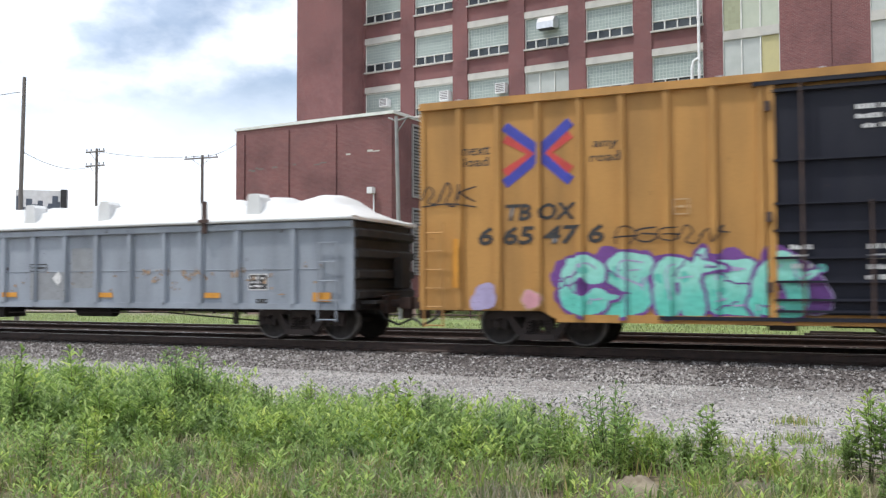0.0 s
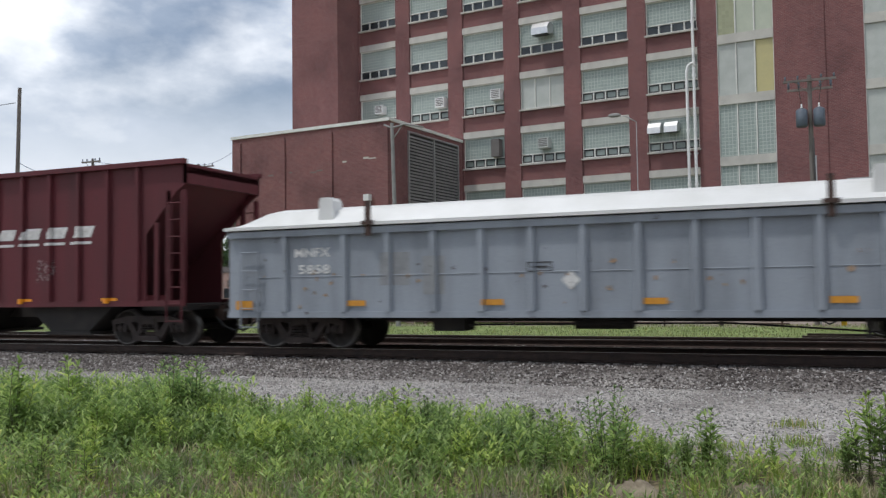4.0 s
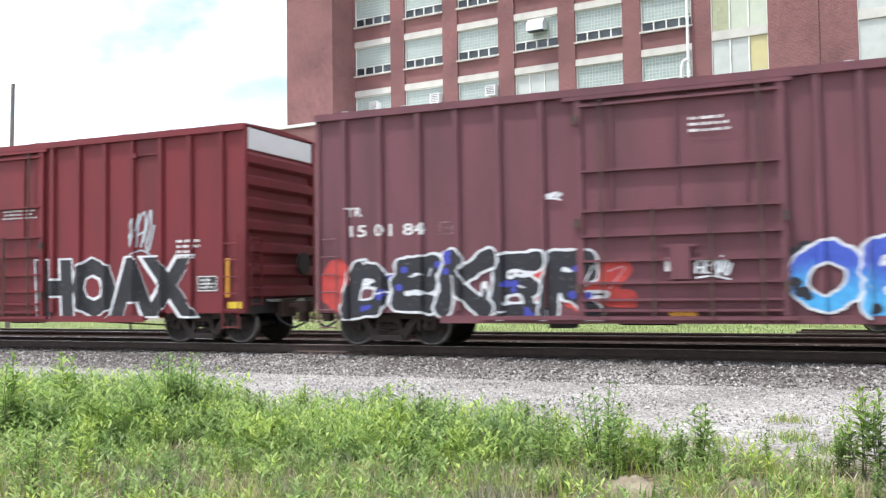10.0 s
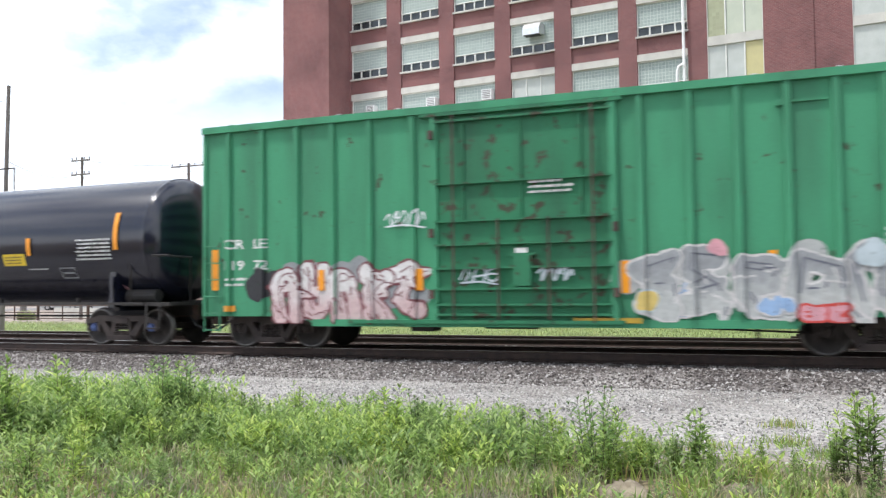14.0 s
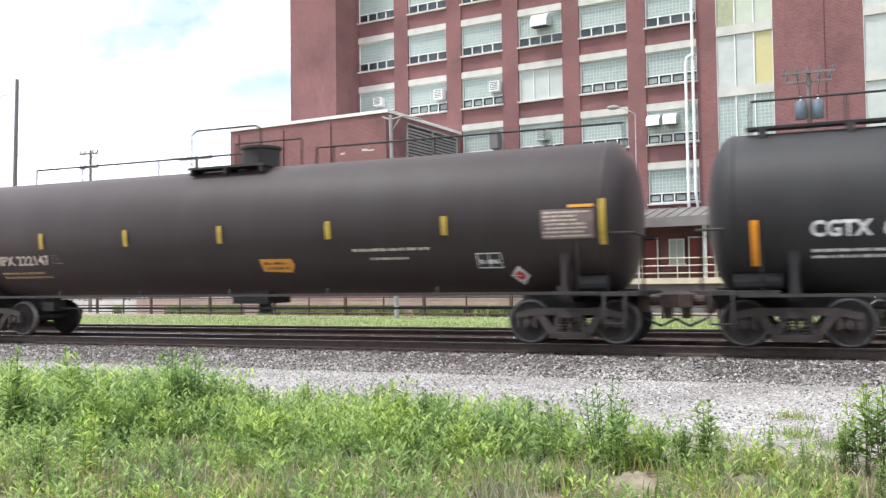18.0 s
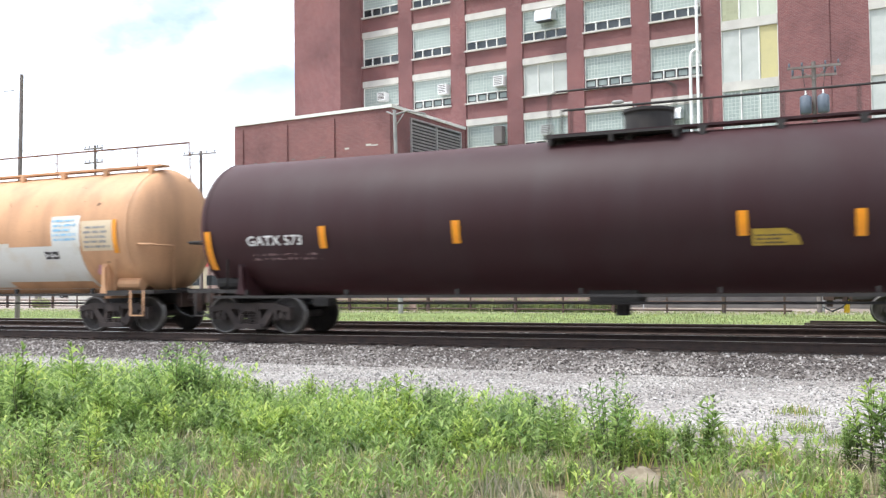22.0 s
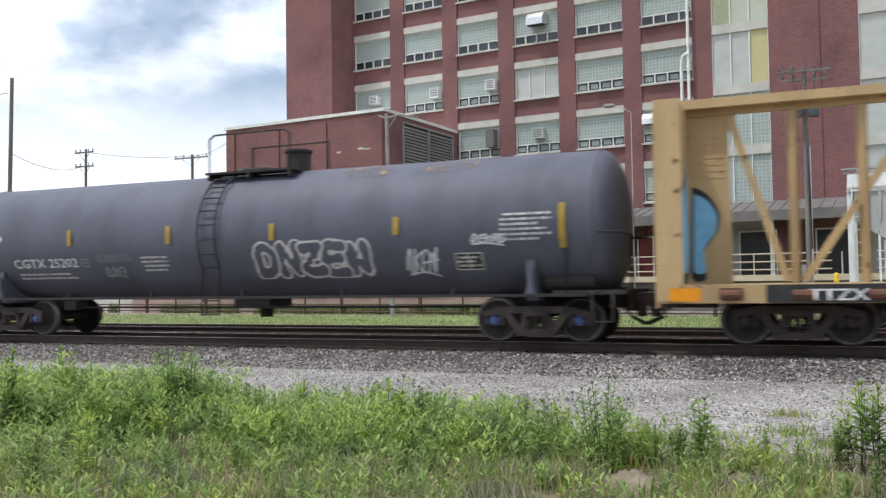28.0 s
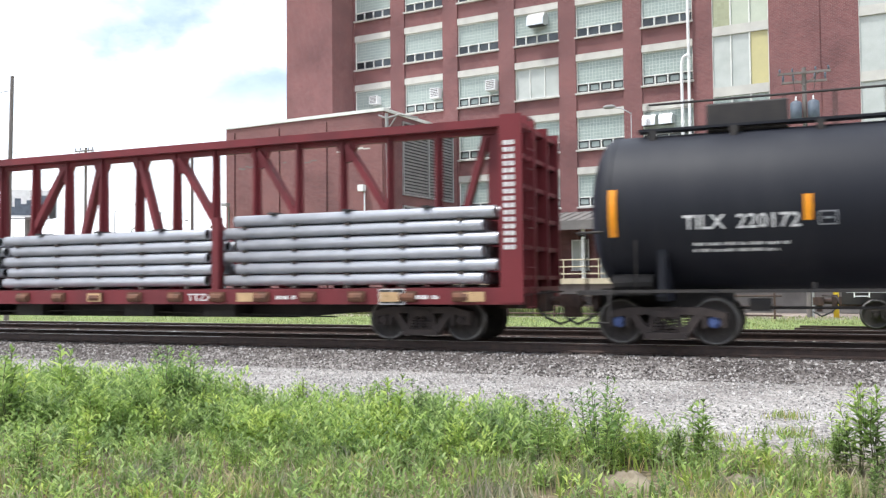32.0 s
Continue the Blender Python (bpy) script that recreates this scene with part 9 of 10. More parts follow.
    box(bm, -0.5, 0.5, -0.5, 0.5, zc - r - 0.22, zc - r + 0.08)
    tube(bm, (0.1, 0, zc - r - 0.45), (0.1, 0, zc - r), 0.16, 12)
    part("outlet_valve", bm, M["under"], car)
    bm = B()
    path_tube(bm, [(-truck + 1.2, -0.5, 0.72), (truck - 1.2, -0.5, 0.72)], 0.03, 6)
    for x in (-truck + 1.5,):
        box(bm, x, x + 0.4, -0.7, -0.3, 0.66, 0.9)
    part("brake_gear", bm, M["under"], car)
    if can is not None:
        bm = B()
        lathe(bm, [(zc + r - 0.25, can_r), (zc + r + 0.42, can_r), (zc + r + 0.46, can_r + 0.04), (zc + r + 0.52, can_r + 0.04), (zc + r + 0.54, can_r * 0.8)], 22, "z")
        for f in bm.faces:
            f.smooth = False
        part("manway", bm, M["c18_white"] if mat == "c18" else M["under"], car, "round manway housing", pose(can, 0, 0))
    for x, w, h, d in fittings:
        bm = B()
        box(bm, x - w / 2, x + w / 2, -d, d, zc + r - 0.06, zc + r + h)
        bmesh.ops.bevel(bm, geom=bm.edges[:], offset=0.03, segments=1, affect="EDGES")
        part("fitting_box", bm, M["under"], car, "dark fittings housing")
    if platform:
        p0, p1 = platform
        bm = B()
        z = zc + r - 0.06
        box(bm, p0, p1, -0.95, -0.45, z, z + 0.05)
        box(bm, p0, p1, 0.45, 0.95, z, z + 0.05)
        for x in spread(p0 + 0.1, p1 - 0.1, 3):
            box(bm, x - 0.03, x + 0.03, -0.95, 0.95, z - 0.14, z)
        plat = part("platform", bm, M["under"], car, "grating platform round the manway")
        bm = B()
        path_tube(bm, [(p0 + 0.1, -0.9, z), (p0 + 0.1, -0.9, z + 0.85), (p0 + 0.25, -0.9, z + 0.95), (p1 - 0.25, -0.9, z + 0.95), (p1 - 0.1, -0.9, z + 0.85), (p1 - 0.1, -0.9, z)], 0.022, 6)
        part("guard_rail", bm, M["under"], plat)
        bm = B()
        path_tube(bm, [(p0 + 0.1, 0.9, z), (p0 + 0.1, 0.9, z + 0.9), (p1 - 0.1, 0.9, z + 0.9), (p1 - 0.1, 0.9, z)], 0.022, 6)
        part("guard_rail", bm, M["under"], plat)
    if climb is not None:
        # side ladder bent round the shell, with two straps
        bm = B()
        for dx in (-0.24, 0.24):
            pts = [(climb + dx, -1.45, 0.55)] + [(climb + dx, -(r + 0.1) * math.cos(a), zc + (r + 0.1) * math.sin(a)) for a in [-0.55 + 0.19 * k for k in range(10)]]
            path_tube(bm, pts, 0.026, 6)
        lad = part("ladder", bm, M["under"], car, "side ladder bent over the shell")
        for k in range(9):
            a = -0.5 + 0.21 * k
            bm = B()
            tube(bm, (climb - 0.24, -(r + 0.1) * math.cos(a), zc + (r + 0.1) * math.sin(a)), (climb + 0.24, -(r + 0.1) * math.cos(a), zc + (r + 0.1) * math.sin(a)), 0.02, 6)
            part("rung", bm, M["under"], lad)
        for k in range(2):
            bm = B()
            z = 0.58 + 0.32 * k
            tube(bm, (climb - 0.24, -1.45, z), (climb + 0.24, -1.45, z), 0.02, 6)
            part("rung", bm, M["under"], lad)
    if top_walk:
        w0, w1, side_rail = top_walk
        z = zc + r + 0.02
        tm = m if mat == "c18" else M["under"]
        bm = B()
        far = side_rail == "far"   # the walk lies beyond the crown
        if far:
            box(bm, w0, w1, 0.5, 0.82, z - 0.22, z - 0.17)
        else:
            box(bm, w0, w1, -0.62, -0.3, z, z + 0.05)
        wk = part("top_walk", bm, m, car, "long walk along the crown")
        for x in spread(w0 + 0.3, w1 - 0.3, int((w1 - w0) / 1.5) + 1):
            bm = B()
            if far:
                prism(bm, [(x - 0.08, z - 0.2), (x + 0.08, z - 0.2), (x + 0.05, z - 0.45), (x - 0.05, z - 0.45)], 0.8, 0.92)
            else:
                prism(bm, [(x - 0.08, z), (x + 0.08, z), (x + 0.05, z - 0.3), (x - 0.05, z - 0.3)], -0.72, -0.6)
            part("walk_bracket", bm, tm, wk)
        if side_rail:
            bm = B()
            ry, up = (0.9, 0.55) if far else (0.5, 0.75)
            runs = ((w0, -0.6), (1.0, w1)) if far else ((w0, w1),)
            for a, b in runs:
                path_tube(bm, [(a, ry, z - 0.3), (a + 0.05, ry, z + up), (b - 0.05, ry, z + up), (b, ry, z - 0.3)], 0.024, 6)
            for x in spread(w0 + 1.8, w1 - 1.8, 6):
                if not far or not -0.6 < x < 1.0:
                    tube(bm, (x, ry, z - 0.3), (x, ry, z + up), 0.024, 6)
            part("crown_rail", bm, M["rust"] if mat == "c18" else M["under"], wk)
    return car, TankSide(car, r, zc)


def reflectors(s, spots, mat="dec_amber", w=0.13):
    for x, z0, z1 in spots:
        s.mark(x - w / 2, x + w / 2, z0, z1, mat)


# glossy black tank
car, s = tank_car("glossy black tank car with white lettering and silver tags", -193.9, 7.0, 8.6, 1.57, 2.62, "c13", "cap_blue", -0.22, None, 0.54, 0.4, None, (-1.05, 1.25), ((-0.45, 0.6, 0.22, 0.25),))
s.text("VMSX  310028", -6.71, -4.41, 2.02, 2.27)
s.small(-6.65, -4.85, 1.68, 1.88, 2)
reflectors(s, [(-7.3, 2.25, 3.15), (-4.3, 2.26, 2.72), (-1.3, 2.27, 2.72), (1.65, 2.3, 2.72), (4.46, 2.26, 2.71), (7.27, 2.34, 3.25)])
s.mark(3.53, 4.28, 2.02, 2.32, "dec_yellow", "warning_sign", "yellow warning sign")
s.small(3.6, 4.2, 2.06, 2.28, 3, "dec_black")
s.scrawl(-3.6, -2.3, 1.5, 2.3, "sp_grey", 130, 9, 0.05)
s.scrawl(0.95, 2.55, 1.35, 2.2, "sp_grey", 131, 12, 0.05)
s.small(0.35, 0.95, 1.5, 1.75, 4)
s.small(6.0, 7.1, 2.1, 2.66, 6)
s.small(4.3, 5.0, 1.9, 1.96, 1, "dec_white", 1)
s.mark(5.35, 5.85, 1.68, 1.95, "sp_grey", "stencil_box", "stencil box")
s.diamond(7.0, 1.42, 0.19, "sp_pink")
s.mark(-4.1, -3.85, 1.95, 2.2, "sp_grey", "stencil_box", "stencil box")

# black-grey tank with a crown walk
car, s = tank_car("dark grey tank car with bold white lettering and a crown walk", -212.8, 7.8, 9.35, 1.55, 2.53, "c14", "cap", None, (-8.6, 8.6, True), 0.2, 0.5, None, (-1.0, 1.2))
s.text("CGTX  65142", -7.52, -5.49, 1.99, 2.29, "dec_white", 0.03)
s.small(-7.5, -5.3, 1.6, 1.82, 2)
reflectors(s, [(-8.45, 1.5, 2.32), (-5.36, 1.87, 2.33), (-3.04, 1.87, 2.31), (-1.14, 1.87, 2.32), (1.4, 1.87, 2.3), (4.0, 1.87, 2.3), (6.2, 1.87, 2.3), (8.45, 1.5, 2.5)])
s.mark(-5.2, -4.9, 2.0, 2.25, "sp_grey", "stencil_box", "stencil box")
s.small(-1.45, -1.1, 2.75, 2.92, 3)
s.mark(7.0, 7.9, 2.35, 2.8, "sp_grey", "paint_patch", "grey repaint patch")
s.small(7.15, 8.15, 1.9, 2.4, 6)
s.small(6.0, 6.9, 1.9, 2.1, 2)
s.diamond(7.6, 1.4, 0.19, "sp_pink")


def dusty_tank(label, mid, number, shift=0.0):
    car, s = tank_car(label, mid, 7.97, 9.25, 1.55, 2.6, "c15", "cap", None, (-8.5, 8.8, "far" if shift == 0 else True), 0.5 * shift, 0.46, None, (-1.5, 0.7))
    s.text("SHPX " + number, -7.57, -5.47, 1.85, 2.1, "sp_cream", 0.02)
    s.small(-7.4, -5.6, 1.5, 1.72, 2, "sp_tan")
    s.mark(-5.35, -5.05, 1.88, 2.1, "sp_faint", "stencil_box", "faint stencil box")
    reflectors(s, [(-8.7, 1.97, 2.78), (-5.6, 2.25, 2.65), (-2.87 + shift * 0.3, 2.25, 2.65), (-0.1 + shift, 2.24, 2.64), (2.76 + shift, 2.25, 2.64), (5.5 + shift, 2.25, 2.64), (8.77, 1.97, 2.85)], "dec_olive")
    bm = B()
    flat(bm, [(x + shift * 3, z) for x, z in ((0.87, 1.58), (1.62, 1.55), (1.75, 1.72), (1.7, 1.85), (0.87, 1.86))])
    s.put("warning_sign", bm, M["dec_orange"], "orange warning sign")
    s.small(0.95 + shift * 3, 1.6 + shift * 3, 1.6, 1.82, 2, "dec_black")
    s.mark(7.55, 8.6, 2.1, 2.68, "dull_panel", "panel", "dusty stencil panel")
    s.small(7.6, 8.55, 2.12, 2.66, 7, "sp_cream")
    s.mark(8.1, 8.6, 2.7, 2.76, "dec_orange")
    s.small(3.3 + shift * 1.5, 5.3 + shift * 1.5, 1.94, 2.06, 1, "sp_cream", 4)
    s.small(3.7 + shift * 1.5, 4.9 + shift * 1.5, 1.76, 1.86, 1, "sp_cream", 3)
    s.plate(6.12 + shift, 6.65 + shift, 1.56, 1.87, 1, "under")
    s.diamond(6.96, 1.4, 0.2, "sp_white")
    s.diamond(6.96, 1.4, 0.13, "sp_red")


dusty_tank("dusty brown-black tank car with a crown walk and pale stencils", -232.75, "222147")
dusty_tank("dusty brown-black tank car with dull yellow reflectors", -252.8, "222170", 0.22)

# maroon-black tank
car, s = tank_car("maroon-black tank car with bright amber reflectors", -273.1, 8.4, 9.75, 1.62, 2.52, "c17", "cap", None, (-1.3, 9.2, True), 0.7, 0.5, None, (-1.25, 1.45))
s.text("GATX 573", -8.1, -6.64, 2.04, 2.27, "dec_white", 0.02)
s.small(-8.0, -6.2, 1.7, 1.9, 2, "sp_faint")
reflectors(s, [(-9.15, 1.52, 2.4), (-6.1, 1.95, 2.43), (-2.96, 1.97, 2.44), (2.58, 1.96, 2.41), (4.5, 1.9, 2.37), (6.28, 1.98, 2.44), (9.05, 1.54, 2.41)], "dec_amber", 0.17)
bm = B()
flat(bm, [(2.73, 1.78), (3.55, 1.78), (3.5, 1.95), (3.3, 2.08), (2.73, 2.08)])
s.put("warning_sign", bm, M["dec_olive"], "dull yellow warning sign")
s.small(2.8, 3.4, 1.8, 2.0, 3, "dec_black")
s.mark(6.85, 7.8, 2.0, 2.6, "dull_panel", "paint_patch", "patched repaint panel")
s.mark(7.8, 8.05, 2.05, 2.6, "sp_grey", "paint_patch", "blue-grey repaint patch")
s.small(8.05, 8.95, 1.95, 2.5, 7)
s.mark(8.0, 9.0, 2.65, 3.1, "sp_slate", "paint_patch", "dark grey repaint patch")
s.small(6.9, 7.75, 1.92, 2.0, 1, "sp_tan", 2)
s.diamond(8.5, 1.28, 0.19, "sp_pink")
s.mark(7.6, 8.05, 1.5, 1.75, "sp_faint", "stencil_box", "faint stencil box")

# tan and white tank
car, s = tank_car("weathered tan tank car with a white repainted lower side", -293.65, 8.05, 9.45, 1.6, 2.57, "c18", "cap", None, (-9.0, 9.2, True), 1.05, 0.5)
bm = B()
flat(bm, [(-4.9, 2.3), (-4.6, 1.1), (7.4, 1.1), (7.4, 2.3)][::-1])
s.put("repaint_band", bm, M["c18_white"], "white repainted lower band")
for k, (x0, x1) in enumerate(((-1.2, 0.2), (2.1, 3.4), (5.0, 6.6))):
    s.mark(x0, x1, 2.2, 2.42, "c18" if k % 2 == 0 else "c18_white", "repaint_patch", "overpainted patch")
s.mark(0.15, 1.35, 2.3, 3.95, "c18_pale", "repaint_patch", "pale repaint band round the shell")
s.mark(6.5, 7.45, 2.17, 2.95, "c18_white", "repaint_patch", "white repaint panel")
s.mark(7.5, 8.5, 2.05, 2.8, "c18_pale", "repaint_patch", "pale repaint panel")
s.mark(6.5, 7.4, 1.35, 2.15, "c18_white", "repaint_patch", "white repaint panel")
s.mark(4.4, 7.3, 1.05, 1.3, "c18", "repaint_patch", "tan patch")
s.text("GATX 9333", -7.87, -6.18, 2.06, 2.3, "dec_black", 0.02)
s.small(-7.8, -5.3, 1.65, 1.9, 2, "sp_faint")
reflectors(s, [(-9.0, 1.9, 2.7), (-5.6, 2.2, 2.6), (-4.32, 2.23, 2.6), (-2.33, 2.18, 2.58), (-0.83, 2.14, 2.59), (0.97, 2.1, 2.57), (4.6, 2.14, 2.6), (8.6, 1.98, 2.81)])
s.mark(2.1, 2.8, 2.1, 2.28, "sp_yellow", "warning_sign", "yellow warning sign")
s.small(2.2, 2.7, 2.12, 2.26, 2, "dec_black")
s.small(6.55, 7.35, 2.3, 2.9, 5, "sp_sky", 3, 0.3)
s.small(7.6, 8.4, 2.1, 2.7, 5, "sp_grey", 3, 0.3)
s.plate(6.2, 6.7, 1.85, 2.08, 1)
s.diamond(7.9, 1.5, 0.22, "sp_pink")
s.small(3.0, 3.5, 1.68, 1.76, 1, "sp_grey")

# blue-grey tank
car, s = tank_car("blue-grey tank car with white tags and rust along its crown", -355.1, 7.2, 8.95, 1.52, 2.44, "c21", "cap_blue", -0.48, None, 1.03, 0.3, 1.0, (-1.0, 1.45), ((-0.1, 0.7, 0.15, 0.25),))
s.text("CGTX 25202", -6.67, -4.53, 1.75, 1.98)
s.small(-6.6, -4.7, 1.45, 1.65, 2)
reflectors(s, [(-7.88, 2.0, 2.8), (-4.68, 2.28, 2.68), (-1.62, 2.24, 2.67), (1.26, 2.24, 2.62), (4.33, 2.26, 2.64), (7.9, 1.9, 2.78)], "dec_olive")
s.word("DNZEN", 0.75, 3.65, 1.4, 2.2, "c21", "sp_bone", 7, fat=0.1)
s.scrawl(4.5, 5.2, 1.4, 2.0, "sp_white", 140, 7, 0.07)
s.scrawl(6.0, 6.7, 2.0, 2.25, "sp_white", 141, 7, 0.09)
s.scrawl(-7.7, -7.0, 2.4, 2.65, "sp_white", 142, 5, 0.08)
s.plate(5.6, 6.2, 1.5, 1.85)
s.small(6.63, 7.7, 2.05, 2.65, 6)
s.small(-2.5, -1.7, 1.6, 2.0, 4)
s.mark(-3.9, -2.8, 1.85, 2.05, "sp_slate", "paint_patch", "dark grey repaint strip")
s.mark(-4.4, -4.15, 1.75, 1.95, "sp_grey", "stencil_box", "stencil box")
s.scrawl(-3.7, -3.1, 1.5, 1.75, "sp_grey", 143, 6, 0.05)
for k, x in enumerate((2.6, 4.6)):
    bm = B()
    flat(bm, [(x, 3.93), (x + 1.5, 3.93), (x + 1.2, 3.62), (x + 0.3, 3.55)])
    s.put("rust_streak", bm, M["crown_rust"], "rusty stain on the crown")

# charcoal tank with wide amber reflectors
car, s = tank_car("charcoal tank car with wide amber reflectors and grey tags", -372.75, 6.47, 7.95, 1.48, 2.44, "c22", "cap_blue", 0.85, None, 0.4, 0.34, 1.0, (-0.15, 1.95), ())
s.text("CGTX 23544", -6.05, -3.96, 1.97, 2.2)
s.small(-6.0, -4.1, 1.65, 1.82, 2, "sp_grey")
reflectors(s, [(-7.05, 1.98, 2.88), (-3.86, 2.21, 2.67), (-1.12, 2.2, 2.67), (1.7, 2.18, 2.66), (4.56, 2.18, 2.66), (7.15, 1.95, 2.87)], "dec_amber", 0.25)
s.mark(4.06, 4.85, 1.74, 2.04, "dec_yellow", "warning_sign", "yellow warning sign")
s.small(4.12, 4.8, 1.77, 2.0, 2, "dec_black")
s.small(5.93, 6.95, 1.9, 2.44, 6)
s.scrawl(-3.95, -0.9, 1.35, 1.95, "sp_grey", 150, 16, 0.05)
s.scrawl(4.95, 6.4, 1.65, 2.15, "sp_grey", 151, 9, 0.06)
s.scrawl(1.5, 2.2, 1.55, 2.1, "sp_grey", 152, 4, 0.06)
s.small(-0.6, 0.4, 1.45, 1.62, 3, "sp_grey")
s.scrawl(7.4, 7.75, 2.7, 3.0, "sp_white", 153, 4, 0.07)

# short black tank
car, s = tank_car("short black tank car with white lettering and fittings boxes", -388.85, 5.47, 6.95, 1.56, 2.62, "c23", "cap_blue", 0.76, (-6.0, 2.2, True), 2.2, 0.16, None, (-0.6, 1.9), ((-3.95, 1.5, 0.5, 0.5), (-0.1, 0.55, 0.5, 0.3)))
s.text("TILX  220172", -5.06, -3.05, 2.18, 2.45)
s.small(-5.0, -3.2, 1.75, 1.98, 2)
reflectors(s, [(-6.35, 2.08, 2.98), (-2.92, 2.29, 2.75), (-0.48, 2.28, 2.74), (3.22, 2.25, 2.72), (6.15, 2.0, 2.88)], "dec_amber", 0.15)
s.mark(1.81, 2.62, 2.16, 2.48, "dec_yellow", "warning_sign", "yellow warning sign")
s.small(1.9, 2.55, 2.2, 2.44, 3, "dec_black")
s.mark(-0.76, 0.0, 1.65, 1.97, "dec_orange", "warning_sign", "orange warning sign")
s.small(-0.7, -0.08, 1.68, 1.94, 2, "dec_black")
s.small(4.99, 5.95, 1.95, 2.48, 6)
s.mark(-2.75, -2.45, 2.2, 2.45, "sp_grey", "stencil_box", "stencil box")
s.small(1.3, 2.2, 1.62, 1.92, 4)
s.small(2.8, 4.2, 1.9, 1.97, 1, "dec_white", 2)
s.plate(4.35, 4.85, 1.68, 1.95, 1)
s.diamond(4.95, 1.42, 0.2, "dec_white")
s.mark(4.2, 4.9, 1.75, 1.78, "dec_white", "stripe", "thin white stripe")

# ---- centre-beam flat cars ----
def centrebeam(label, mid, mat, outer_mat):
    half, deck = 11.45, 1.14
    car = begin_car("centrebeam_car", label, mid, -9.1, 9.1, (-half, half))
    m = M[mat]
    for s in (-1, 1):
        bm = B()
        box(bm, -half, half, min(s * 1.28, s * 1.5), max(s * 1.28, s * 1.5), 0.8, deck)
        sill = part("side_sill", bm, m, car)
        for k in range(18):
            x = -10.2 + 1.2 * k
            bm = B()
            tube(bm, (x - 0.16, s * 1.53, 0.95), (x + 0.16, s * 1.53, 0.95), 0.1, 10)
            box(bm, x - 0.2, x + 0.2, min(s * 1.502, s * 1.56), max(s * 1.502, s * 1.56), 0.88, 1.08)
            part("winch", bm, M["rust"], sill, "rusty strap winch")
    bm = B()
    box(bm, -half, half, -1.27, 1.27, 1.02, deck)
    part("deck", bm, m, car)
    bm = B()
    prism(bm, [(-half + 0.3, 1.0), (half - 0.3, 1.0), (half - 2.8, 0.7), (5.5, 0.45), (-5.5, 0.45), (-half + 2.8, 0.7)], -0.25, 0.25)
    for x in (-4.5, -2.6, 1.0, 3.4):
        box(bm, x, x + 0.9, -1.0, -0.3, 0.5, 0.85)
    path_tube(bm, [(-6.8, -0.8, 0.55), (0, -0.8, 0.62), (6.9, -0.8, 0.5)], 0.02, 6)
    part("underframe", bm, M["under"], car)
    # the beam: posts, top chord, diagonals and gussets
    bm = B()
    box(bm, -half + 0.2, half - 0.2, -0.3, 0.3, 4.62, 4.8)
    box(bm, -half + 0.2, half - 0.2, -0.06, 0.06, 4.5, 4.62)
    part("top_chord", bm, m, car)
    posts = [-9.1 + 1.2133 * k for k in range(16)]
    for k, x in enumerate(posts):
        bm = B()
        w = 0.095
        prism(bm, [(-0.22, deck), (0.22, deck), (0.13, 4.62), (-0.13, 4.62)], x - 0.03, x + 0.03, "yzx")
        box(bm, x - w, x + w, -0.03, 0.03, deck, 4.55)
        post = part("post", bm, m, car)
    spans = [(posts[k] + 0.14, posts[k + 2] - 0.1) for k in (0, 2, 4)] + [(posts[k + 2] - 0.14, posts[k] + 0.1) for k in (9, 11, 13)]
    for foot, head in spans + [(posts[6] + 0.14, posts[7] - 0.06), (posts[9] - 0.14, posts[8] + 0.06)]:
        a, b = (foot, deck + 0.05), (head, 4.5)
        bm = B()
        d = Vector((b[0] - a[0], b[1] - a[1])).normalized()
        nrm = Vector((-d.y, d.x)) * 0.075
        prism(bm, [(a[0] + nrm.x, a[1] + nrm.y), (a[0] - nrm.x, a[1] - nrm.y), (b[0] - nrm.x, b[1] - nrm.y), (b[0] + nrm.x, b[1] + nrm.y)], -0.12, 0.12)
        part("diagonal", bm, m, car)
        bm = B()
        prism(bm, [(head - 0.28, 4.5), (head + 0.28, 4.5), (head + 0.1, 4.1), (head - 0.1, 4.1)], -0.05, 0.05)
        part("gusset", bm, M["rust"] if mat == "c20" else m, car)
    for e in (-1, 1):
        bm = B()
        a, b = (e * (half - 1.2), 4.45), (e * (half - 2.2), deck + 0.05)
        d = Vector((b[0] - a[0], b[1] - a[1])).normalized()
        nrm = Vector((-d.y, d.x)) * 0.07
        prism(bm, [(a[0] + nrm.x, a[1] + nrm.y), (a[0] - nrm.x, a[1] - nrm.y), (b[0] - nrm.x, b[1] - nrm.y), (b[0] + nrm.x, b[1] + nrm.y)], -0.1, 0.1)
        part("diagonal", bm, m, car)
        # solid web plate of the beam beside the bulkhead
        bm = B()
        prism(bm, [(e * (half - 0.39), deck), (e * (half - 1.2), deck), (e * (half - 1.16), 4.1), (e * (half - 1.33), 4.5), (e * (half - 0.39), 4.5)], -0.02, 0.02)
        part("web_plate", bm, m, car)
        # bulkhead: smooth within, framed without
        x = e * half
        bm = B()
        box(bm, min(x - e * 0.38, x - e * 0.3), max(x - e * 0.38, x - e * 0.3), -1.46, 1.46, deck, 4.62)
        bulk = part("bulkhead", bm, m, car, "tall end bulkhead")
        for yy in (-1.46, -0.5, 0.5, 1.46):
            bm = B()
            box(bm, min(x - e * 0.3, x + e * 0.04), max(x - e * 0.3, x + e * 0.04), yy - 0.05 if yy > -1.4 else yy - 0.04, yy + 0.05 if yy < 1.4 else yy + 0.04, deck, 4.62)
            part("upright", bm, m, bulk)
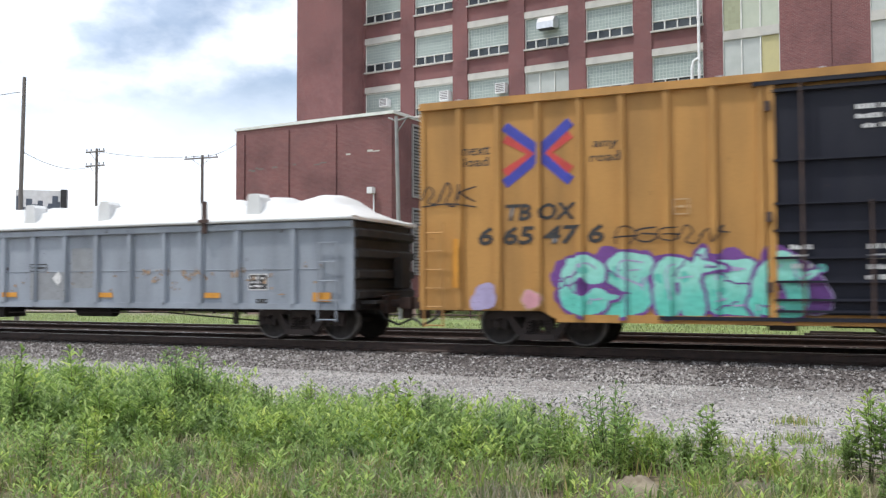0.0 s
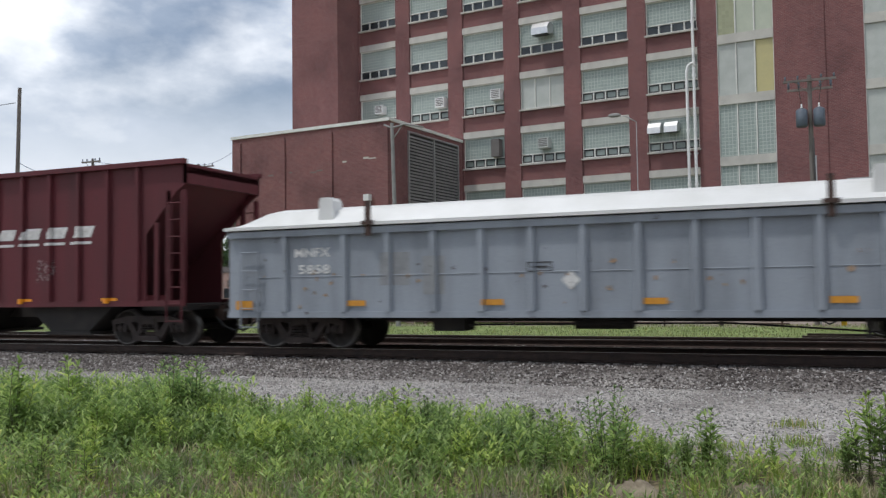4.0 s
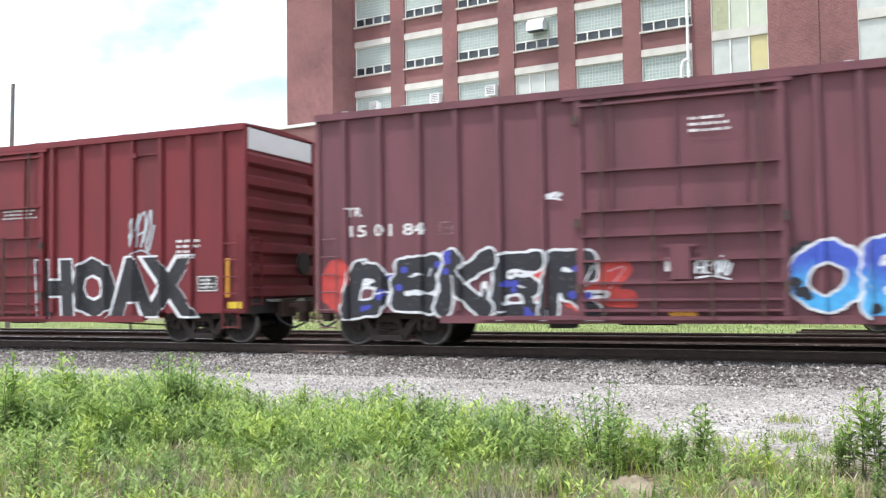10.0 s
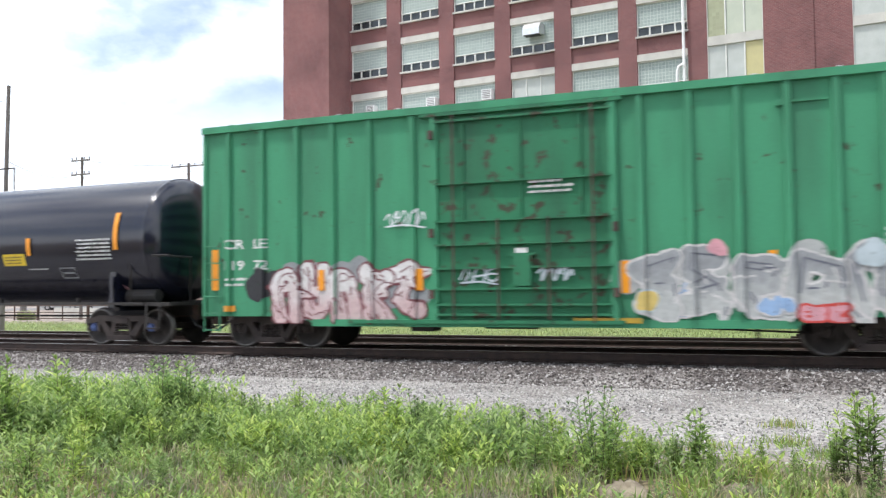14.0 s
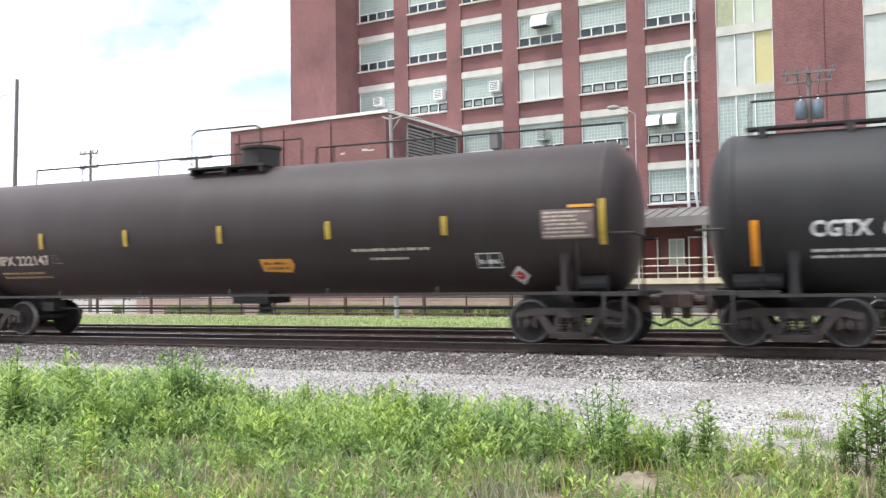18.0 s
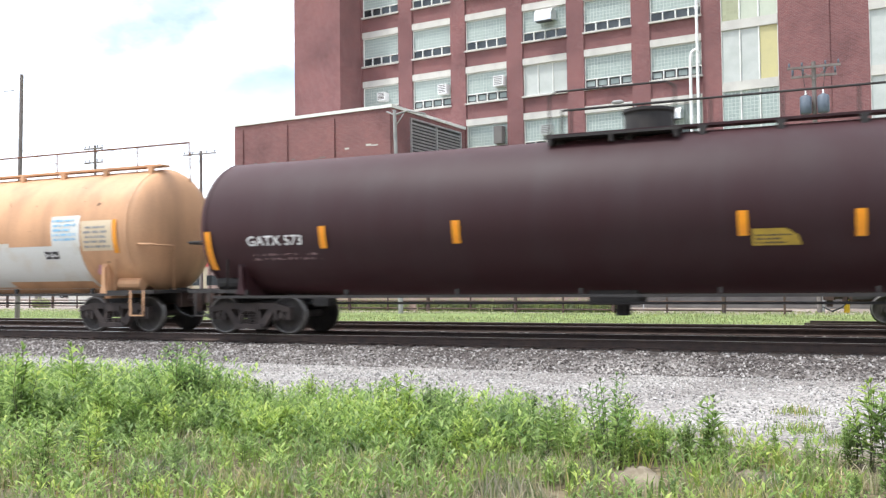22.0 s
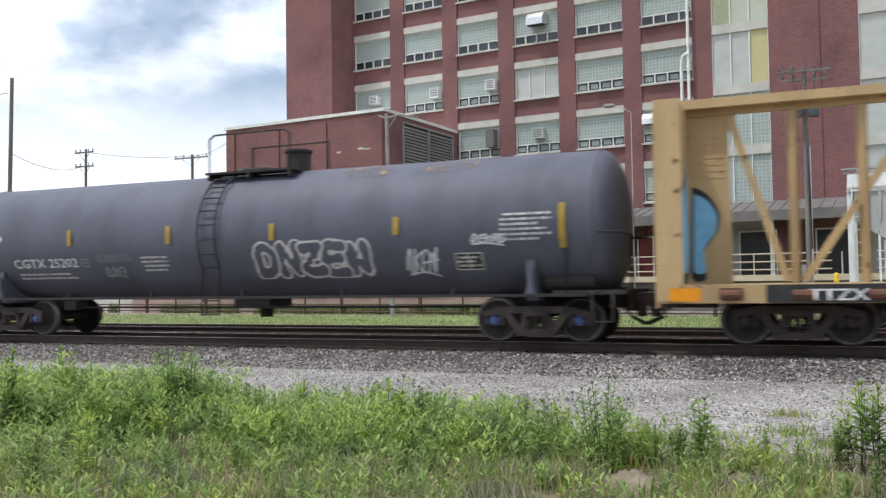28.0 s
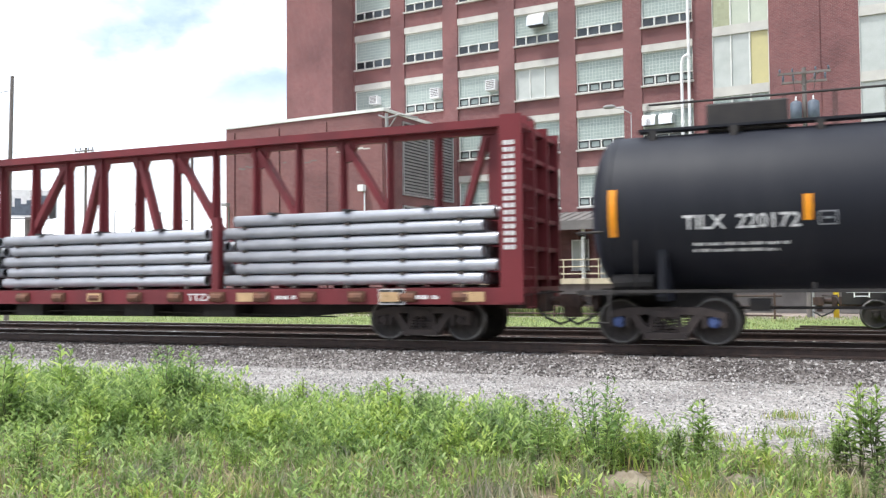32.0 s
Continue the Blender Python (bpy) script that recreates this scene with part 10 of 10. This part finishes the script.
        for k in range(6):
            z = deck + 0.15 + 0.62 * k
            bm = B()
            box(bm, min(x - e * 0.3, x - e * 0.02), max(x - e * 0.3, x - e * 0.02), -1.4, 1.4, z, z + 0.09)
            part("rail", bm, M[outer_mat], bulk)
        bm = B()
        box(bm, min(x - e * 0.42, x + e * 0.06), max(x - e * 0.42, x + e * 0.06), -1.52, -1.505, deck - 0.3, 4.62)
        part("edge_plate", bm, m, bulk)
        ladder(car, e * (half + 0.1), -1.1, 0.7, 4.5, m, 0.42, 0.4, "x")
    return car, posts


class FlatSide(Side):
    def y(self, x, z):
        return -1.565


car, posts = centrebeam("empty tan centre-beam flat car with rusty winches", -333.9, "c20", "c20")
s = FlatSide(car)
s.mark(-9.6, -5.7, 0.81, 1.13, "black", "number_panel", "black number panel")
s.text("TTZX", -8.91, -7.95, 0.85, 1.05)
s.mark(-7.6, -7.35, 0.83, 1.1, "dec_orange")
s.text("864  271", -7.25, -5.91, 0.85, 1.05)
for x in (-11.0, -3.6, -1.2, 2.4, 6.0, 8.4, 9.6, 10.9):
    s.mark(x - 0.28, x + 0.28, 0.84, 1.08, "dec_amber" if x != 2.4 else "dec_yellow")
s.plate(6.55, 7.0, 0.82, 1.12, 2)
# pale blue swash sprayed over the rear bulkhead and its web plate
def swash(outline, mat, name, label, place):
    bm = B()
    bm.faces.new([bm.verts.new(place(u, z)) for u, z in smooth_line(outline + [outline[0]], 4)[:-1]])
    part(name, mesh_of(name, bm, M[mat], False), None, car, label)


LOBE = [(-11.0, 3.1), (-10.72, 2.95), (-10.5, 2.6), (-10.52, 2.2), (-10.8, 1.76), (-10.76, 1.25), (-11.03, 1.25), (-11.03, 1.8)]
ARM = [(-0.2, 4.0), (-0.5, 3.3), (-1.25, 2.9), (-1.38, 2.3), (-1.1, 2.0), (-1.42, 1.7), (-1.3, 1.22), (-0.5, 1.2), (-0.05, 1.6), (-0.05, 2.7), (-0.15, 3.2)]
for grow, mat, d, name in ((1.0, "sp_black", 0.003, "graffiti_edge"), (0.84, "sp_sky", 0.006, "graffiti_fill")):
    swash([(-10.77 + (u + 10.77) * grow, 2.15 + (z - 2.15) * grow) for u, z in LOBE], mat, name, "pale blue sprayed swash", lambda u, z: (u, -0.022 - d, z))
    swash([(-0.75 + (u + 0.75) * grow, 2.4 + (z - 2.4) * grow) for u, z in ARM], mat, name, "pale blue sprayed swash", lambda u, z: (-11.07 + d, u, z))
bm = B()
rs = random.Random(6)
for k in range(7):
    box(bm, -10.95, -10.35 + rs.uniform(-0.1, 0.04), -0.027, -0.022, 3.25 + 0.13 * k, 3.3 + 0.13 * k)
tagged(part("small_print", bm, M["sp_tan"], car, "rows of small print"), kind="stuff")

car, posts = centrebeam("dark red centre-beam flat car loaded with bundled grey pipes", -408.5, "c24", "c24")
s = FlatSide(car)
for x in (-9.8, -5.2, 0.6, 5.0, 8.6, 10.5):
    s.mark(x - 0.22, x + 0.22, 0.86, 1.06, "sp_tan", "reflector", "dull orange reflector")
s.plate(8.35, 8.95, 0.8, 1.13, 2)
s.text("TTZX", 3.4, 4.1, 0.88, 1.04)
s.small(5.8, 6.4, 0.88, 1.04, 1, "dec_white", 2)
s.small(9.2, 9.8, 0.88, 1.04, 1, "dec_white", 2)
bm = B()
for k in range(16):
    z = 1.9 + 0.14 * k
    for q in range(2):
        rect(bm, 11.12 + 0.13 * q, 11.22 + 0.13 * q, z, z + 0.09)
for v in bm.verts:
    v.co.y = -1.527
tagged(part("small_print", mesh_of("small_print", bm, M["dec_white"], False), None, car, "column of small stencilled print"), kind="stuff")


def pipe_mesh(length, r=0.125):
    bm = B()
    n = 14
    lathe(bm, [(0, r * 0.86), (0, r), (length - 0.02, r), (length, r), (length, r * 0.86), (length - 0.05, r * 0.86)], n)
    for f in bm.faces:
        c = f.calc_center_median()
        # end discs are coloured black for the dark inside of the pipe
        if len(f.verts) > 4:
            f.material_index = 1
    return mesh_of("pipe", bm, (M["pipe"], M["pipe_in"]))


def bundle(mid, x0, length, layers, columns, label):
    """Stacks of pipes on timber bearers, one each side of the beam, that ride with their car."""
    pipe = pipe_mesh(length)
    for side in (-1, 1):
        t = thing("pipe_bundle", label, "pipe bundle", pose(mid, TRACK_Y, 0), group="pipe bundles on the flat car")
        MOVING.append((t, mid))
        base = pose(x0, side * 0.93, 1.145)
        tagged(part("bearer", bearers(length, layers, columns), M["tie"], t, at=base), kind="stuff")
        for r in range(layers):
            for c in range(columns):
                y = (c - (columns - 1) / 2) * 0.256
                shift = random.uniform(-0.06, 0.06) + (0.25 if r % 2 else 0)
                part("pipe", pipe, None, t, at=base @ pose(shift, y, 0.19 + r * 0.272))
        for k in range(3):
            bm = B()
            x = length * (0.2 + 0.3 * k)
            box(bm, x - 0.09, x + 0.09, -0.56, 0.56, layers * 0.272 + 0.045, layers * 0.272 + 0.08)
            part("strap_pad", bm, M["black"], t, at=base)


def bearers(length, layers, columns):
    bm = B()
    for r in range(layers):
        for k in range(5):
            x = length * (0.08 + 0.21 * k)
            box(bm, x - 0.05, x + 0.05, -columns * 0.128, columns * 0.128, 0.01 + r * 0.272, 0.062 + r * 0.272)
    return bm


bundle(-408.5, 4.35, 6.3, 6, 4, "stack of grey steel pipes on timber bearers")
bundle(-408.5, -2.65, 6.4, 5, 4, "lower stack of grey steel pipes on timber bearers")
bundle(-408.5, -9.6, 6.4, 5, 4, "lower stack of grey steel pipes on timber bearers")
bm = B()
box(bm, 4.02, 4.2, -1.5, -1.3, 1.14, 2.8)
box(bm, 4.02, 4.2, 1.3, 1.5, 1.14, 2.8)
part("stake", bm, M["c24"], car)

motions()
